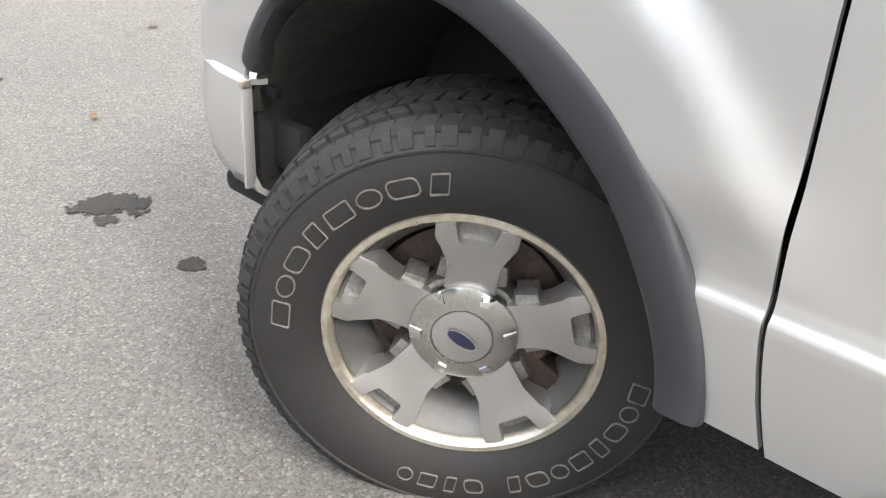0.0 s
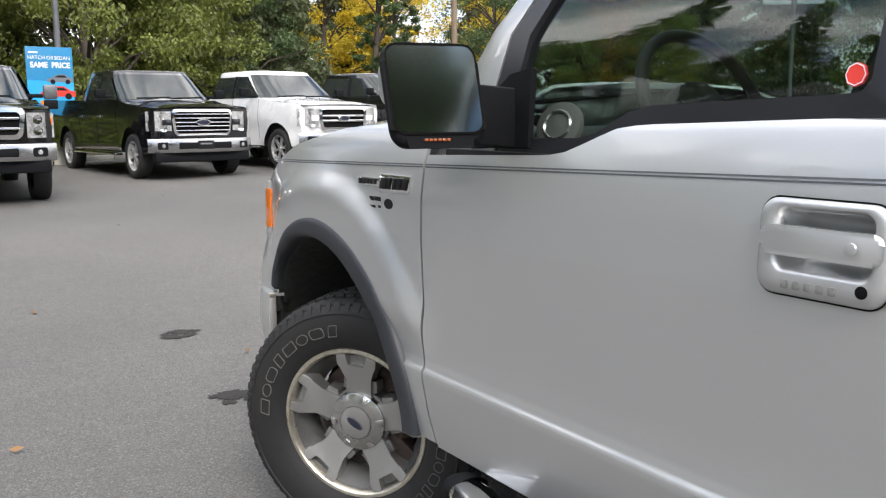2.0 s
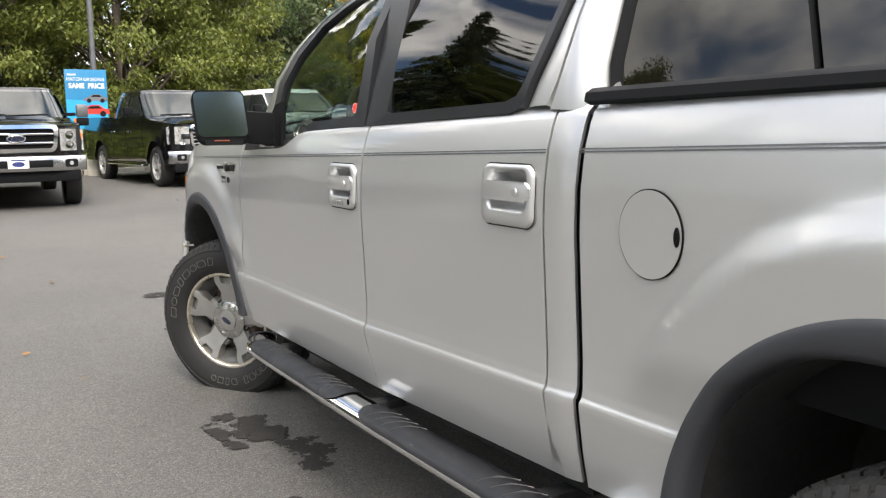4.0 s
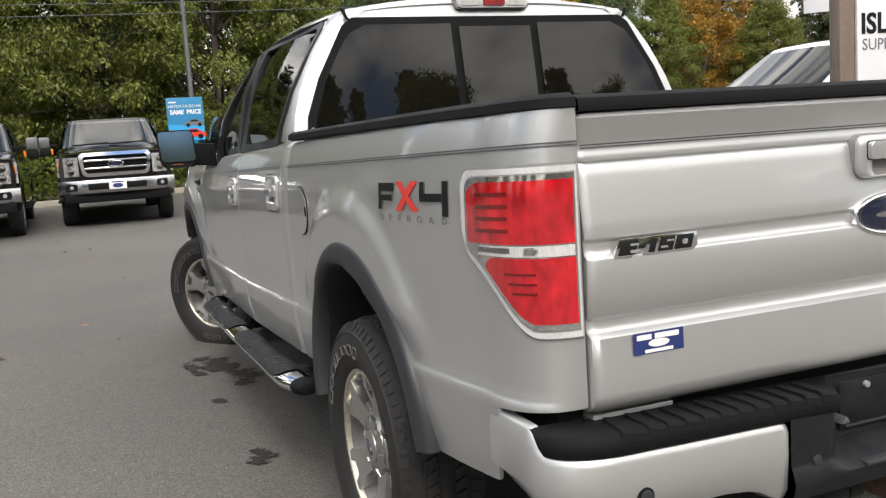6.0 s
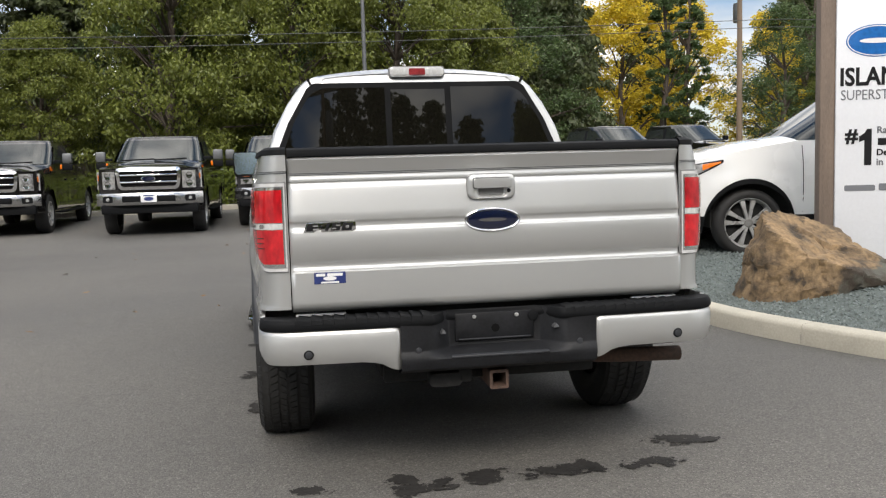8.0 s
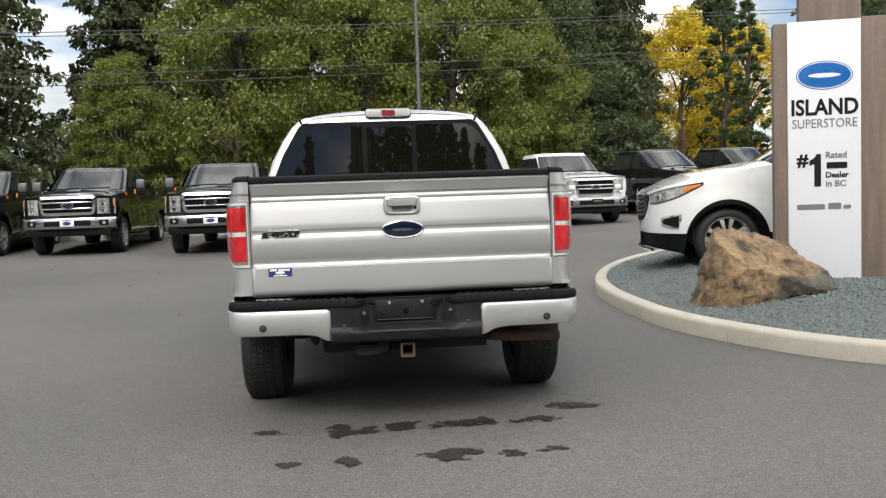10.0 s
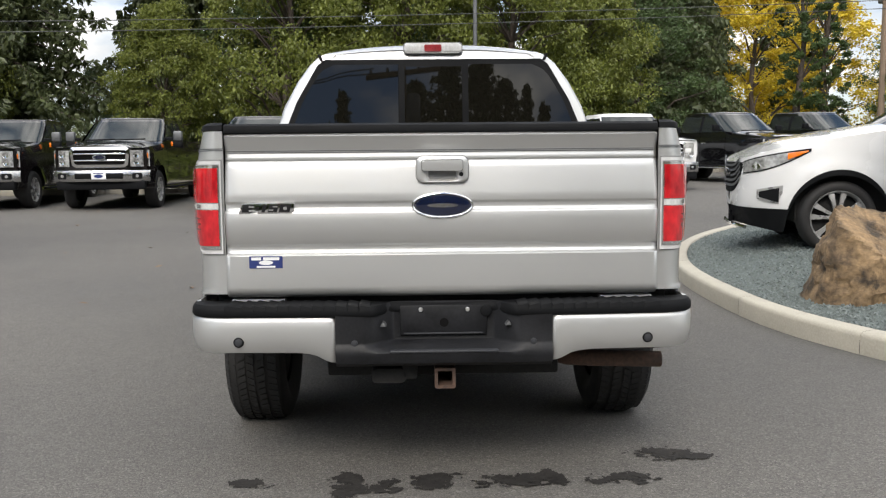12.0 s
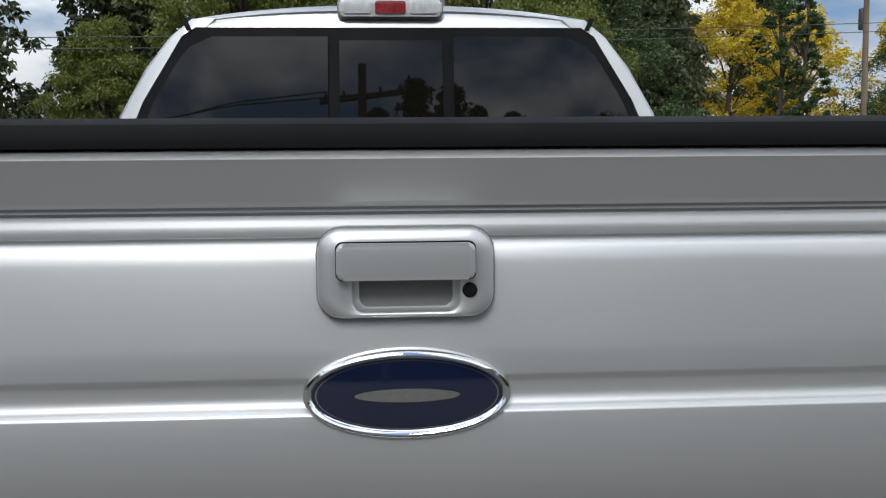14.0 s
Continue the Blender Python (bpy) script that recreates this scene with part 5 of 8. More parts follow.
tube(bm, [(0.40, -0.50, 0.46), (0.43, -0.80, 0.468), (0.50, -0.925, 0.472), (0.62, -0.945, 0.470), (0.872, -0.95, 0.464)], 0.032, 14)
part("exhaust_pipe", bm, STEEL, pickup, "rusty brown exhaust tailpipe")
bm = bmesh.new()
tube(bm, [(-0.8, 0, 0.40), (-0.2, 0, 0.40), (-0.12, 0, 0.41), (0.12, 0, 0.41), (0.2, 0, 0.40), (0.8, 0, 0.40)], [0.045, 0.045, 0.14, 0.14, 0.045, 0.045], 14)
part("rear_axle", bm, STEEL, pickup, "rusty rear axle")
for s in (-1, 1):
    bm = bmesh.new()
    for k in range(3):
        tube(bm, [(s * 0.55, y * (1 - 0.2 * k), 0.36 - 0.015 * k + 0.22 * (abs(y) / 0.75) ** 2) for y in spread(-0.75, 0.75, 9)], 0.018, 6)
    part("leaf_spring", bm, STEEL, pickup, "rusty leaf spring")
    bm = bmesh.new()
    tube(bm, [(s * 0.62, 0.12, 0.42), (s * 0.60, 0.28, 0.80)], 0.03, 10)
    part("shock_absorber", bm, STEEL, pickup)
    bm = bmesh.new()
    tube(bm, [(s * 0.60, 3.60, 0.40), (s * 0.62, 3.60, 0.85)], 0.05, 10)
    tube(bm, [(s * 0.35, 3.68, 0.36), (s * 0.80, 3.68, 0.34)], 0.04, 8)
    part("suspension_strut", bm, STEEL, pickup)


# ---- wheels; the outer face looks along -x
def build_wheel(m, name="wheel", lettered=True):
    FACE = pose(0, 0, 0, 90, 0, -90)  # local z looks along -x
    w = thing(name, m)
    w.parent = pickup
    R = 0.411
    bm = bmesh.new()
    lathe(bm, [(0.240, -0.10), (0.240, 0.104), (0.252, 0.114), (0.266, 0.124), (0.285, 0.132), (0.315, 0.137), (0.345, 0.136), (0.362, 0.132), (0.364, 0.134), (0.368, 0.134), (0.370, 0.129), (0.383, 0.120), (0.394, 0.110), (0.401, 0.09), (0.404, 0.0), (0.401, -0.09), (0.388, -0.118), (0.345, -0.136), (0.30, -0.134), (0.236, -0.10)], 96, FACE)
    tyre = part("tyre", bm, RUBBER, w, "worn black all-terrain tyre")
    # tread lugs
    tv, tf = [], []
    n = 70
    for k in range(n):
        for row, (h, wd, skew, ph) in enumerate(((0.098, 0.036, 0.35, 0.0), (0.053, 0.034, -0.5, 0.5), (0.012, 0.030, 0.45, 0.15), (-0.034, 0.034, -0.45, 0.6), (-0.085, 0.04, 0.4, 0.2))):
            a0 = 2 * math.pi * (k + ph) / n
            da = 2 * math.pi / n * 0.80
            b = len(tv)
            for r in (0.400, R - 0.0025 * abs(h) / 0.1 - (0.004 if abs(h) > 0.08 else 0)):
                for hh, aa in ((h - wd / 2, a0 - skew * da * 0.5), (h + wd / 2, a0 + skew * da * 0.5), (h + wd / 2, a0 + da + skew * da * 0.5), (h - wd / 2, a0 + da - skew * da * 0.5)):
                    rr = r - (0.012 if row == 0 and hh > h and r > 0.395 else 0)
                    tv.append(tuple(FACE @ Vector((rr * math.cos(aa), rr * math.sin(aa), hh))))
            tf += [(b + 4, b + 5, b + 6, b + 7), (b, b + 1, b + 5, b + 4), (b + 1, b + 2, b + 6, b + 5), (b + 2, b + 3, b + 7, b + 6), (b + 3, b, b + 4, b + 7)]
        # shoulder blocks
        a0, da = 2 * math.pi * k / n, 2 * math.pi / n * (0.68 if k % 2 else 0.45)
        b = len(tv)
        for r, h in ((0.399, 0.112), (0.386, 0.1225), (0.373, 0.1295), (0.372, 0.120), (0.385, 0.110)):
            tv += [tuple(FACE @ Vector((r * math.cos(a), r * math.sin(a), h))) for a in (a0, a0 + da)]
        tf += [(b, b + 1, b + 3, b + 2), (b + 2, b + 3, b + 5, b + 4), (b + 4, b + 5, b + 7, b + 6), (b, b + 2, b + 8), (b + 2, b + 4, b + 6, b + 8), (b + 1, b + 9, b + 3), (b + 3, b + 9, b + 7, b + 5)]
    me = bpy.data.meshes.new("tread")
    me.from_pydata(tv, [], tf)
    tagged(mesh_part("tread", me, TREAD, tyre, smooth=False), kind="stuff")
    if lettered:
        # raised outlines of the maker's lettering, as plain blocks round the wall
        def letters(a0, a1, count, gap):
            for k in range(count):
                a = radians(a0 + (a1 - a0) * (k + 0.5) / count)
                ln = abs(radians(a1 - a0)) / count * 0.315 * (1 - gap)
                mm = FACE @ pose(0, 0, 0, 0, 0, math.degrees(a) - 90) @ pose(0, 0.312, 0.1376, 0, 0, 0)
                bm = bmesh.new()
                kind = (k * 5 + int(abs(a0))) % 4
                sl = (0.10, 0.0, -0.08, 0.16)[kind]
                wd, ht = ln * (1.0, 0.9, 1.05, 0.75)[kind], 0.033
                o = [(x + sl * y, y) for x, y in (rounded(wd, ht, 0.004, 3), ellipse(wd / 2, ht / 2, 16), rounded(wd, ht, 0.011, 3), rounded(wd * 0.8, ht * 1.15, 0.003, 3))[kind]]
                q = [(x * (1 - 0.0046 / wd), y * (1 - 0.0046 / ht)) for x, y in o]
                O = [bm.verts.new(mm @ Vector((x, y, 0.0015))) for x, y in o]
                Q = [bm.verts.new(mm @ Vector((x, y, 0.0015))) for x, y in q]
                L = [bm.verts.new(mm @ Vector((x, y, -0.002))) for x, y in o]
                N = [bm.verts.new(mm @ Vector((x, y, -0.002))) for x, y in q]
                for i in range(len(O)):
                    j = (i + 1) % len(O)
                    for f in ((O[i], O[j], Q[j], Q[i]), (O[j], O[i], L[i], L[j]), (Q[i], Q[j], N[j], N[i])):
                        bm.faces.new(f)
                part("raised_letter", bm, LETTER, tyre, smooth=False)
        letters(184, 97, 8, 0.14)
        letters(0, -68, 8, 0.16)
        letters(-74, -106, 4, 0.22)
    # rim barrel and lip
    bm = bmesh.new()
    lathe(bm, [(0.225, -0.09), (0.212, -0.02), (0.204, 0.004), (0.192, 0.006), (0.188, 0.012), (0.191, 0.030), (0.204, 0.055), (0.220, 0.080), (0.228, 0.097)], 90, FACE)
    rim = part("rim", bm, DISH, w, "five-spoke alloy rim", m=Matrix.Diagonal((1, 0.99, 0.99, 1)))
    bm = bmesh.new()
    lathe(bm, [(0.229, 0.092), (0.233, 0.108), (0.239, 0.114), (0.249, 0.114), (0.2535, 0.108), (0.252, 0.10)], 96, FACE)
    part("rim_lip", bm, LIP, rim, "tarnished machined rim lip")
    for k in range(5):
        t = FACE @ pose(0, 0, 0, 0, 0, 90 + 72 * k)
        # one spoke along its local x: flared at the rim, pinched in the middle
        h = [(0.085, 0.046), (0.120, 0.044), (0.147, 0.043), (0.166, 0.051), (0.186, 0.065), (0.196, 0.069), (0.2235, 0.071), (0.229, 0.050), (0.2315, 0.036), (0.196, 0.032), (0.190, 0.027)]
        o = [(x, -y) for x, y in h] + h[::-1]
        bm = bmesh.new()
        vs = prism(bm, o, Matrix(), 0.055, 0.003, 2)
        for v in vs:
            v.co.z += 0.082 + 0.028 * step(0.10, 0.22, v.co.x)
        bm.transform(t)
        spoke = part("spoke", bm, ALLOY, rim)
        bm = bmesh.new()
        prism(bm, [(0.186, -0.035), (0.228, -0.038), (0.228, 0.038), (0.186, 0.035)], t @ pose(0, 0, 0.084), 0.02)
        part("spoke_pocket", bm, ALLOYDARK, spoke)
        # stepped blocks at both sides of the spoke's root
        for q in (-1, 1):
            bm = bmesh.new()
            prism(bm, [(0.098, q * 0.040), (0.142, q * 0.040), (0.140, q * 0.058), (0.102, q * 0.062)][::q], t @ pose(0, 0, 0.074), 0.05, 0.003)
            part("spoke_step", bm, ALLOYDARK, spoke)
        # the web between two spokes, near the hub
        t2 = FACE @ pose(0, 0, 0, 0, 0, 126 + 72 * k)
        bm = bmesh.new()
        prism(bm, [(0.07, -0.06), (0.098, -0.046), (0.106, 0.0), (0.098, 0.046), (0.07, 0.06)], t2 @ pose(0, 0, 0.066), 0.05, 0.005)
        part("hub_web", bm, ALLOYDARK, rim)
    bm = bmesh.new()
    lathe(bm, [(0.0955, 0.06), (0.0965, 0.082), (0.0945, 0.0885), (0.090, 0.0905), (0.072, 0.0955), (0.056, 0.0985), (0.0545, 0.096), (0.053, 0.096)], 64, FACE)
    cap = part("hub_cap", bm, HUB, w, "satin chrome hub cap")
    bm = bmesh.new()
    lathe(bm, [(0.053, 0.097), (0.052, 0.101), (0.045, 0.103), (0.0, 0.105)], 48, FACE)
    part("brushed_disc", bm, ALLOY, cap)
    part("cap_badge", prism_bm(ellipse(0.030, 0.0125, 32), (0, 0, 0), 0.004, 0.001, m=FACE @ pose(0, 0, 0.1075, 0, 0, -28)), BLUE, cap, "small blue oval")
    part("cap_badge_rim", ring_bm(ellipse(0.0315, 0.0140, 32), ellipse(0.0285, 0.0115, 32), (0, 0, 0), m=FACE @ pose(0, 0, 0.1078, 0, 0, -28)), CHROME, cap)
    for k in range(6):
        bm = bmesh.new()
        prism(bm, [(-0.012, -0.008), (0.012, -0.013), (0.012, 0.013), (-0.012, 0.008)], FACE @ pose(0, 0, 0, 0, 0, 60 * k + 8) @ pose(0.084, 0, 0.0955, 0, 22, 0), 0.006, 0.002)
        part("lug_cover", bm, CHROME if k % 2 else HUB, cap)
    # brake behind the spokes
    bm = bmesh.new()
    lathe(bm, [(0.09, 0.012), (0.175, 0.012), (0.178, 0.0), (0.175, -0.015), (0.09, -0.015)], 48, FACE)
    lathe(bm, [(0.0, 0.05), (0.085, 0.045), (0.09, 0.012)], 32, FACE)
    part("brake_disc", bm, BRAKE, w, "rust-tinged brake disc")
    bm = bmesh.new()
    box(bm, -0.055, 0.055, -0.05, 0.05, -0.03, 0.055, 0.012, m=FACE @ pose(0, 0, 0, 0, 0, -38) @ pose(0.155, 0, 0))
    part("brake_caliper", bm, BRAKE, w)
    bm = bmesh.new()
    lathe(bm, [(0.20, -0.06), (0.0, -0.06)], 32, FACE)
    part("dust_shield", bm, UNDER, w)
    return w


STEER = 35.4
build_wheel(pose(-0.830, 3.802, 0.364, 0, 0, STEER) @ pose(0, 0, 0, 0, -3, 0) @ pose(0, 0, 0, 4, 0, 0))
build_wheel(pose(-0.86, 0.0, 0.386, 17, 0, 0))
build_wheel(pose(0.86, 3.775, 0.402, 0, 0, 180 + STEER), lettered=False)
build_wheel(pose(0.86, 0.0, 0.402, 30, 0, 180), lettered=False)


# ---- mirrors, handles, badges, steps and cabin of the silver pickup
def build_mirror(s):
    """A door mirror: black shell, arm, glass that looks back, and a row of amber lights."""
    door = FRONT_DOORS[0 if s > 0 else 1]
    m = pose(-1.143 * s, 2.88, 1.366, -8, 0, -11 * s) @ Matrix.Diagonal((0.83, 1, 0.94, 1))
    bm = bmesh.new()
    prism(bm, rounded(0.256, 0.232, 0.042, 6), BACKWARD, 0.11, 0.022, 3)
    for v in bm.verts:
        k = v.co.y / 0.11
        v.co.x *= 1 - 0.44 * k * k
        v.co.z *= 1 - 0.22 * k * k
        v.co.x += 0.012 * (v.co.z / 0.12) * -s
    shell = part("mirror", bm, BLACKPLASTIC, door, "black door mirror", m=m)
    part("mirror_glass", prism_bm([(x - 0.012 * (y / 0.12) * s, y) for x, y in rounded(0.236, 0.192, 0.028)], (0.0, -0.003, 0.014), 0.006, 0.0), MIRROR, shell)
    part("glass_rim", ring_bm([(x - 0.012 * (y / 0.12) * s, y) for x, y in rounded(0.243, 0.200, 0.03)], [(x - 0.012 * (y / 0.12) * s, y) for x, y in rounded(0.234, 0.190, 0.027)], (0, -0.0035, 0.014)), SEAM, shell)
    for k in range(6):
        part("amber_light", prism_bm(rounded(0.009, 0.006, 0.002, 2), (-0.03 + 0.012 * k, -0.004, -0.098), 0.004, 0.001), AMBERDIM, shell)
    bm = bmesh.new()
    prism(bm, [(-0.07, -0.10), (0.07, -0.115), (0.07, 0.02), (-0.07, 0.03)], pose(-0.985 * s, 2.90, 1.365) @ BACKWARD, 0.06, 0.012)
    part("mirror_arm", bm, BLACKPLASTIC, door)
    bm = plate([(3.15, 1.273), (2.89, 1.273), (2.89, 1.45), (2.97, 1.44), (3.09, 1.37)], s, 0.016, 0.0)
    part("mirror_sail", bm, BLACKPLASTIC, door)
    # body-coloured cap on the shell's front
    bm = bmesh.new()
    prism(bm, rounded(0.20, 0.12, 0.04, 5), pose(0, 0.085, 0.05) @ BACKWARD, 0.035, 0.0)
    part("mirror_cap", bm, SILVER, shell)


for s in (1, -1):
    build_mirror(s)


def build_door_handle(door, y, s, keypad):
    """A rounded escutcheon with a scooped cup and a strap grip across it."""
    z = 1.131
    base = half_width(y, z)
    face = Matrix.Translation((-s * (base - 0.001), y, z + rake(y))) @ (SIDEWAYS if s > 0 else pose(0, 0, 0, 90, 0, 90)) @ pose(0, 0, 0, -3, 0, 0)
    part("handle_seam", ring_bm(rounded(0.223, 0.153, 0.034), rounded(0.20, 0.13, 0.03), (0, 0, 0), face @ pose(0, 0, 0.0028)), SEAM, door)
    # outer ring, then down into the cup
    bm = bmesh.new()
    loops = [(0.218, 0.148, 0.031, 0, 0.0, 0.0), (0.216, 0.146, 0.030, 0, 0.0, 0.007), (0.208, 0.138, 0.027, 0, 0.0, 0.012), (0.172, 0.104, 0.022, 0.004, 0.012, 0.014), (0.164, 0.098, 0.021, 0.004, 0.013, 0.012), (0.156, 0.090, 0.019, 0.005, 0.013, 0.002), (0.140, 0.076, 0.018, 0.006, 0.012, -0.022), (0.115, 0.052, 0.016, 0.008, 0.010, -0.032), (0.05, 0.02, 0.008, 0.008, 0.010, -0.034)]
    rows = [[face @ Vector((x + dx, yy + dy, d)) for x, yy in rounded(w, h, r) + rounded(w, h, r)[:1]] for w, h, r, dx, dy, d in loops]
    sheet(bm, rows)
    hd = part("door_handle", bm, SILVER, door, "silver door handle over a scooped cup", sharp=70)
    bm = bmesh.new()
    vs = prism(bm, rounded(0.206, 0.046, 0.014), Matrix(), 0.018, 0.008, 3)
    for v in vs:
        v.co.z += 0.033 - 1.7 * v.co.x ** 2
    bm.transform(face @ pose(0.0, 0.010, 0))
    part("grip", bm, SILVER, hd)
    bm = bmesh.new()
    prism(bm, ellipse(0.0095, 0.0095, 20), face @ pose(0.060, 0.010, 0.0285), 0.004, 0.001)
    part("grip_cap", bm, SILVER, hd)
    if keypad:
        for k in range(5):
            bm = bmesh.new()
            prism(bm, rounded(0.012, 0.013, 0.002, 2), face @ pose(-0.052 + 0.020 * k, -0.056, 0.0148), 0.004, 0.001)
            part("keypad_button", bm, ALLOYDARK, hd)
        bm = bmesh.new()
        prism(bm, ellipse(0.0095, 0.0095, 20), face @ pose(0.074, -0.050, 0.0150), 0.004, 0.001)
        part("key_lock", bm, SEAM, hd)


for s, fd, rd in ((1, FRONT_DOORS[0], REAR_DOORS[0]), (-1, FRONT_DOORS[1], REAR_DOORS[1])):
    build_door_handle(fd, 2.075, s, s > 0)
    build_door_handle(rd, 1.085, s, False)

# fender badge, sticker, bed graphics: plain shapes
def side_plate(outline, y, z, off, material, parent, label="", name="badge_block", depth=0.004, at=None, bevel=0.001):
    bm = bmesh.new()
    p = side_at(y, z) + Vector((-off, 0, 0))
    prism(bm, outline, Matrix.Translation(p) @ SIDEWAYS, depth, bevel if depth > 0.002 else 0)
    return part(name, bm, material, parent, label)


fb = side_plate([(-0.07, -0.026), (0.092, -0.022), (0.10, 0.024), (-0.062, 0.024)], 3.375, 1.183, 0.006, CHROME, pickup, "black and chrome fender badge", "fender_badge", 0.012, bevel=0.003)
for x, w in ((-0.040, 0.036), (-0.008, 0.012), (0.018, 0.012), (0.044, 0.026), (0.076, 0.028)):
    side_plate([(-w / 2 - 0.003, -0.015), (w / 2 - 0.007, -0.015), (w / 2 + 0.003, 0.015), (-w / 2 + 0.007, 0.015)], 3.375 - x, 1.183, 0.010 , BLACKPRINT, fb, depth=0.004)
side_plate([(-0.065, -0.011), (0.062, -0.011), (0.066, 0.011), (-0.061, 0.011)], 3.505, 1.186, 0.006, CHROME, fb, depth=0.010)
for k in range(5):
    side_plate([(-0.008, -0.007), (0.006, -0.007), (0.008, 0.007), (-0.006, 0.007)], 3.553 - 0.022 * k, 1.186, 0.0085, BLACKPRINT, fb, depth=0.003)
ds = side_plate(rounded(0.002, 0.002, 0.0008, 2), 3.43, 1.128, 0.0009, BLACKPRINT, pickup, "small printed dealer sticker", "dealer_sticker", 0.001)
for x, z, w, h in ((-0.036, 0.011, 0.026, 0.012), (-0.002, 0.011, 0.036, 0.012), (-0.028, -0.010, 0.040, 0.007), (0.010, -0.010, 0.016, 0.007)):
    side_plate(rounded(w, h, 0.001, 2), 3.452 - x, 1.128 + z, 0.0010, BLACKPRINT, ds, name="print_bar", depth=0.001)
side_plate(ellipse(0.024, 0.014, 24), 3.392, 1.128, 0.0012, BLACKPRINT, ds, name="print_oval", depth=0.001)
gp = side_plate(rounded(0.004, 0.004, 0.001, 2), -0.55, 1.165, 0.0012, BLACKPRINT, pickup, "black and red trim graphic on the bed side", "bed_graphic", 0.001)


def graphic(outline, material, z0=1.134, y0=-0.535):
    """A flat print that follows the bed side; its x runs towards the tail."""
    bm = bmesh.new()
    bm.faces.new([bm.verts.new(side_at(y0 - x, z0 + z) + Vector((-0.0032, 0, 0))) for x, z in outline])
    part("graphic_stroke", bm, material, gp, smooth=False)


for o in ([(-0.225, -0.035), (-0.203, -0.035), (-0.203, 0.035), (-0.225, 0.035)], [(-0.203, 0.012), (-0.10, 0.012), (-0.10, 0.035), (-0.203, 0.035)], [(-0.203, -0.012), (-0.115, -0.012), (-0.115, 0.004), (-0.203, 0.004)],
          [(0.195, -0.045), (0.222, -0.045), (0.222, 0.036), (0.195, 0.036)], [(0.075, -0.012), (0.195, -0.012), (0.195, 0.008), (0.075, 0.008)], [(0.075, 0.008), (0.10, 0.008), (0.10, 0.036), (0.075, 0.036)]):
    graphic(o, BLACKPRINT)
graphic([(-0.088, -0.037), (-0.046, -0.037), (-0.012, -0.012), (0.026, -0.037), (0.068, -0.037), (0.009, 0.002), (0.062, 0.038), (0.020, 0.038), (-0.012, 0.015), (-0.045, 0.038), (-0.087, 0.038), (-0.033, 0.002)], REDPRINT)
for k, ch in enumerate("OFFROAD"):
    words("graphic_letter", ch, 0.024, GREYPRINT, Matrix.Translation(side_at(-0.335 - 0.0675 * k, 1.078) + Vector((-0.0032, 0, 0))) @ SIDEWAYS, gp, extrude=0.0004, squeeze=1.9)

# fuel door
for nm, r, off, mt in (("fuel_door_seam", 0.0885, 0.0035, SEAM), ("fuel_door", 0.0862, 0.0048, SILVER)):
    bm = bmesh.new()
    p = Vector((-half_width(0.595, 1.07) - off, 0.595, 1.07 + rake(0.595)))
    prism(bm, ellipse(r, r, 48), Matrix.Translation(p) @ SIDEWAYS, 0.004, 0.001)
    part(nm, bm, mt, pickup)
side_plate(ellipse(0.007, 0.019, 16), 0.520, 1.07, 0.0075, SEAM, pickup, name="fuel_door_pull", depth=0.004)

# steps
def step_z(y):
    return 0.414 + 0.018 * step(2.0, 0.66, y)


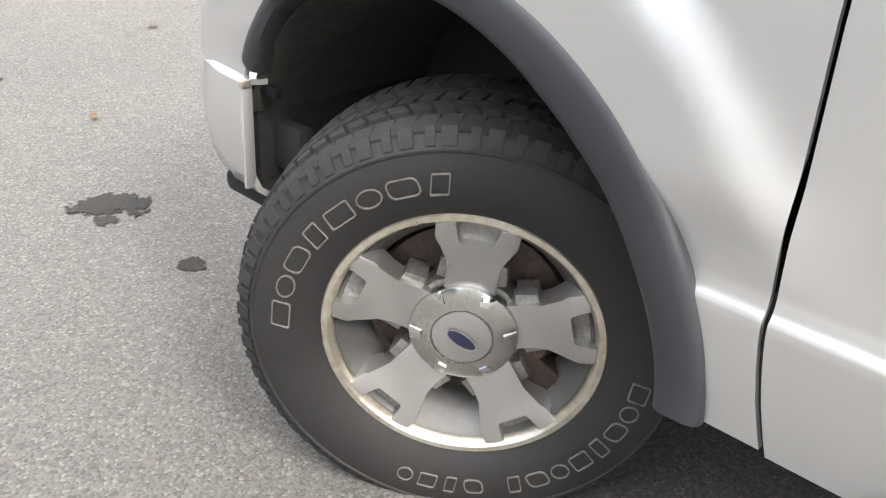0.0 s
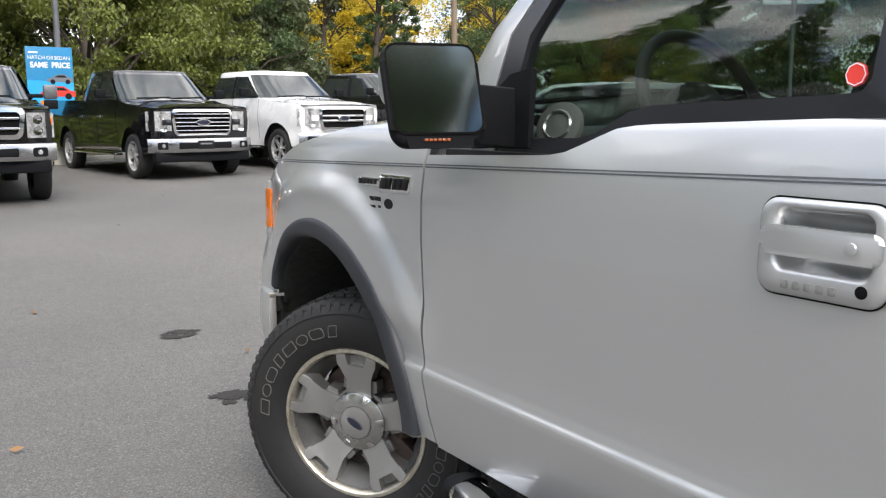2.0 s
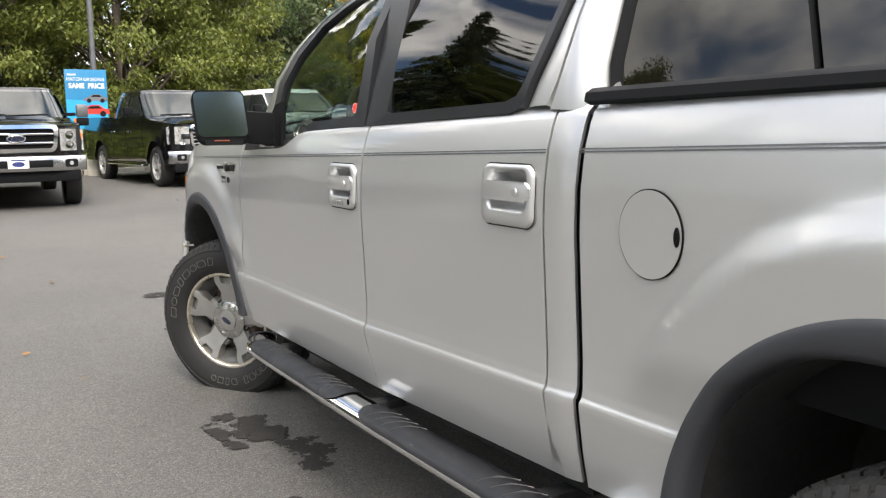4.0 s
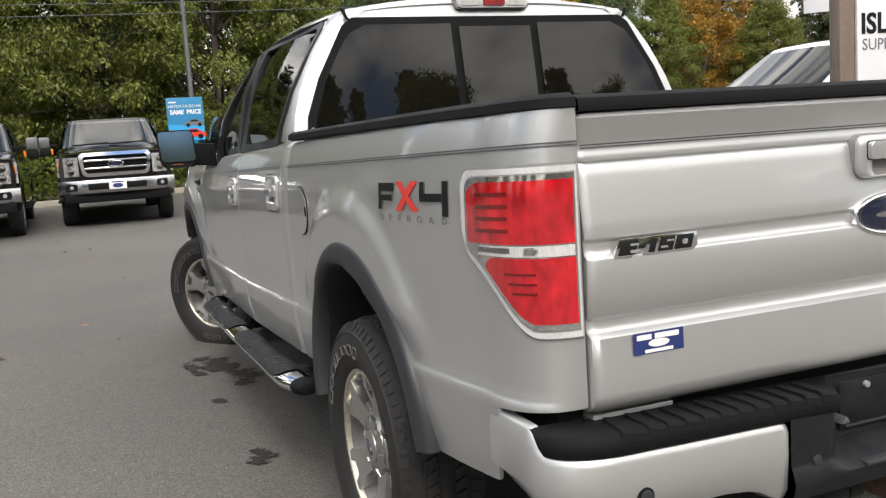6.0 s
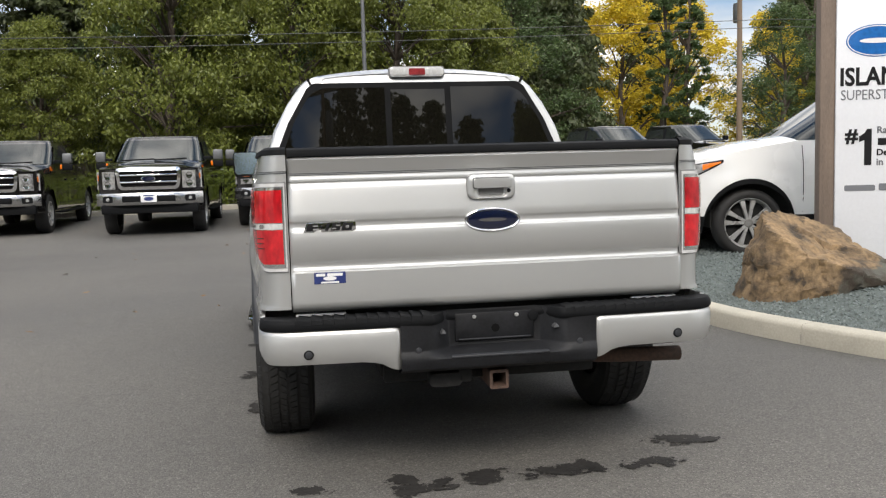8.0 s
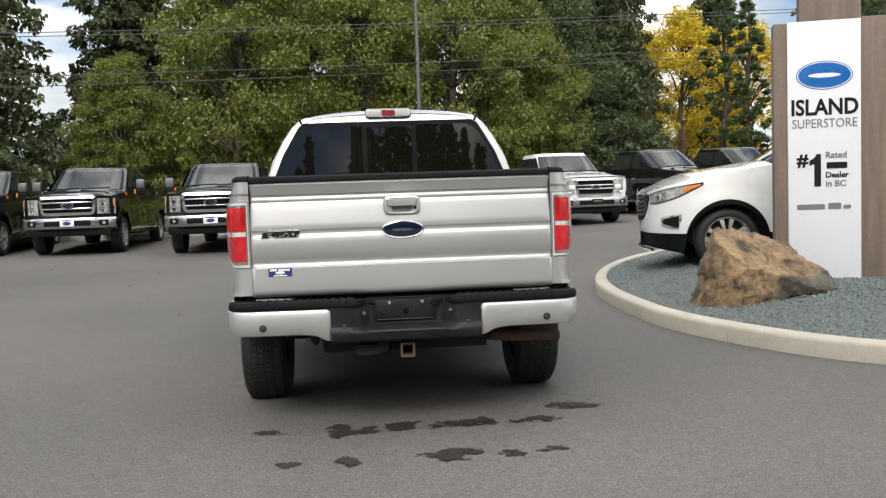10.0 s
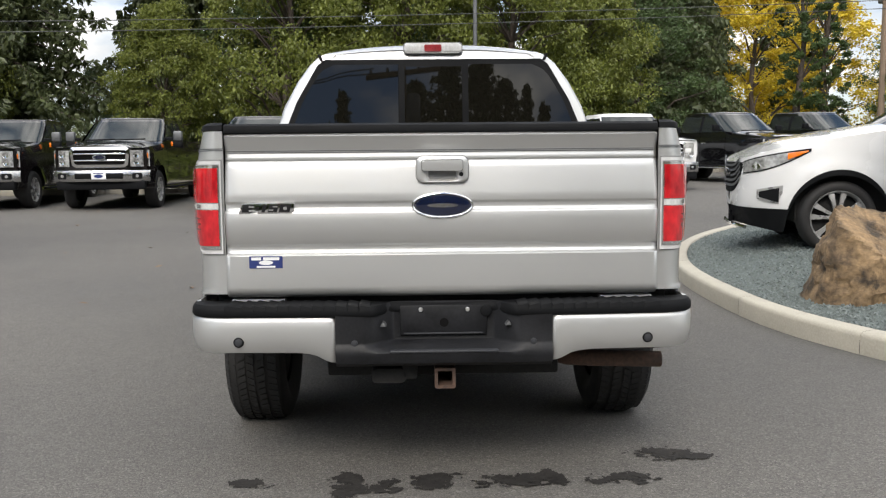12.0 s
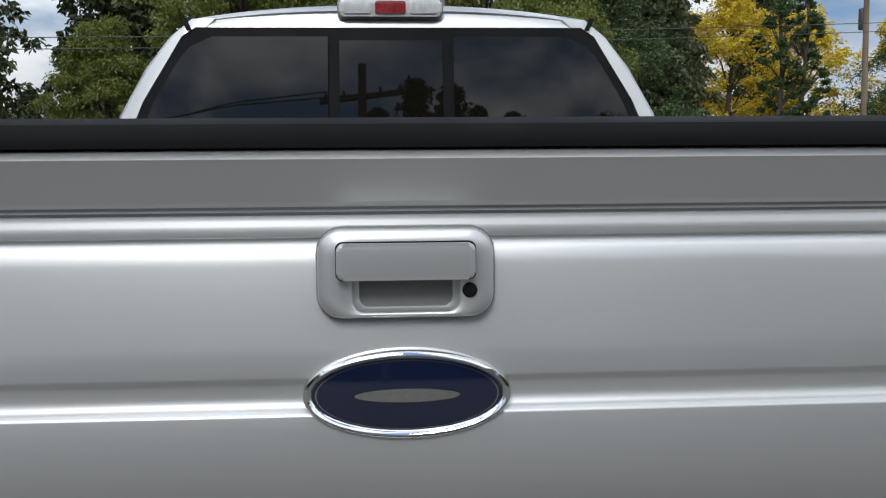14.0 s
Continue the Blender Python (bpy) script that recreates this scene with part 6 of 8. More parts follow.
for s in (1, -1):
    bm = bmesh.new()
    ys = spread(0.66, 3.04, 26)
    rows = []
    for y in ys:
        e = step(0.66, 0.70, y) * step(3.04, 3.00, y)
        inn = 0.055 * step(2.86, 3.04, y) + 0.02 * step(0.8, 0.66, y)
        rows.append([(-s * (1.022 - inn + (0.064 * (0.72 + 0.28 * e)) * math.cos(a)), y, step_z(y) + (0.034 * (0.76 + 0.24 * e)) * math.sin(a)) for a in (2 * math.pi * k / 20 for k in range(21))])
    sheet(bm, rows)
    bar = part("step_bar", bm, CHROME, pickup, "oval chrome step bar with black pads")
    for y0, y1 in ((0.80, 1.80), (1.96, 2.86)):
        bm = bmesh.new()
        rows = []
        for y in sorted(set(spread(y0, y1, 14)) | {y0 + d for d in (0.01, 0.025, 0.05)} | {y1 - d for d in (0.01, 0.025, 0.05)}):
            q = 0.35 + 0.65 * min(1, (y - y0) / 0.08, (y1 - y) / 0.08) ** 0.5
            rows.append([(-s * (1.022 - (0.055 * step(2.86, 3.04, y)) + 0.067 * math.cos(a)), y, step_z(y) + 0.0385 * math.sin(a)) for a in spread(radians(95 - 83 * q), radians(95 + 77 * q), 12)])
        sheet(bm, rows)
        pad = part("step_pad", bm, STEPPAD, bar, "black ribbed step pad")
        for k in range(8):
            y = y0 + 0.10 + (y1 - y0 - 0.36) * (k // 4) + 0.055 * (k % 4)
            bm = bmesh.new()
            tube(bm, [(-s * 1.066, y + 0.03, step_z(y) + 0.028), (-s * 1.022, y, step_z(y) + 0.039), (-s * 0.978, y - 0.03, step_z(y) + 0.029)], 0.0045, 6)
            part("pad_rib", bm, STEPPAD, pad)
    for y, sg in ((0.66, -1), (3.04, 1)):
        bm = bmesh.new()
        lathe(bm, [(0.0, 0.045), (0.6, 0.04), (0.9, 0.02), (1.0, 0.0), (1.0, -0.03)], 24)
        off = 0.055 if y > 2 else 0.02
        bm.transform(Matrix.Translation((-s * (1.022 - off), y, step_z(y))) @ Matrix.Rotation(radians(-90 * sg), 4, "X") @ Matrix.Diagonal((0.055, 0.0315, 1, 1)))
        part("end_cap", bm, BLACKPLASTIC, bar, "black end cap")
    for y in (1.0, 1.9, 2.8):
        bm = bmesh.new()
        box(bm, min(-s * 1.0, -s * 0.6), max(-s * 1.0, -s * 0.6), y - 0.03, y + 0.03, 0.40, 0.43, 0.005)
        part("step_bracket", bm, UNDER, bar)

# cabin
bm = bmesh.new()
rows = []
for x in spread(-0.84, 0.84, 13):
    rows.append([(x, y, z) for y, z in ((3.42, 1.255), (3.3, 1.28), (3.12, 1.295), (3.0, 1.285), (2.93, 1.23), (2.90, 1.05), (2.95, 0.8))])
sheet(bm, rows)
part("dashboard", bm, INTERIORDARK, pickup, "dark grey dashboard")
bm = bmesh.new()
R0, r0 = 0.195, 0.016
M = Matrix.Translation((-0.42, 2.80, 1.345)) @ Matrix.Rotation(radians(62), 4, "X")
sheet(bm, [[M @ Vector(((R0 + r0 * math.cos(b)) * math.cos(a), (R0 + r0 * math.cos(b)) * math.sin(a), r0 * math.sin(b))) for b in (2 * math.pi * j / 10 for j in range(11))] for a in (2 * math.pi * k / 40 for k in range(41))])
wheel_ring = part("steering_wheel", bm, INTERIORDARK, pickup, "dark leather steering wheel")
bm = bmesh.new()
prism(bm, rounded(0.15, 0.13, 0.04), M, 0.05, 0.015)
prism(bm, [(-0.19, -0.02), (0.19, -0.02), (0.19, 0.02), (-0.19, 0.02)], M @ pose(0, 0, -0.01), 0.02, 0.005)
prism(bm, [(-0.03, -0.19), (0.03, -0.19), (0.03, 0.0), (-0.03, 0.0)], M @ pose(0, 0, -0.01), 0.02, 0.005)
part("wheel_hub", bm, INTERIORDARK, wheel_ring)
bm = bmesh.new()
tube(bm, [M @ Vector((0, 0, -0.04)), (-0.42, 3.12, 1.18)], 0.045, 10)
part("steering_column", bm, INTERIORDARK, wheel_ring)
for x, y, mt in ((-0.42, 2.12, INTERIOR), (0.42, 2.12, INTERIOR), (-0.45, 1.18, INTERIOR), (0.45, 1.18, INTERIOR)):
    bm = bmesh.new()
    box(bm, x - 0.25, x + 0.25, y - 0.02, y + 0.45, 0.85, 1.02, 0.05)
    seat = part("seat", bm, mt, pickup, "grey cloth seat")
    bm = bmesh.new()
    box(bm, x - 0.24, x + 0.24, y - 0.12, y + 0.03, 0.95, 1.50, 0.05)
    part("backrest", bm, mt, seat)
    bm = bmesh.new()
    box(bm, x - 0.13, x + 0.13, y - 0.13, y - 0.01, 1.53, 1.70, 0.035)
    part("headrest", bm, mt, seat)
for s in (1, -1):
    bm = bmesh.new()
    sheet(bm, [[(-s * 0.84, y, z + rake(y)) for y in (1.0, 2.9)] for z in (0.9, 1.27)])
    part("door_trim", bm, INTERIOR, FRONT_DOORS[0 if s > 0 else 1])
bm = bmesh.new()
lathe(bm, [(0.0, 0.0), (0.045, 0.004), (0.058, 0.0), (0.062, -0.01)], 28, Matrix.Translation((-0.78, 2.92, 1.30)) @ pose(0, 0, 0, 0, -70, 20))
av = part("air_vent", bm, INTERIOR, pickup, "round grey air vent")
bm = bmesh.new()
lathe(bm, [(0.030, 0.006), (0.034, 0.010), (0.038, 0.006)], 28, Matrix.Translation((-0.78, 2.92, 1.30)) @ pose(0, 0, 0, 0, -70, 20))
part("vent_ring", bm, HUB, av)
bm = bmesh.new()
lathe(bm, [(0.0, 0.001), (0.018, 0.001), (0.018, -0.003)], 8, Matrix.Translation(green(2.072, 1.388, 1, -0.006)) @ pose(0, 0, 0, 0, -84, 0))
bm2 = part("window_sticker", bm, REDPRINT, FRONT_DOORS[0], "red octagonal sticker on the glass", smooth=False)
bm = bmesh.new()
lathe(bm, [(0.0168, 0.0015), (0.0152, 0.0015)], 8, Matrix.Translation(green(2.072, 1.388, 1, -0.005)) @ pose(0, 0, 0, 0, -84, 0))
part("sticker_ring", bm, WHITE, bm2, smooth=False)
bm = bmesh.new()
sheet(bm, [[(x, y, 1.845) for x in (-0.70, 0.70)] for y in (1.05, 2.55)])
part("headliner", bm, INTERIOR, pickup)
bm = bmesh.new()
sheet(bm, [[(x, 0.92, z) for x in (-0.8, 0.8)] for z in (0.9, 1.36)])
part("cab_rear_trim", bm, INTERIORDARK, pickup)
# wiper, washer, aerial
for x0, x1 in ((-0.70, 0.05), (0.0, 0.65)):
    bm = bmesh.new()
    tube(bm, [(x0, 3.36, 1.345), (x1, 3.40, 1.40)], 0.008, 6)
    part("wiper", bm, BLACKPLASTIC, pickup)


# ---------------------------------------------------------------- parked pickups, built with the front at y = 0 looking along -y
def parked_pickup(spec):
    """A crew-cab pickup from a handful of sizes; returns the thing at the origin."""
    paint, W, L = spec["paint"], spec["half"], spec["long"]
    hood0, hood1, belt, roof = spec["hood"], spec["cowl"], spec["belt"], spec["roof"]
    ax0, ax1, R = spec["axle"], spec["axle"] + spec["base"], spec["tyre"]
    t = thing("pickup_truck", None, spec["label"], "pickup truck", group="parked pickups")

    def w_at(y, z):
        w = W * lerp(z, [(0.35, 0.93), (0.55, 0.975), (0.75, 0.965), (1.0, 1.0), (1.2, 0.985), (1.45, 0.94)])
        w -= 0.10 * max(0, (0.5 - y) / 0.5) ** 2.0
        for a in (ax0, ax1):
            w += 0.02 * (1 - step(0.52, 0.64, math.hypot(y - a, z - R)))
        return w

    def low(y):
        z = 0.46
        for a in (ax0, ax1):
            if abs(y - a) < 0.50:
                z = max(z, R + 0.02 + math.sqrt(max(0, 0.25 - (y - a) ** 2)) * 1.0)
        return z

    def top(y):
        return lerp(y, [(0.0, hood0), (0.25, hood0 + 0.03), (1.25, hood1), (1.5, belt), (3.9, belt), (4.0, belt + 0.03), (L, belt + 0.05)])

    cols = sorted({y for y in spread(0.14, L - 0.03, 46)} | {a + 0.4999 * math.cos(math.pi * k / 18) for a in (ax0, ax1) for k in range(19)})
    rows = [0.46, 0.55, 0.65, 0.75, 0.85, 0.95, 1.05, 1.12, 1.2, 1.28, 1.34, 1.4, 1.46, 1.52]
    bm = panel(cols, rows, low, top, lambda y, z: Vector((-w_at(y, z), y, z)), both=True)
    # hood, deck and tail
    hood = []
    for y in spread(0.06, 1.42, 12):
        w = w_at(y, top(y)) - 0.004
        hood.append([(w * k / 8, y, top(y) + (0.03 + 0.03 * step(0.75, 0.6, abs(k / 8))) * (1 - abs(k / 8) ** 2.5) * step(-0.1, 0.25, y)) for k in range(-8, 9)])
    sheet(bm, hood)
    sheet(bm, [[(x * w_at(L - 0.05, z), L - 0.03, z) for x in spread(-1, 1, 5)] for z in (0.6, 1.0, top(L))])
    # front skin round the grille
    front = []
    for z in (0.62, 0.75, 0.9, 1.05, hood0 - 0.03, hood0):
        front.append([(x, 0.06 + 0.10 * (abs(x) / W) ** 3, z) for x in spread(-w_at(0.14, z), w_at(0.14, z), 13)])
    sheet(bm, front)
    body = part("body", bm, paint, t)
    bm = bmesh.new()
    box(bm, -W + 0.12, W - 0.12, 0.3, L - 0.1, 0.45, belt - 0.14)
    part("inner_body", bm, UNDER, t)
    # cabin shell: a smooth loft from the belt to the roof, glass set on it
    y0, y1, y2, y3 = 1.30, spec["shield"] - 0.1, 3.66, 3.90
    ww, wr, zb, zr = W - 0.045, W - 0.21, belt - 0.03, roof - 0.06
    P = 6.0

    def plan(f):
        g = min(f, 1)
        yf, yr, w = y0 + (y1 - y0) * (g + 0.10 * g * (1 - g)), y3 + (y2 - y3) * g, ww + (wr - ww) * (0.72 * g + 0.28 * g * g)
        return (yf + yr) / 2, (yr - yf) / 2, w

    def side(s, y, f, off=0.0):
        c, h, w = plan(f)
        return Vector((s * (w * max(0, 1 - abs((y - c) / h) ** P) ** (1 / P) + off), y, zb + (zr - zb) * f))

    def ring(f, k=1.0, dz=0.0):
        c, h, w = plan(f)
        out = []
        for j in range(57):
            a = 2 * math.pi * j / 56
            ca, sa = math.cos(a), math.sin(a)
            q = 2 / (P if sa > 0 else 4.2)
            out.append((k * w * math.copysign(abs(ca) ** q, ca), c + (h - (1 - k) * w) * math.copysign(abs(sa) ** q, sa), zb + (zr - zb) * f + dz))
        return out

    bm = bmesh.new()
    sheet(bm, [ring(f) for f in spread(0, 1, 9)])
    cab = part("cab", bm, paint, t)
    bm = bmesh.new()
    sheet(bm, [ring(1, k, dz) for k, dz in ((1.0, 0.0), (0.99, 0.018), (0.965, 0.032), (0.92, 0.043), (0.80, 0.053), (0.55, 0.06), (0.25, 0.062), (0.02, 0.062))])
    part("roof", bm, paint, cab)

    # windows
    for s in (-1, 1):
        for ya, yb_ in ((lambda f: plan(f)[0] - plan(f)[1] + 0.30 - 0.06 * f, lambda f: 2.64), (lambda f: 2.74, lambda f: 3.66 - 0.14 * f)):
            bm = bmesh.new()
            sheet(bm, [[side(s, ya(f) + (yb_(f) - ya(f)) * u, f, 0.007) for u in spread(0, 1, 12)] for f in spread(0.07, 0.86, 6)])
            part("side_window", bm, CARGLASS, cab)
        bm = bmesh.new()
        sheet(bm, [[side(s, y, f, 0.008) for y in (2.64, 2.69, 2.74)] for f in spread(0.05, 0.88, 5)])
        part("pillar_trim", bm, BLACKPLASTIC, cab)
        for y in (1.62, 2.68, 3.70):
            bm = bmesh.new()
            sheet(bm, [[Vector((s * (w_at(y + d, z) + 0.002), y + d, z)) for d in (0, 0.012)] for z in spread(0.5, belt - 0.02, 9)])
            part("door_seam", bm, SEAM, body)
        for y in (2.50, 3.52):
            bm = bmesh.new()
            box(bm, -0.012, 0.012, -0.10, 0.10, -0.02, 0.02, 0.008, m=Matrix.Translation((s * (w_at(y, 1.1) + 0.012), y, 1.12)))
            part("door_handle", bm, spec["handle"], body)
        # mirror
        bm = bmesh.new()
        mz, mw, mh = belt + 0.12, spec["mirror"][0], spec["mirror"][1]
        box(bm, -mw, mw, -0.06, 0.06, -mh, mh, 0.03, m=Matrix.Translation((s * (W + 0.09 + mw), 1.80, mz)))
        mir = part("mirror", bm, BLACKPLASTIC if not spec["tow"] else GREYSTEEL, t)
        bm = bmesh.new()
        box(bm, -0.14, 0.06, -0.03, 0.03, -0.03, 0.03, 0.01, m=Matrix.Translation((s * (W + 0.02), 1.80, mz - 0.06)))
        part("mirror_arm", bm, BLACKPLASTIC, mir)
        if spec["tow"]:
            bm = bmesh.new()
            box(bm, -mw, mw, -0.05, 0.05, -0.07, 0.07, 0.02, m=Matrix.Translation((s * (W + 0.09 + mw), 1.80, mz - 0.19)))
            part("lower_mirror", bm, BLACKPLASTIC, mir)
            bm = bmesh.new()
            box(bm, -0.02, 0.02, -0.062, -0.05, -0.05, 0.05, 0.004, m=Matrix.Translation((s * (W + 0.06), 1.80, mz - 0.18)))
            part("mirror_lamp", bm, AMBER, mir)
        # running board
        bm = bmesh.new()
        box(bm, -0.08, 0.08, ax0 + 0.65, ax1 - 0.6, -0.02, 0.02, 0.015, m=Matrix.Translation((s * (W - 0.02), 0, 0.42)))
        part("running_board", bm, spec["board"], t)
    for end, nm in ((-1, "windshield"), (1, "rear_window")):
        bm = bmesh.new()
        rows_ = []
        for f in spread(0.06, 0.92, 8):
            c, h, w = plan(f)
            q = 2 / (P if end > 0 else 4.2)
            amax = math.acos(0.935 ** (1 / q))
            angles = spread(amax, math.pi - amax, 19)
            rows_.append([(w * math.copysign(abs(math.cos(a)) ** q, math.cos(a)), c + end * (h * math.sin(a) ** q + 0.010), zb + (zr - zb) * f + 0.004) for a in angles])
        sheet(bm, rows_)
        part(nm, bm, SHIELD if end < 0 else CARGLASS, cab)
    for x in (-0.35, 0.30):
        bm = bmesh.new()
        tube(bm, [(x - 0.35, y0 - 0.01, belt + 0.03), (x + 0.30, y0 + 0.02, belt + 0.05)], 0.017, 6)
        part("wiper", bm, BLACKPLASTIC, cab)
    # grille
    gw, g0, g1 = spec["grille"]
    bm = bmesh.new()
    rim = spec["rim"]
    outer, inner = [[(x * (1 + 0.10 * y / (g1 - g0)), y) for x, y in o] for o in (rounded(2 * gw, g1 - g0, 0.09, 3), rounded(2 * gw - 2 * rim, g1 - g0 - 2 * rim, 0.06, 3))]
    m = Matrix.Translation((0, 0.035, (g0 + g1) / 2)) @ BACKWARD
    O, I = [[bm.verts.new(m @ Vector((x, y, d))) for x, y in o] for o, d in ((outer, 0.0), (inner, 0.02))]
    B = [bm.verts.new(m @ Vector((x, y, -0.08))) for x, y in outer]
    J = [bm.verts.new(m @ Vector((x, y, -0.03))) for x, y in inner]
    for k in range(len(O)):
        j = (k + 1) % len(O)
        for f in ((O[k], O[j], I[j], I[k]), (O[j], O[k], B[k], B[j]), (I[k], I[j], J[j], J[k])):
            bm.faces.new(f)
    gr = part("grille", bm, CHROME, t, "chrome grille")
    bm = bmesh.new()
    prism(bm, inner, m @ pose(0, 0, -0.02), 0.02)
    part("grille_backing", bm, SEAM, gr)
    for z, h in spec["bars"]:
        bm = bmesh.new()
        box(bm, -gw + rim, gw - rim, -0.004, 0.03, -h / 2, h / 2, 0.3 * h, m=Matrix.Translation((0, 0.02, g0 + (g1 - g0) * z)))
        part("grille_bar", bm, CHROME, gr)
    mid = g0 + (g1 - g0) * spec["oval"]
    part("oval_badge", prism_bm(ellipse(0.14, 0.058), (0, -0.012, mid), 0.02, 0.005), CHROME, gr)
    part("badge_field", prism_bm(ellipse(0.123, 0.044), (0, -0.015, mid), 0.01, 0.001), spec["ovalmat"], gr)
    # headlights
    hx0, hx1, h0, h1 = spec["lights"]
    for s in (-1, 1):
        bm = bmesh.new()
        rows_ = [[Vector((s * x, 0.05 + 0.16 * step(hx0 + 0.08, hx1 + 0.03, x) - 0.014, z)) for z in spread(h0, h1, 5)] for x in spread(hx0, hx1, 8)]
        sheet(bm, rows_)
        thicken(bm, 0.02)
        hl = part("headlight", bm, HEADLENS, t, "clear headlight")
        if not spec["tow"]:
            # the body-coloured notch that makes the lamp a bracket
            bm = bmesh.new()
            box(bm, -0.085, 0.085, -0.020, 0.03, -0.055, 0.055, 0.012, m=Matrix.Translation((s * (hx0 + 0.07), 0.05, (h0 + h1) / 2 - 0.02)))
            part("lamp_notch", bm, paint, hl)
        for q in (0.27, 0.72) if spec["tow"] else (0.12,):
            bm = bmesh.new()
            lathe(bm, [(0.0, 0.0), (0.05, 0.006), (0.062, 0.02)], 20, Matrix.Translation((s * (hx0 + (hx1 - hx0) * 0.38), 0.036, h0 + (h1 - h0) * q)) @ BACKWARD)
            part("lamp_bowl", bm, CHROME, hl)
        bm = bmesh.new()
        box(bm, -0.014, 0.014, -0.008, 0.02, -(h1 - h0) * 0.16, (h1 - h0) * 0.16, 0.006, m=Matrix.Translation((s * (hx1 - 0.035), 0.160, (h0 + 2 * h1) / 3)))
        part("turn_lens", bm, AMBER if spec["tow"] else HEADLENS, hl)
    # bumper
    b0, b1 = spec["bumper"]
    bm = bmesh.new()
    pr = ((0.05, b1), (0.0, b1 - 0.01), (-0.02, b1 - 0.05), (-0.02, b0 + 0.05), (0.0, b0 + 0.01), (0.06, b0))
    sheet(bm, [[(x, -0.06 + y + 0.22 * (abs(x) / W) ** 4, z) for y, z in pr] for x in spread(-W + 0.01, W - 0.01, 25)])
    bp = part("front_bumper", bm, BUMPERCHROME, t, "chrome front bumper")
    bm = bmesh.new()
    box(bm, -0.50, 0.50, -0.088, -0.04, (b0 + b1) / 2 - 0.06, (b0 + b1) / 2 + 0.06, 0.02)
    part("bumper_opening", bm, BLACKPLASTIC, bp)
    for s in (-1, 1):
        bm = bmesh.new()
        prism(bm, rounded(0.20, 0.125, 0.03), Matrix.Translation((s * (W - 0.24), -0.012, (b0 + b1) / 2)) @ pose(0, 0, 0, 0, 0, s * 14) @ BACKWARD, 0.03)
        fl = part("fog_lamp", bm, BLACKPLASTIC, bp)
        bm = bmesh.new()
        prism(bm, ellipse(0.034, 0.034, 20), Matrix.Translation((s * (W - 0.24), -0.018, (b0 + b1) / 2)) @ pose(0, 0, 0, 0, 0, s * 14) @ BACKWARD, 0.01, 0.003)
        part("fog_lens", bm, HEADLENS, fl)
    bm = bmesh.new()
    box(bm, -W + 0.10, W - 0.10, 0.02, 0.2, b0 - 0.16, b0 + 0.02, 0.03)
    part("air_dam", bm, BLACKPLASTIC, t)
    pl = part("number_plate", prism_bm(rounded(0.30, 0.15, 0.01, 3), (0, -0.094, (b0 + b1) / 2 + 0.01), 0.006, 0.001), spec["plate"], t, "plain dealer plate")
    if spec["tow"]:
        part("plate_oval", prism_bm(ellipse(0.09, 0.04, 24), (0, -0.0955, (b0 + b1) / 2), 0.002, 0), STICKERBLUE, pl)
        part("plate_bar", prism_bm(rounded(0.2, 0.022, 0.004, 2), (0, -0.0955, (b0 + b1) / 2 + 0.062), 0.002, 0), STICKERBLUE, pl)
    else:
        part("plate_bar", prism_bm(rounded(0.22, 0.03, 0.004, 2), (0, -0.0955, (b0 + b1) / 2 + 0.03), 0.002, 0), GREYPRINT, pl)
    # wheels
    for s in (-1, 1):
        for a in (ax0, ax1):
            m = pose(s * (W - 0.16), a, R, 0, 0, 0 if s < 0 else 180)
            F = m @ pose(0, 0, 0, 90, 0, -90)
            bm = bmesh.new()
            lathe(bm, [(0.262, -0.1), (0.262, 0.115), (0.285, 0.128), (0.34, 0.135), (R - 0.025, 0.125), (R - 0.005, 0.10), (R, 0.06), (R, -0.06), (R - 0.02, -0.12), (0.262, -0.1)], 40, F)
            wl_ = part("wheel", bm, RUBBER, t, "black tyre on a bright rim")
            bm = bmesh.new()
            lathe(bm, [(0.240, 0.02), (0.252, 0.11), (0.268, 0.122), (0.273, 0.118)], 40, F)
            lathe(bm, [(0.0, 0.098), (0.05, 0.095), (0.065, 0.07)], 20, F)
            for k in range(6):
                prism(bm, [(0.04, -0.026), (0.15, -0.022), (0.250, -0.040), (0.250, 0.040), (0.15, 0.022), (0.04, 0.026)], F @ pose(0, 0, 0, 0, 0, 60 * k + 12) @ pose(0, 0, 0.09), 0.04)
            part("rim", bm, RIMBRIGHT, wl_)
            bm = bmesh.new()
            lathe(bm, [(0.0, 0.02), (0.24, 0.02)], 24, F)
            part("brake", bm, UNDER, wl_)
    return t


SHIELD = surf("parked_windshield", (0.016, 0.022, 0.022), rough=0.06, var=0.3, bump=0, rvar=0.0, spec=0.5)
CARGLASS = surf("parked_glass", (0.018, 0.022, 0.022), rough=0.03, var=0.1, bump=0, rvar=0.0, spec=0.8)


def place(th, x, y, turn, back):
    """Sets a parked vehicle with its front axle at x, y; turn: degrees from facing -y."""
    m = Matrix.Translation((x, y, ground_z(x, y) - 0.005)) @ Matrix.Rotation(radians(turn), 4, "Z") @ Matrix.Translation((0, -back, 0))
    return m


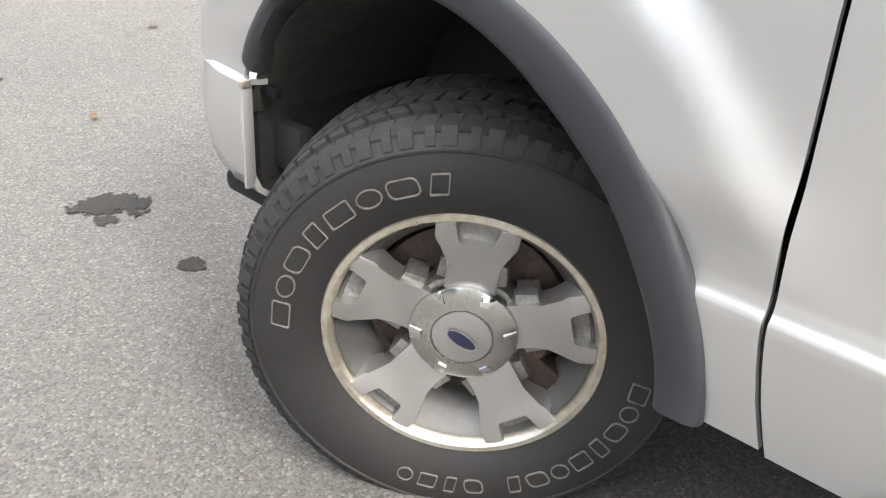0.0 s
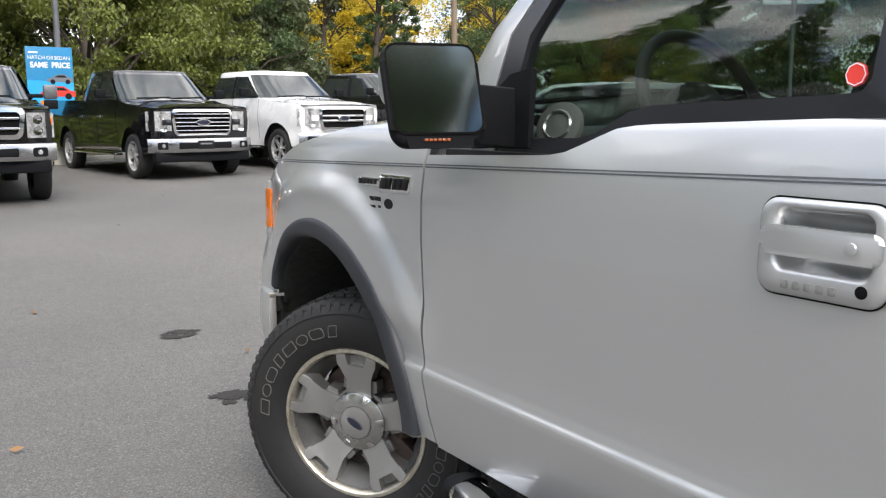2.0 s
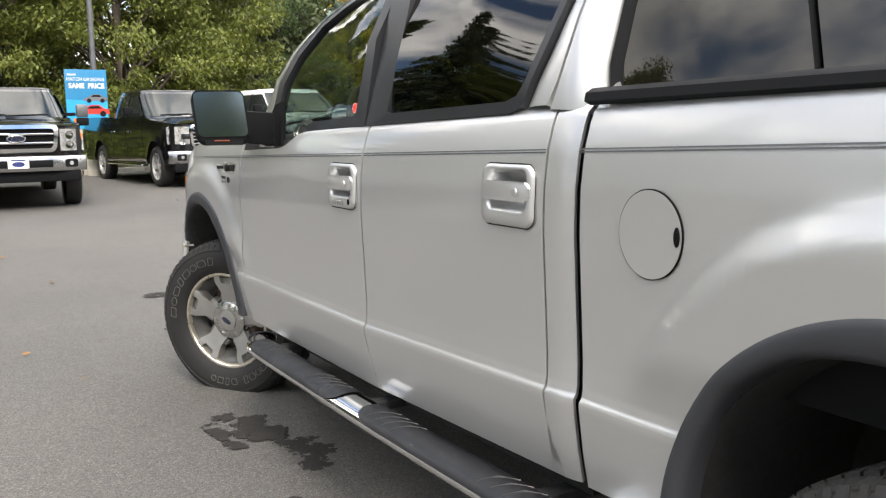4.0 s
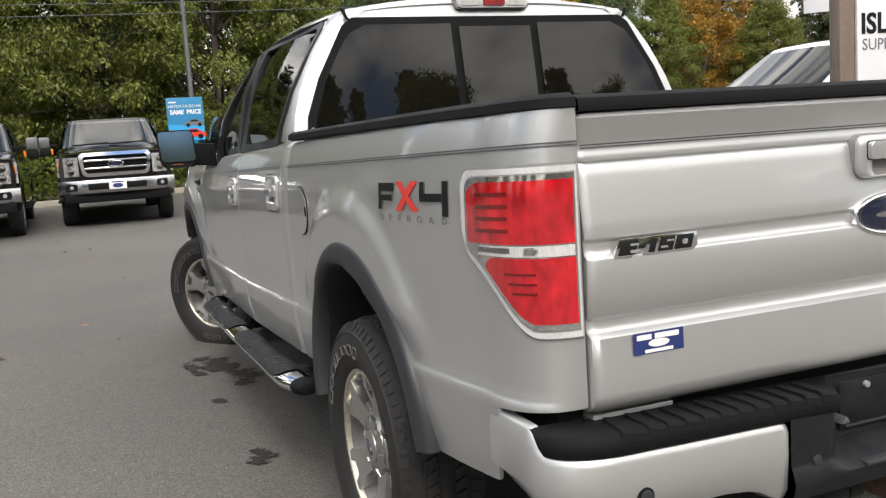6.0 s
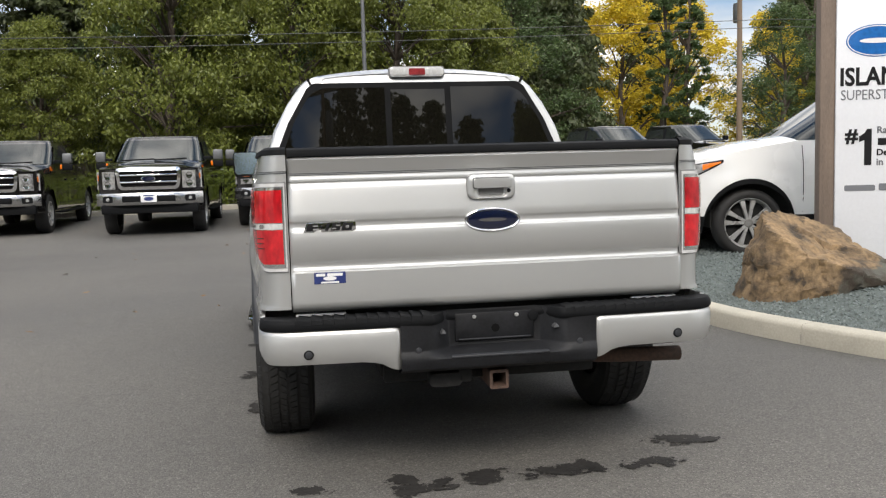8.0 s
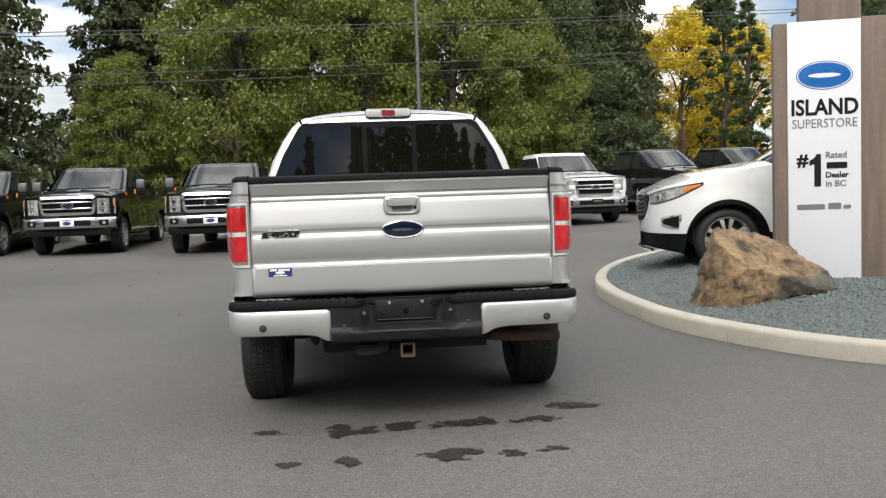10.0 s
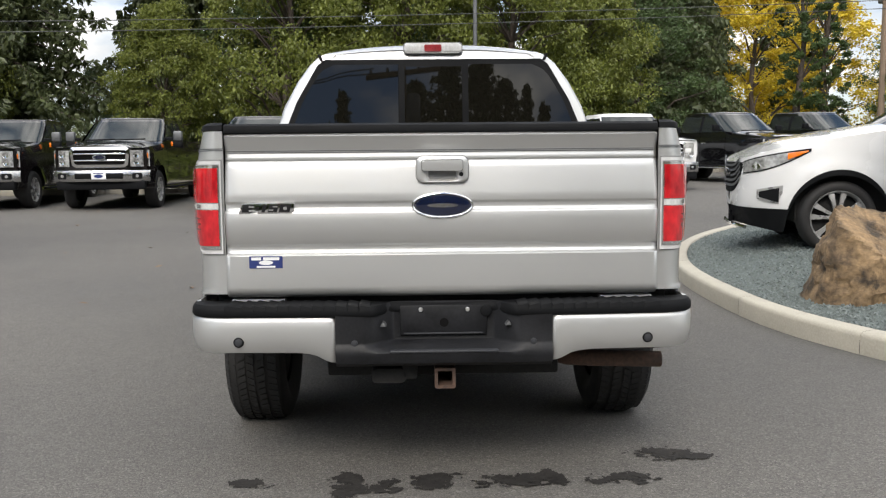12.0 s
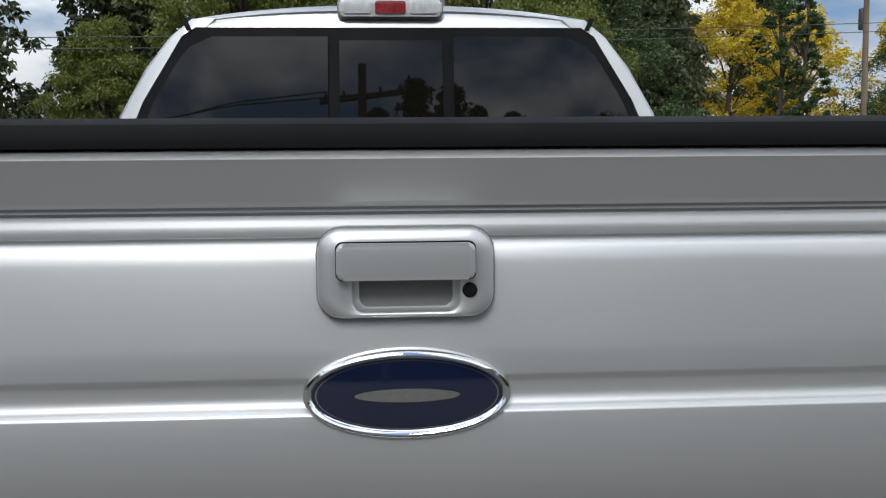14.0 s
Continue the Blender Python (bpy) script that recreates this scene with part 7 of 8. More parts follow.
BIG = dict(paint=DARKPAINT, half=1.015, long=6.25, hood=1.30, cowl=1.40, belt=1.46, roof=2.02, axle=0.98, base=3.97, tyre=0.41, shield=2.22, handle=DARKPAINT, mirror=(0.10, 0.11), tow=True, rim=0.062, board=BLACKPLASTIC,
           grille=(0.60, 0.90, 1.33), bars=((0.34, 0.034), (0.66, 0.034)), oval=0.50, ovalmat=BLUE, lights=(0.63, 0.99, 0.92, 1.26), bumper=(0.60, 0.85), plate=WHITE,
           label="dark heavy-duty crew-cab pickup with a chrome grille parked by a kerb")
LIGHT = dict(paint=BLACKPAINT, half=1.0, long=5.88, hood=1.25, cowl=1.36, belt=1.42, roof=2.02, axle=0.93, base=3.68, tyre=0.405, shield=2.22, handle=CHROME, mirror=(0.10, 0.085), tow=False, rim=0.045, board=CHROME,
             grille=(0.56, 0.77, 1.24), bars=((0.20, 0.020), (0.36, 0.020), (0.5, 0.022), (0.66, 0.020), (0.81, 0.020)), oval=0.50, ovalmat=BLUE, lights=(0.585, 0.985, 0.86, 1.20), bumper=(0.47, 0.73), plate=BLACKPRINT,
             label="glossy black crew-cab pickup with a barred chrome grille")
PALE = dict(LIGHT, paint=WHITEPAINT, handle=BLACKPLASTIC, rim=0.058, bars=((0.40, 0.045), (0.60, 0.045)), label="white crew-cab pickup with a chrome grille and dark windows")

big = parked_pickup(BIG)
spots = [(-0.92, 15.7, -1), (-3.5, 14.6, 0), (-6.8, 15.6, 1), (-9.6, 15.75, 2), (-12.9, 15.9, 2)]
for k, (x, y, turn) in enumerate(spots):
    m = place(big, x, y, turn, BIG["axle"])
    if k == len(spots) - 1:
        big.matrix_basis = m
    else:
        copy_thing(big, m)
light = parked_pickup(LIGHT)
spots = [(2.85, 18.3, 7), (9.7, 20.7, 24), (13.5, 23.6, 24)]
for k, (x, y, turn) in enumerate(spots):
    m = place(light, x, y, turn, LIGHT["axle"])
    if k == len(spots) - 1:
        light.matrix_basis = m
    else:
        copy_thing(light, m)
pale = parked_pickup(PALE)
pale.matrix_basis = place(pale, 5.75, 18.6, 10, PALE["axle"])


# ---------------------------------------------------------------- white crossover on the gravel
def build_crossover():
    t = thing("crossover_car", None, "white crossover car with black lower trim parked on gravel", "car")
    W, L, ax0, ax1, R, A = 0.965, 4.78, 0.82, 3.68, 0.347, 0.400

    def w_at(y, z):
        w = W * lerp(z, [(0.2, 0.93), (0.5, 0.985), (0.75, 1.0), (0.95, 0.985), (1.15, 0.94), (1.3, 0.90)])
        w *= max(0, 1 - min(1, (max(0, 0.80 - y) + 0.35 * max(0, 0.46 - z) * step(0.5, 0.2, y)) / 0.82) ** 2.6) ** (1 / 2.6)
        w -= 0.18 * max(0, (y - 4.1) / 0.7) ** 2
        for a in (ax0, ax1):
            w += 0.022 * (1 - step(0.47, 0.60, math.hypot(y - a, z - R)))
        return w

    def top(y):
        return lerp(y, [(-0.02, 0.87), (0.02, 0.90), (0.10, 0.935), (0.18, 0.962), (0.3, 1.00), (0.8, 1.095), (1.3, 1.165), (2.5, 1.18), (3.8, 1.23), (L, 1.18)])

    def low(y, base=0.42):
        z = base
        for a in (ax0, ax1):
            if abs(y - a) < A + 0.05:
                z = max(z, R + math.sqrt(max(0, (A + 0.05) ** 2 - (y - a) ** 2)))
        return z

    cols = sorted(set(spread(0.4, L - 0.05, 52)) | {0.80 - 0.8199 * math.cos(math.pi / 2 * k / 30) ** 0.77 for k in range(31)} | {a + (A + 0.0499) * math.cos(math.pi * k / 20) for a in (ax0, ax1) for k in range(21)})
    rows = [0.42, 0.5, 0.58, 0.66, 0.74, 0.82, 0.88, 0.94, 0.99, 1.04, 1.09, 1.14, 1.2]
    bm = panel(cols, rows, low, top, lambda y, z: Vector((-w_at(y, z), y, z)), both=True)
    hood = []
    for y in [0.80 - 0.8199 * math.cos(math.pi / 2 * k / 22) ** 0.77 for k in range(23)] + spread(0.85, 1.32, 6):
        w = w_at(y, top(y))
        hood.append([(w * k / 8, y, top(y) + 0.07 * (1 - abs(k / 8) ** 2.2) * step(-0.02, 0.5, y)) for k in range(-8, 9)])
    sheet(bm, hood)
    sheet(bm, [[(x * w_at(L - 0.05, z), L - 0.05, z) for x in spread(-1, 1, 5)] for z in (0.42, 0.8, 1.15)])
    body = part("body", bm, WHITEPAINT, t)
    # black lower trim and arches
    bm = panel(cols, [0.20, 0.24, 0.30, 0.36, 0.42, 0.50, 0.60, 0.70, 0.80, 0.86], lambda y: max(0.20 + 0.05 * step(0.4, 0.0, y), low(y, 0.2) - 0.05 if low(y, 0.2) > 0.2 else 0.2), lambda y: max(0.425, low(y) + 0.002), lambda y, z: Vector((-w_at(y, z) - 0.010, y, z)), both=True)
    part("lower_trim", bm, BLACKPLASTIC, t, "black plastic lower trim")
    bm = bmesh.new()
    box(bm, -0.80, 0.80, 0.46, L - 0.35, 0.3, 0.95)
    part("inner_body", bm, UNDER, t)
    # skid strip
    bm = bmesh.new()
    tube(bm, [(x, 0.0 - 0.055 * (1 - (x / 0.7) ** 2) + 0.05, 0.235) for x in spread(-0.62, 0.62, 9)], 0.02, 8)
    part("skid_strip", bm, CHROME, t)
    # the nose, by the turn a from its middle
    def nose(a, z, off=0.0):
        q, w = 0.77, W * lerp(z, [(0.2, 0.93), (0.5, 0.985), (0.75, 1.0), (0.95, 0.985), (1.15, 0.94), (1.3, 0.90)])
        sn = math.copysign(abs(math.sin(a)) ** q, a)
        return Vector((w * sn + off * math.sin(a), 0.80 - 0.82 * math.cos(a) ** q - off * math.cos(a), z))

    def patch(name, a0, a1, lo, hi, off, material, parent, label="", n=14):
        bm = bmesh.new()
        angles = spread(a0, a1, n)
        sheet(bm, [[nose(a, lo((a - a0) / (a1 - a0)) + (hi((a - a0) / (a1 - a0)) - lo((a - a0) / (a1 - a0))) * v, off) for v in spread(0, 1, 5)] for a in angles])
        thicken(bm, 0.008)
        return part(name, bm, material, parent, label)

    gr = patch("grille", -0.40, 0.40, lambda u: 0.56 + 0.25 * abs(2 * u - 1) ** 3, lambda u: 0.865, 0.006, BLACKPLASTIC, t, "dark hexagonal grille")
    for k in range(5):
        z = 0.62 + 0.05 * k
        patch("grille_bar", -0.36, 0.36, lambda u: z + 0.09 * abs(2 * u - 1) ** 4, lambda u: z + 0.022 + 0.09 * abs(2 * u - 1) ** 4, 0.018, GREYSTEEL, gr)
    patch("grille_badge", -0.12, 0.12, lambda u: 0.76 - 0.05 * math.sin(math.pi * u), lambda u: 0.76 + 0.05 * math.sin(math.pi * u), 0.03, CHROME, gr)
    for s in (-1, 1):
        hi = lambda u: 0.872 + 0.125 * u ** 0.8 - 0.006
        lo = lambda u: 0.765 + 0.045 * u + 0.170 * u ** 2.6
        surround = patch("headlight", s * 0.42, s * 1.37, lambda u: lo(u) - 0.012, lambda u: hi(u) + 0.004, 0.004, BLACKPLASTIC, t, "swept clear headlight", 20)
        patch("lens", s * 0.44, s * 1.20, lambda u: lo(0.02 + 0.80 * u), lambda u: hi(0.02 + 0.80 * u) - 0.008, 0.010, HEADLENS, surround)
        patch("turn_lens", s * 1.12, s * 1.34, lambda u: lo(0.74 + 0.23 * u) + 0.015 * (1 - u), lambda u: hi(0.74 + 0.23 * u) - 0.012, 0.014, AMBER, surround, "amber turn lens")
        patch("lamp_bowl", s * 0.62, s * 0.76, lambda u: 0.825 - 0.03 * math.sin(math.pi * u), lambda u: 0.825 + 0.04 * math.sin(math.pi * u), 0.016, CHROME, surround)
        fg = patch("fog_rim", s * 0.70, s * 1.07, lambda u: 0.465 + 0.05 * (1 - u), lambda u: 0.605 + 0.045 * u, 0.008, RIMBRIGHT, t, "chrome fog lamp surround")
        patch("fog_pocket", s * 0.745, s * 1.025, lambda u: 0.489 + 0.046 * (1 - u), lambda u: 0.585 + 0.040 * u, 0.014, BLACKPLASTIC, fg)
    # glasshouse: a smooth loft with the glass set on it
    zb, zr, P = 1.12, 1.68, 5.0

    def plan(f):
        yf, yr, w = 1.16 + 0.90 * (f + 0.12 * f * (1 - f)), 4.62 - 0.42 * f, 0.88 - 0.20 * (0.6 * f + 0.4 * f * f)
        return (yf + yr) / 2, (yr - yf) / 2, w

    def power(a, sa):
        return 2 / (P if sa > 0 else 3.4)

    def ring(f, k=1.0, dz=0.0):
        c, h, w = plan(f)
        out = []
        for j in range(57):
            a = 2 * math.pi * j / 56
            ca, sa = math.cos(a), math.sin(a)
            q = power(a, sa)
            out.append((k * w * math.copysign(abs(ca) ** q, ca), c + (h - (1 - k) * w) * math.copysign(abs(sa) ** q, sa), zb + (zr - zb) * f + dz))
        return out

    bm = bmesh.new()
    sheet(bm, [ring(f) for f in spread(0, 1, 9)])
    cab = part("cab", bm, WHITEPAINT, t)
    bm = bmesh.new()
    sheet(bm, [ring(1, k, dz) for k, dz in ((1.0, 0.0), (0.99, 0.014), (0.96, 0.026), (0.90, 0.036), (0.75, 0.048), (0.5, 0.055), (0.02, 0.058))])
    part("roof", bm, WHITEPAINT, cab)
    bm = bmesh.new()
    rows_ = []
    for f in spread(0.08, 0.97, 8):
        c, h, w = plan(f)
        q = 2 / 3.4
        amax = math.acos(0.90 ** (1 / q))
        rows_.append([(w * math.copysign(abs(math.cos(a)) ** q, math.cos(a)), c - h * math.sin(a) ** q - 0.010, zb + (zr - zb) * f + 0.004) for a in spread(amax, math.pi - amax, 19)])
    sheet(bm, rows_)
    part("windshield", bm, SHIELD, cab)
    for s in (-1, 1):
        for ya, yb_ in ((lambda f: plan(f)[0] - plan(f)[1] + 0.52 - 0.16 * f, lambda f: 2.74), (lambda f: 2.80, lambda f: 3.95 - 0.35 * f)):
            bm = bmesh.new()
            rows_ = []
            for f in spread(0.12, 0.90, 6):
                c, h, w = plan(f)
                rows_.append([Vector((s * (w * max(0, 1 - abs((y - c) / h) ** P) ** (1 / P) + 0.007), y, zb + (zr - zb) * f)) for y in (ya(f) + (yb_(f) - ya(f)) * u for u in spread(0, 1, 12))])
            sheet(bm, rows_)
            part("side_window", bm, CARGLASS, cab)
        bm = bmesh.new()
        box(bm, -0.12, 0.12, -0.08, 0.08, -0.07, 0.07, 0.04, m=Matrix.Translation((s * 1.02, 1.72, 1.19)))
        part("mirror", bm, WHITEPAINT, t)
        for y in (1.35, 2.74):
            bm = bmesh.new()
            sheet(bm, [[Vector((s * (w_at(y + d, z) + 0.002), y + d, z)) for d in (0, 0.008)] for z in spread(0.45, 1.12, 9)])
            part("door_seam", bm, SEAM, body)
        for a_ in (ax0, ax1):
            m = pose(s * (W - 0.13), a_, R, 0, 0, 0 if s < 0 else 180)
            F = m @ pose(0, 0, 0, 90, 0, -90)
            bm = bmesh.new()
            lathe(bm, [(0.250, -0.1), (0.250, 0.105), (0.27, 0.118), (0.31, 0.118), (R - 0.015, 0.10), (R, 0.07), (R, -0.08), (0.250, -0.1)], 48, F)
            wl_ = part("wheel", bm, RUBBER, t, "black tyre on a bright split-spoke rim")
            bm = bmesh.new()
            lathe(bm, [(0.226, 0.02), (0.238, 0.09), (0.252, 0.112), (0.257, 0.106)], 48, F)
            part("rim_lip", bm, RIMBRIGHT, wl_)
            for k in range(10):
                bm = bmesh.new()
                d = 14 if k % 2 else -14
                prism(bm, [(0.03, -0.015), (0.14, -0.016), (0.240, -0.028), (0.240, 0.028), (0.14, 0.016), (0.03, 0.015)], F @ pose(0, 0, 0, 0, 0, 72 * (k // 2) + d + 20) @ pose(0, 0, 0.085), 0.03, 0.004)
                part("spoke", bm, RIMBRIGHT, wl_)
            bm = bmesh.new()
            lathe(bm, [(0.0, 0.094), (0.04, 0.092), (0.055, 0.07)], 20, F)
            part("hub_cap", bm, ALLOYDARK, wl_)
            bm = bmesh.new()
            lathe(bm, [(0.0, 0.02), (0.15, 0.025), (0.228, 0.02)], 24, F)
            part("brake", bm, UNDER, wl_)
    return t


crossover = build_crossover()
crossover.matrix_basis = Matrix.Translation((3.32, 5.34, 0.25)) @ Matrix.Rotation(radians(-100), 4, "Z") @ Matrix.Scale(1.05, 4)


# ---------------------------------------------------------------- boulder
def rock_material():
    m = surf("ochre_rock", (0.25, 0.168, 0.09), rough=0.85, var=0.45, scale=5, fine=26, bump=0.9, depth=0.012, tint=(0.045, 0.033, 0.024))
    n, l = m.node_tree.nodes, m.node_tree.links
    b = n["Principled BSDF"]
    co = n.new("ShaderNodeTexCoord")
    ns = n.new("ShaderNodeTexNoise")
    ns.inputs["Scale"].default_value, ns.inputs["Detail"].default_value = 1.7, 6.0
    l.new(co.outputs["Object"], ns.inputs["Vector"])
    rp = n.new("ShaderNodeValToRGB")
    rp.color_ramp.elements[0].position, rp.color_ramp.elements[1].position = 0.49, 0.54
    axes = n.new("ShaderNodeVectorMath")
    axes.operation = "DOT_PRODUCT"
    axes.inputs[1].default_value = (0.42, 0.0, -0.55)
    l.new(co.outputs["Object"], axes.inputs[0])
    both = n.new("ShaderNodeMath")
    both.operation = "ADD"
    l.new(axes.outputs["Value"], both.inputs[0])
    l.new(ns.outputs["Fac"], both.inputs[1])
    l.new(both.outputs[0], rp.inputs["Fac"])
    mx = n.new("ShaderNodeMix")
    mx.data_type = "RGBA"
    l.new(rp.outputs["Color"], mx.inputs["Factor"])
    l.new(b.inputs["Base Color"].links[0].from_socket, mx.inputs["A"])
    mx.inputs["B"].default_value = (0.085, 0.085, 0.07, 1)
    # dark cracks and rusty veins
    vo = n.new("ShaderNodeTexVoronoi")
    vo.feature = "DISTANCE_TO_EDGE"
    vo.inputs["Scale"].default_value = 2.6
    warp = n.new("ShaderNodeMix")
    warp.data_type = "VECTOR"
    warp.inputs["Factor"].default_value = 0.25
    l.new(co.outputs["Object"], warp.inputs["A"])
    l.new(ns.outputs["Color"], warp.inputs["B"])
    l.new(warp.outputs["Result"], vo.inputs["Vector"])
    r2 = n.new("ShaderNodeValToRGB")
    r2.color_ramp.elements[0].position, r2.color_ramp.elements[1].position = 0.0, 0.035
    r2.color_ramp.elements[0].color, r2.color_ramp.elements[1].color = (0.12, 0.10, 0.09, 1), (1, 1, 1, 1)
    l.new(vo.outputs["Distance"], r2.inputs["Fac"])
    m2 = n.new("ShaderNodeMix")
    m2.data_type, m2.blend_type = "RGBA", "MULTIPLY"
    m2.inputs["Factor"].default_value = 0.35
    l.new(mx.outputs["Result"], m2.inputs["A"])
    l.new(r2.outputs["Color"], m2.inputs["B"])
    # brown-black weather stains
    st = n.new("ShaderNodeTexNoise")
    st.inputs["Scale"].default_value, st.inputs["Detail"].default_value, st.inputs["Roughness"].default_value = 3.2, 7.0, 0.65
    l.new(co.outputs["Object"], st.inputs["Vector"])
    r3 = n.new("ShaderNodeValToRGB")
    r3.color_ramp.elements[0].position, r3.color_ramp.elements[1].position = 0.50, 0.60
    l.new(st.outputs["Fac"], r3.inputs["Fac"])
    m3 = n.new("ShaderNodeMix")
    m3.data_type = "RGBA"
    m3.inputs["B"].default_value = (0.045, 0.034, 0.024, 1)
    l.new(r3.outputs["Color"], m3.inputs["Factor"])
    l.new(m2.outputs["Result"], m3.inputs["A"])
    l.new(m3.outputs["Result"], b.inputs["Base Color"])
    return m


# the boulder's faces: outward direction and a place on each
ROCK_FACES = [((0.34, -0.42, 0.84), (-0.40, 0.08, 0.70)), ((0.62, -0.20, 0.76), (0.42, 0.0, 0.40)), ((-0.96, -0.12, 0.24), (-0.61, 0.0, 0.2)), ((-0.62, -0.78, 0.10), (-0.48, -0.22, 0.3)),
              ((0.04, -1.0, -0.03), (0.0, -0.35, 0.3)), ((0.26, -0.96, -0.02), (0.40, -0.32, 0.2)), ((0.95, -0.12, 0.28), (0.57, 0.0, 0.2)), ((0.0, 0.98, 0.2), (0.0, 0.40, 0.3)),
              ((-0.6, 0.75, 0.3), (-0.42, 0.25, 0.4)), ((0.6, 0.75, 0.3), (0.42, 0.25, 0.25)), ((0.2, 0.45, 0.87), (-0.2, 0.2, 0.72)), ((0.0, 0.0, -1.0), (0.0, 0.0, -0.10))]
ROCK_HEART = Vector((0.0, 0.0, 0.26))


def rock_at(a, e):
    """A place on the boulder in the direction of turn a and rise e from its heart: flat broken faces, split by a ledge."""
    d = Vector((math.cos(e) * math.cos(a), math.cos(e) * math.sin(a), math.sin(e)))
    r = 9.0
    for n, q in ROCK_FACES:
        n = Vector(n).normalized()
        k = n.dot(d)
        if k > 1e-3:
            r = min(r, n.dot(Vector(q) - ROCK_HEART) / k)
    p = ROCK_HEART + d * r
    if d.y < 0.1:
        # an upper block set back over a lower slab, with a dark cleft between them
        line = 0.37 - 0.10 * p.x + 0.03 * math.sin(6.0 * p.x + 1.0) + 0.02 * noise.noise(p * 7)
        r -= 0.045 * step(line - 0.01, line + 0.02, p.z) * step(-0.38, -0.25, p.x) + 0.05 * math.exp(-((p.z - line) / 0.018) ** 2) * step(0.0, 0.25, p.x)
        low = 0.10 + 0.10 * p.x
        r -= 0.035 * step(low + 0.012, low - 0.012, p.z) * step(0.05, 0.2, p.x)
    f = noise.noise(Vector((p.x * 2.4, p.y * 2.4, p.z * 3.0)) + Vector((5, 2, 9)))
    upright = step(-0.15, -0.40, p.x) * (0.014 * noise.noise(Vector((p.x * 26, p.y * 26, p.z * 3.5))))
    r += 0.028 * (1 - 2 * abs(f)) - 0.014 + upright + 0.035 * round(2.5 * noise.noise(p * 4.0 + Vector((1, 4, 2)))) / 2.5 + 0.016 * noise.noise(p * 11.0) + 0.010 * noise.noise(p * 27.0)
    return ROCK_HEART + d * r


bm = bmesh.new()
sheet(bm, [[rock_at(2 * math.pi * k / 120, e) for e in spread(-1.45, 1.50, 76)] for k in range(121)])
rock = tagged(part("boulder", bm, rock_material(), m=pose(3.50, 2.10, 0.13, 0, 0, -12), sharp=28), "large rough ochre and grey boulder on gravel", "rock")


# ---------------------------------------------------------------- pylon sign
pylon = thing("pylon_sign", pose(4.33, 2.62, 0.03, 0, 0, -17), "tall white dealership sign on weathered timber posts", "sign")
for nm, x0, x1, y0, y1, z1 in (("timber_post", -0.47, -0.335, 0.0, 0.16, 2.80), ("timber_post", 0.325, 0.58, 0.0, 0.16, 2.82), ("timber_post", -0.20, 0.38, 0.17, 0.30, 4.4)):
    bm = bmesh.new()
    box(bm, x0, x1, y0, y1, -0.02, z1, 0.012)
    part(nm, bm, TIMBER, pylon, "weathered timber post")
bm = bmesh.new()
box(bm, -0.345, 0.33, -0.035, 0.0, 0.20, 2.80, 0.006)
face = part("sign_panel", bm, SIGNWHITE, pylon, "white sign panel")
SX = -0.005


def on_sign(x, z, off=0.037):
    return Matrix.Translation((SX + x, -off, z)) @ BACKWARD


ov = part("sign_oval", prism_bm(ellipse(0.262, 0.140), (SX, -0.037, 2.27), 0.004, 0.001), OVALBLUE, face, "blue oval emblem")
part("oval_rim", ring_bm(ellipse(0.252, 0.131), ellipse(0.243, 0.123), (SX, -0.039, 2.27)), WHITE, ov)
part("emblem_stroke", prism_bm(ellipse(0.15, 0.022, 32), (SX, -0.040, 2.27), 0.002, 0), WHITE, ov)
words("sign_lettering", "ISLAND", 0.215, BLACKPRINT, on_sign(0, 1.955), face, squeeze=0.86, bold=0.006)
words("sign_lettering", "SUPERSTORE", 0.125, GREYPRINT, on_sign(0, 1.80), face, squeeze=0.84)
words("sign_lettering", "#", 0.17, BLACKPRINT, on_sign(-0.205, 1.445), face, bold=0.006)
part("sign_lettering", prism_bm([(-0.022, -0.16), (0.040, -0.16), (0.040, 0.16), (0.0, 0.16), (-0.02, 0.125), (-0.066, 0.095), (-0.066, 0.045), (-0.022, 0.062)], (SX - 0.075, -0.038, 1.345), 0.003, 0), BLACKPRINT, face)
words("sign_lettering", "Rated", 0.085, GREYPRINT, on_sign(0.005, 1.49), face, align="LEFT", bold=0.002)
part("name_bar", prism_bm(rounded(0.19, 0.062, 0.004, 2), (SX + 0.112, -0.038, 1.39), 0.003, 0), BLACKPRINT, face)
words("sign_lettering", "Dealer", 0.078, BLACKPRINT, on_sign(0.005, 1.295), face, align="LEFT", bold=0.002)
words("sign_lettering", "in BC", 0.085, GREYPRINT, on_sign(0.005, 1.21), face, align="LEFT", bold=0.002)
for x, w, z, h in ((-0.13, 0.26, 0.985, 0.052), (0.09, 0.12, 0.99, 0.062), (0.205, 0.07, 0.98, 0.04)):
    part("address_bar", prism_bm(rounded(w, h, 0.012, 3), (SX + x, -0.038, z), 0.003, 0), GREYPRINT, face)

# ---------------------------------------------------------------- lamp post with an advertising board
px, py = 1.62, 23.35
gz = ground_z(px, py)
post = thing("lamp_post", pose(px, py, gz), "grey steel lamp post on a round concrete base", "lamp post")
bm = bmesh.new()
lathe(bm, [(0.30, -0.05), (0.30, 0.80), (0.28, 0.83), (0.0, 0.83)], 32)
part("concrete_base", bm, KERB, post, "round pale concrete base")
bm = bmesh.new()
tube(bm, [(0, 0, 0.8), (0, 0, 4.0), (0, 0, 9.0)], [0.075, 0.065, 0.05], 14)
part("pole", bm, GREYSTEEL, post)
bm = bmesh.new()
box(bm, -0.25, 0.9, -0.12, 0.12, 8.95, 9.08, 0.03)
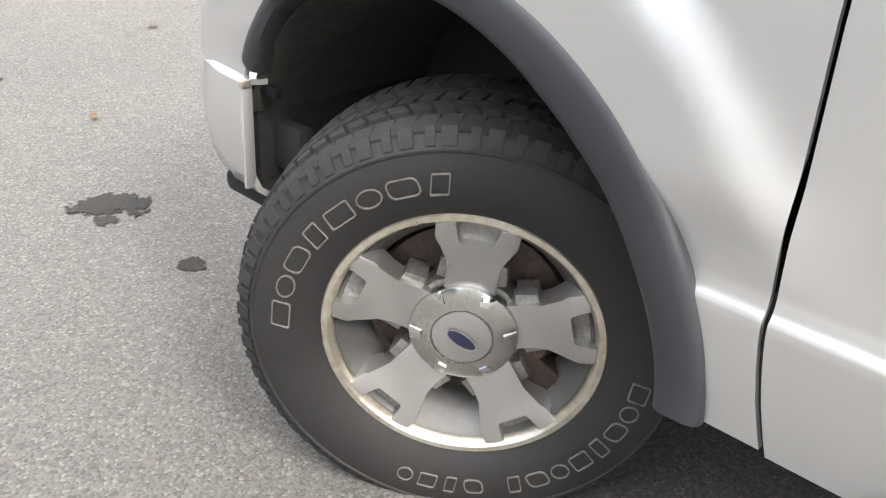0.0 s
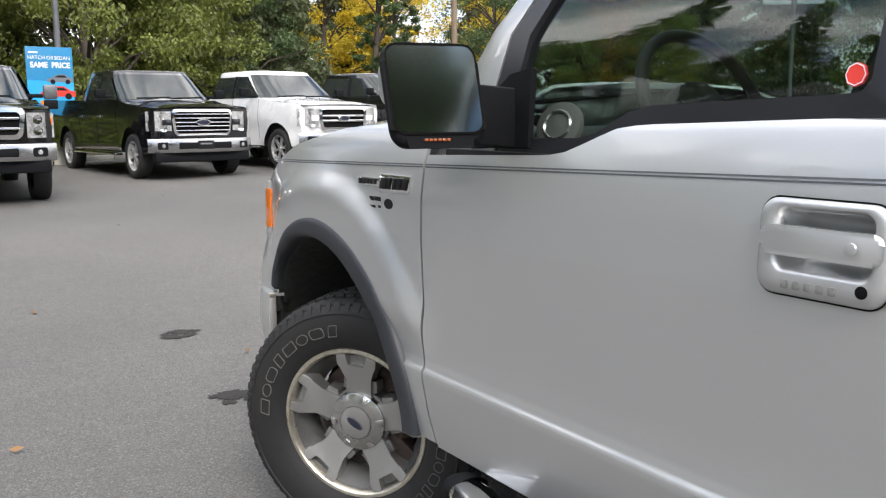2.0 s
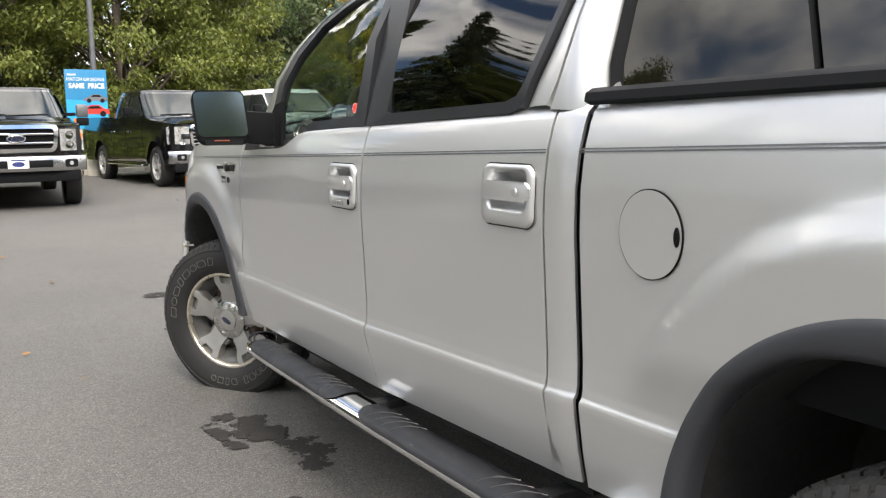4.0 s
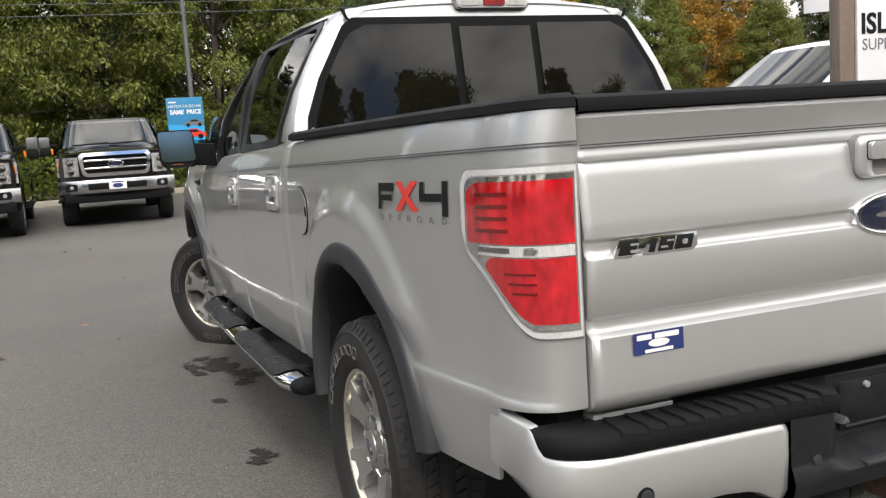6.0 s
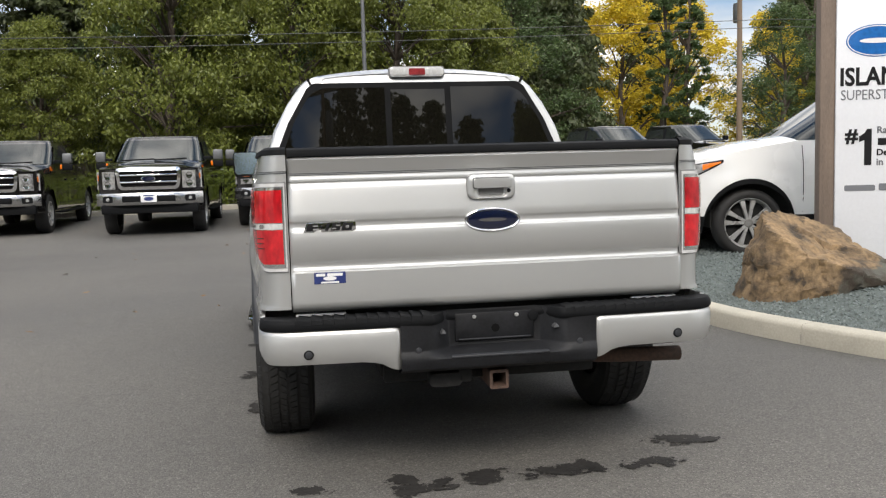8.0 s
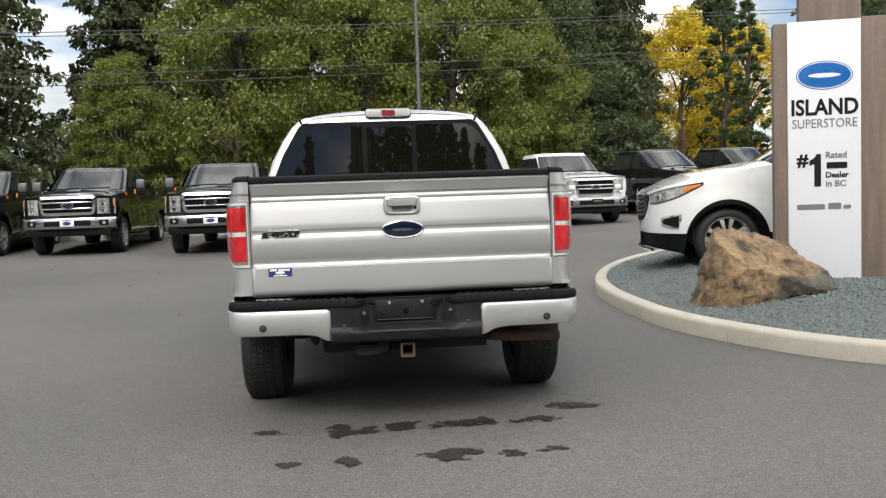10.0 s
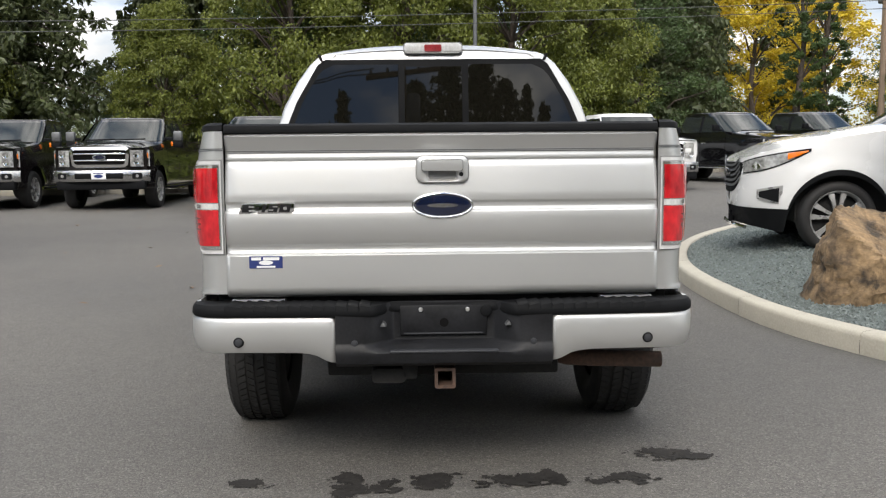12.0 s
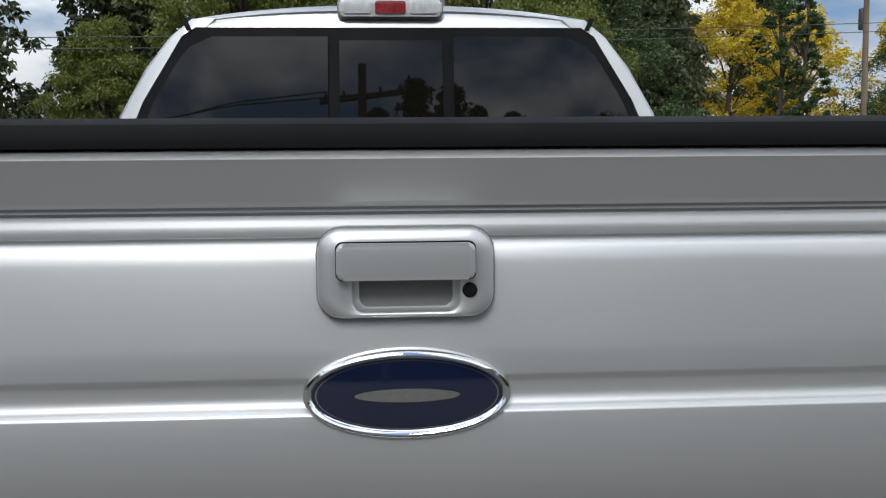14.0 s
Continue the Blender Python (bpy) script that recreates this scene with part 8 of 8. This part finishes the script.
part("lamp_head", bm, GREYSTEEL, post)
ad = thing("advertising_board", pose(px - 0.22, py - 0.12, gz, 0, 0, 4), "blue advertising board hung on a lamp post", "sign")
bm = bmesh.new()
box(bm, -0.49, 0.49, -0.02, 0.02, 1.15, 2.60, 0.004)
board = part("board", bm, SIGNBLUE, ad)


def on_ad(x, z):
    return Matrix.Translation((x, -0.023, z)) @ BACKWARD


for text, x in (("HATCH", -0.27), ("OR", 0.015), ("SEDAN", 0.27)):
    words("board_lettering", text, 0.115, WHITE, on_ad(x, 2.36), board, squeeze=0.93)
for text, x in (("SAME", -0.225), ("PRICE", 0.235)):
    words("board_lettering", text, 0.165, WHITE, on_ad(x, 2.20), board, squeeze=0.92, bold=0.006)
part("name_bar", prism_bm(rounded(0.2, 0.035, 0.004, 2), (-0.33, -0.023, 2.475), 0.002, 0), WHITE, board)
part("board_band", prism_bm([(-0.485, -0.36), (0.485, -0.36), (0.485, 0.30), (-0.485, 0.36)], (0, -0.0215, 1.52), 0.002, 0), surf("band_blue", (0.02, 0.36, 0.70), rough=0.5, var=0.1, bump=0), board)
for zc, xc, sc, mt in ((1.90, 0.20, 0.28, GREYPRINT), (1.60, 0.14, 0.38, REDPRINT)):
    car = [(-1, -0.22), (-0.95, 0.02), (-0.55, 0.12), (-0.2, 0.36), (0.35, 0.38), (0.7, 0.14), (0.98, 0.08), (1, -0.22)]
    pc = part("pictured_car", prism_bm([(x * sc, y * sc) for x, y in car], (xc, -0.0245, zc), 0.002, 0), mt, board)
    for q in (-0.55, 0.58):
        part("pictured_wheel", prism_bm(ellipse(0.19 * sc, 0.19 * sc, 16), (xc + q * sc, -0.026, zc - 0.20 * sc), 0.002, 0), BLACKPRINT, pc)
    part("pictured_window", prism_bm([(-0.42 * sc, 0.13 * sc), (-0.15 * sc, 0.30 * sc), (0.32 * sc, 0.31 * sc), (0.55 * sc, 0.13 * sc)], (xc, -0.026, zc), 0.002, 0), BLACKPRINT, pc)

# ---------------------------------------------------------------- flag banners beyond the island
bz = ground_z(17.4, 16.0)
flag = thing("banner_pole", pose(17.45, 16.0, bz, 0, 0, -42), "pair of white lettered banners on a steel pole", "banner")
bm = bmesh.new()
tube(bm, [(0, 0, -0.05), (0, 0, 6.2)], 0.05, 10)
part("pole", bm, GREYSTEEL, flag)
for s, txt in ((-1, "PRE\nOWNED"), (1, "S\nU\nV\nS")):
    bm = bmesh.new()
    box(bm, min(s * 0.07, s * 0.72), max(s * 0.07, s * 0.72), -0.01, 0.01, 3.55, 5.7, 0.002)
    bn = part("banner", bm, SIGNWHITE, flag, "white lettered banner")
    words("banner_lettering", txt, 0.19 if s < 0 else 0.26, STICKERBLUE, Matrix.Translation((s * 0.40, -0.013, 4.05 if s < 0 else 4.25)) @ BACKWARD, bn, squeeze=0.9, bold=0.004)

# ---------------------------------------------------------------- utility poles and cables
def utility_pole(x, y, tall, turn):
    t = thing("utility_pole", pose(x, y, ground_z(x, y), 0, 0, turn), "brown wooden utility pole with a crossarm", "utility pole", group="utility poles")
    bm = bmesh.new()
    tube(bm, [(0, 0, -0.1), (0, 0, tall)], [0.16, 0.11], 14)
    part("pole", bm, POLEWOOD, t)
    bm = bmesh.new()
    box(bm, -1.2, 1.2, -0.06, 0.06, tall - 0.9, tall - 0.78, 0.01)
    part("crossarm", bm, POLEWOOD, t)
    for k in (-1.05, -0.5, 0.5, 1.05):
        bm = bmesh.new()
        lathe(bm, [(0.0, 0.16), (0.04, 0.14), (0.05, 0.05), (0.03, 0.0)], 10, pose(k, 0, tall - 0.78))
        part("insulator", bm, GREYSTEEL, t)
    bm = bmesh.new()
    lathe(bm, [(0.0, 0.5), (0.2, 0.48), (0.22, 0.4), (0.22, -0.4), (0.2, -0.45), (0.0, -0.46)], 16, pose(0.33, 0, tall - 2.0))
    part("transformer", bm, GREYSTEEL, t)
    return t


utility_pole(45.6, 28.8, 8.6, 80)
utility_pole(21.3, 37.3, 9.6, 80)
utility_pole(-37.2, 17.6, 6.2, 80)
utility_pole(-0.65, -17.0, 10.2, 15)
for dz, dy, sag in ((0.0, 0.0, 0.7), (-0.42, 0.05, 0.75), (1.75, -0.3, 0.6), (2.1, 0.6, 0.6)):
    bm = bmesh.new()
    eye = Vector((0.1, -6.2, 1.3))
    a, b = [eye + 0.60 * (p - eye) for p in (Vector((-62, 33.5 + dy, 7.0 + dz)), Vector((27, 45.5 + dy, 9.2 + dz)))]
    pts = [a + (b - a) * (1.55 * k / 60) - Vector((0, 0, 2.4 * sag * (1.55 * k / 60 % 1) * (1 - 1.55 * k / 60 % 1))) for k in range(61)]
    tube(bm, pts, 0.012, 5)
    tagged(part("power_cable", bm, CABLE), "thin grey overhead power cable", "cable", group="overhead cables")
for dx, z in ((-0.9, 9.5), (0.9, 9.5), (0.1, 7.8)):
    bm = bmesh.new()
    a, b = Vector((-0.65 + dx, -17, z)), Vector((-40, -22 + dx, z))
    tube(bm, [a.lerp(b, k / 20) - Vector((0, 0, 1.6 * (k / 20) * (1 - k / 20))) for k in range(21)], 0.02, 5)
    tagged(part("power_cable", bm, CABLE), "thin grey overhead power cable", "cable", group="overhead cables")


# ---------------------------------------------------------------- trees and hedge
def leaf_material(name, base, tint, alt):
    m = surf(name, base, rough=0.45, var=0.3, scale=0.5, fine=6, bump=0, tint=tint, island=0.55)
    n, l = m.node_tree.nodes, m.node_tree.links
    b = n["Principled BSDF"]
    tr = n.new("ShaderNodeBsdfTranslucent")
    mx = n.new("ShaderNodeMixShader")
    mx.inputs["Fac"].default_value = 0.36
    l.new(b.inputs["Base Color"].links[0].from_socket, tr.inputs["Color"])
    out = n["Material Output"]
    l.new(b.outputs[0], mx.inputs[1])
    l.new(tr.outputs[0], mx.inputs[2])
    l.new(mx.outputs[0], out.inputs["Surface"])
    return m


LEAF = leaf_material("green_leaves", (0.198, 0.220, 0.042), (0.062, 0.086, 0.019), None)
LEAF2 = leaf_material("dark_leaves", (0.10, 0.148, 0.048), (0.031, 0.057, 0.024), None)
YELLOW = leaf_material("yellow_leaves", (0.82, 0.58, 0.05), (0.42, 0.33, 0.04), None)
ORANGE = leaf_material("orange_leaves", (0.50, 0.24, 0.03), (0.10, 0.13, 0.03), None)
NEEDLE = leaf_material("needles", (0.105, 0.125, 0.05), (0.036, 0.05, 0.022), None)
GRASSY = leaf_material("hedge_leaves", (0.17, 0.21, 0.03), (0.055, 0.085, 0.015), None)
BARK = surf("bark", (0.10, 0.08, 0.065), rough=0.95, var=0.35, scale=3, fine=25, bump=0.8, depth=0.02, stretch=(3, 3, 0.7))


def leaf_mesh(name, centres, radii, per, size, droop, seed, thin=0.24):
    """Leaves scattered in clumps: each a folded blade of two quads' worth of triangles."""
    g = np.random.default_rng(seed)
    c = np.repeat(np.asarray(centres, float), per, 0)
    r = np.repeat(np.asarray(radii, float), per)
    n = len(c)
    d = g.normal(size=(n, 3))
    d /= np.linalg.norm(d, axis=1)[:, None]
    p = c + d * (r * g.random(n) ** 0.45)[:, None] * np.array([1, 1, 0.72])
    ax = g.normal(size=(n, 3)) * [1, 1, 0.5]
    ax[:, 2] -= droop
    ax /= np.linalg.norm(ax, axis=1)[:, None]
    sd = np.cross(ax, g.normal(size=(n, 3)))
    sd /= np.linalg.norm(sd, axis=1)[:, None] + 1e-9
    s = size * g.uniform(0.6, 1.35, n)
    a, b = ax * s[:, None], sd * (s * thin)[:, None]
    up = np.cross(a, b)
    up /= np.linalg.norm(up, axis=1)[:, None] + 1e-9
    fold = up * (s * 0.12)[:, None]
    v = np.stack([p, p + 0.45 * a + b - fold, p + a, p + 0.45 * a - b - fold], 1).reshape(-1, 3)
    k = np.arange(n) * 4
    f = np.stack([np.stack([k, k + 1, k + 2], 1), np.stack([k, k + 2, k + 3], 1)], 1).reshape(-1, 3)
    me = bpy.data.meshes.new(name)
    me.vertices.add(len(v))
    me.vertices.foreach_set("co", v.ravel())
    me.loops.add(f.size)
    me.loops.foreach_set("vertex_index", f.ravel().astype(np.int32))
    me.polygons.add(len(f))
    me.polygons.foreach_set("loop_start", (np.arange(len(f)) * 3).astype(np.int32))
    me.update(calc_edges=True)
    return me


def leafy_tree(seed, tall, wide, low, mat, label, clumps=100, per=115, size=0.17, droop=0.5, category="tree"):
    rnd = random.Random(seed)
    t = thing("tree", None, label, category, group="trees round the lot")
    bm = bmesh.new()
    lean = [Vector((0.15 * math.sin(k * 1.1 + seed), 0.15 * math.cos(k * 0.9 + seed), tall * 0.86 * k / 7)) for k in range(8)]
    tube(bm, lean, [0.20 * (tall / 9) * (1 - 0.11 * k) for k in range(8)], 9)
    cs, rs = [], []
    for k in range(clumps):
        f = rnd.random() ** 0.8
        z = low + (tall - low) * f
        half = wide * (math.sin(math.pi * min(1, 0.16 + 0.84 * f) ** 0.85) * 0.75 + 0.25) * (1.0 if f < 0.8 else 0.8)
        a, d = rnd.uniform(0, 6.283), half * math.sqrt(rnd.uniform(0.12, 1.0)) * rnd.uniform(0.8, 1.14)
        c = Vector((d * math.cos(a), d * math.sin(a), z))
        cs.append(c)
        rs.append(rnd.uniform(0.32, 0.80) * wide / 3.2)
        if k % 3 == 0:
            q = lean[min(7, max(1, int((z - 0.35 * d) / (tall * 0.86) * 7)))]
            mid = q.lerp(c, 0.5) + Vector((0, 0, 0.18 * d))
            tube(bm, [q, mid, c], [0.06, 0.035, 0.012], 5)
    part("trunk", bm, BARK, t)
    mesh_part("crown", leaf_mesh("crown", cs, rs, per, size, droop, seed), mat, t, smooth=False)
    return t


def conifer(seed, tall, wide, mat, label):
    rnd = random.Random(seed)
    t = thing("conifer_tree", None, label, "tree", group="trees round the lot")
    bm = bmesh.new()
    tube(bm, [(0, 0, tall * k / 6) for k in range(7)], [0.26 * (1 - 0.15 * k) for k in range(7)], 9)
    cs, rs = [], []
    z = 0.9
    while z < tall:
        f = 1 - z / tall
        n = 5 + int(5 * f)
        a0 = rnd.uniform(0, 6.28)
        for k in range(n):
            a = a0 + 2 * math.pi * k / n + rnd.uniform(-0.3, 0.3)
            ln = wide * (0.10 + 0.90 * f ** 0.8) * rnd.uniform(0.65, 1.12)
            tip = Vector((ln * math.cos(a), ln * math.sin(a), z - 0.22 * ln + rnd.uniform(-0.2, 0.2)))
            if ln > 1.2:
                tube(bm, [(0, 0, z), tip * 0.5 + Vector((0, 0, z * 0.5 + 0.06 * ln)), tip], [0.035, 0.025, 0.008], 4)
            m = max(2, int(ln / 0.42))
            for j in range(m):
                q = (j + 1) / m
                cs.append(Vector((tip.x * q, tip.y * q, z + (tip.z - z) * q * q - 0.08)))
                rs.append(0.20 + 0.24 * (1 - 0.4 * q) * min(1, ln / 2))
        z += 0.42 + 0.25 * f
    part("trunk", bm, BARK, t)
    per = max(8, int(33000 / len(cs)))
    mesh_part("crown", leaf_mesh("crown", cs, rs, per, 0.26, 1.1, seed, thin=0.25), mat, t, smooth=False)
    return t


def scatter(make, spots):
    """One tree built, the rest copied; spots: x, y, turn, scale."""
    first = make()
    for k, (x, y, turn, s) in enumerate(spots):
        m = Matrix.Translation((x, y, ground_z(x, y) - 0.05)) @ Matrix.Rotation(radians(turn), 4, "Z") @ Matrix.Scale(s, 4)
        if k == len(spots) - 1:
            first.matrix_basis = m
        else:
            ob = copy_thing(first, m)


scatter(lambda: leafy_tree(3, 10.5, 3.6, 1.0, LEAF, "broad green tree with drooping yellowing leaves", clumps=250, per=200, size=0.145, droop=1.2), [(-4.6, 27.2, 0, 1.0), (3.4, 29.0, 70, 0.95), (-15.5, 25.0, 150, 0.9), (-30, 24, 10, 1.1), (-24, -13, 0, 1.0), (10, -24, 60, 1.1), (-24, 10, 190, 1.0)])
scatter(lambda: leafy_tree(8, 9.6, 3.3, 0.8, LEAF, "leafy green tree along the planting strip", clumps=240, per=200, size=0.145, droop=1.2), [(-0.6, 28.6, 0, 1.05), (-8.4, 25.8, 40, 0.62), (6.0, 30.6, 200, 0.9), (-21, 24.5, 80, 1.15), (-26, 2, 0, 1.05), (16, -20, 0, 1.0), (33, 22, 90, 1.0), (27.5, 37.5, 130, 0.75), (33.5, 36.0, 30, 0.7)])
scatter(lambda: leafy_tree(12, 8.8, 3.4, 0.6, LEAF2, "dark green broadleaf tree", clumps=150, per=120, size=0.14), [(-2.4, 33.5, 0, 1.2), (-4.0, 32.0, 200, 1.25), (-11.8, 29.0, 40, 0.46), (5.0, 35, 90, 1.3), (9.0, 34, 40, 1.0), (-21.5, 34, 10, 1.3), (-22, 18, 0, 1.0), (31, 6, 0, 1.1), (-12, -33, 0, 1.4), (-8.2, -34, 60, 1.35), (-4.0, -33, 20, 1.42), (-0.5, -34, 140, 1.48), (3.0, -33, 90, 1.5), (6.5, -34, 0, 1.5), (10.5, -34, 200, 1.5), (-16, -33, 30, 1.4), (14.5, -33, 60, 1.5), (24, 38, 70, 0.9)])
scatter(lambda: conifer(21, 17, 3.6, NEEDLE, "tall dark green conifer tree"), [(-13.4, 25.6, 0, 1.0), (7.9, 35.5, 60, 1.05), (11.3, 38.2, 30, 1.12), (-5.5, 36.0, 90, 1.15), (1.0, 39.0, 20, 1.15), (-18, 31.0, 150, 1.1), (-26, 28, 30, 1.2), (4.5, -34, 0, 0.96), (-6.5, -36, 40, 0.88), (-10.5, -35, 0, 0.86), (1.4, -34, 77, 1.04), (-0.4, -35, 20, 0.98), (3.1, -33, 130, 1.0), (6.4, -35, 200, 0.97), (-4.8, -34, 90, 0.93), (13, -34, 10, 0.95), (-20, -34, 0, 1.0), (-25, -4, 0, 0.9), (36, 30, 0, 0.9), (31, 48, 0, 0.9), (38, 46, 40, 0.95), (44, 42, 80, 1.0), (34, 52, 10, 1.0)])
scatter(lambda: conifer(29, 14, 3.0, NEEDLE, "dark green pointed fir tree"), [(-9.8, 33.0, 0, 1.15), (13.4, 42.0, 0, 1.12), (22, 50, 0, 1.1), (-36, 30, 0, 1.2), (-15, -36, 0, 1.1), (21, -32, 60, 1.1), (-30, 14, 0, 1.0), (38, 14, 0, 1.0), (8.5, -35, 0, 1.12)])
scatter(lambda: leafy_tree(33, 9.5, 3.2, 1.2, YELLOW, "bright yellow autumn maple tree", clumps=130, per=120, size=0.19, droop=0.3), [(17.4, 43.0, 0, 1.05), (22.5, 46.0, 60, 1.0), (16.2, 46.5, 0, 1.0), (26.5, 43.5, 120, 0.9)])
scatter(lambda: leafy_tree(37, 8.5, 3.0, 1.0, ORANGE, "orange autumn tree beyond the lot", clumps=150, per=130, size=0.18, droop=0.3), [(31.0, 38.5, 0, 1.0), (35.0, 39.0, 70, 0.9)])
scatter(lambda: leafy_tree(41, 9.5, 1.15, 0.6, LEAF2, "narrow upright green poplar", clumps=90, per=110, size=0.15, droop=-0.5), [(18.4, 39.5, 0, 1.1), (20.3, 41.0, 50, 1.05), (30.2, 40.5, 0, 1.0), (28.0, 42.0, 80, 1.1)])

# a low hedge behind the kerb
g = np.random.default_rng(4)
cs = []
for x in np.arange(-34, 16, 0.28):
    for z in (0.25, 0.6, 0.95):
        cs.append((x, far_kerb_y(x) + 0.9 + g.uniform(-0.3, 0.5), ground_z(x, far_kerb_y(x)) + z + g.uniform(-0.15, 0.15)))
tagged(mesh_part("hedge", leaf_mesh("hedge", cs, [0.34] * len(cs), 60, 0.13, -0.6, 6, thin=0.3), GRASSY, smooth=False), "low yellow-green hedge behind the lot kerb", "hedge", kind="stuff")
# fallen leaves on the asphalt
bm = bmesh.new()
rnd = random.Random(77)
for _ in range(150):
    x, y = rnd.uniform(-12, 6), rnd.choice((rnd.uniform(3, 15), rnd.uniform(10, 22)))
    s, a = rnd.uniform(0.02, 0.05), rnd.uniform(0, 6.28)
    z = ground_z(x, y) + 0.008
    bm.faces.new([bm.verts.new((x + s * math.cos(a + q) * k, y + s * math.sin(a + q) * k, z + rnd.uniform(0, 0.02))) for q, k in ((0, 1), (1.7, 0.5), (3.14, 1), (4.6, 0.5))])
tagged(part("fallen_leaves", bm, surf("dry_leaf", (0.22, 0.12, 0.05), rough=0.8, var=0.4, island=0.6), smooth=False), "scattered dry brown leaves on the asphalt", "leaves", kind="stuff")
# planting strip
bm = bmesh.new()
xs = spread(-60, 40, 51)
sheet(bm, [[(x, far_kerb_y(x) + d, ground_z(x, far_kerb_y(x)) + 0.10 + 0.02 * d) for d in (0.14, 8.0, 40.0)] for x in xs])
tagged(part("planting_strip", bm, surf("soil", (0.07, 0.06, 0.035), rough=0.95, var=0.4, scale=1.5, fine=14, bump=0.8, depth=0.03)), "dark soil and grass under the trees", "planting strip", kind="structure")

# ---------------------------------------------------------------- kerb stones, last
n = 12
for k in range(n):
    a0, a1 = 2 * math.pi * k / n + 0.0007, 2 * math.pi * (k + 1) / n - 0.0007
    bm = bmesh.new()
    rows = []
    for i in range(13):
        a = a0 + (a1 - a0) * i / 12
        rows.append([(*island_at(a, o), z) for o, z in ((0.0, -0.02), (0.0, 0.11), (-0.006, 0.132), (-0.025, 0.145), (-0.135, 0.15), (-0.15, 0.14), (-0.155, 0.05))])
    sheet(bm, rows)
    part("kerb_stone", bm, KERB, kerb, sharp=60)

far_kerb = thing("lot_kerb", None, "straight low concrete kerb along the planting strip", "kerb", kind="structure")
x = -40.0
while x < 30:
    x1 = x + 1.95
    bm = bmesh.new()
    m = Matrix.Translation((x, far_kerb_y(x), ground_z(x, far_kerb_y(x)))) @ Matrix.Rotation(math.atan2(far_kerb_y(x1) - far_kerb_y(x), x1 - x), 4, "Z")
    box(bm, 0, math.hypot(x1 - x, far_kerb_y(x1) - far_kerb_y(x)) - 0.012, 0, 0.15, -0.05, 0.15, 0.015, m=m)
    part("kerb_stone", bm, KERB, far_kerb)
    x = x1
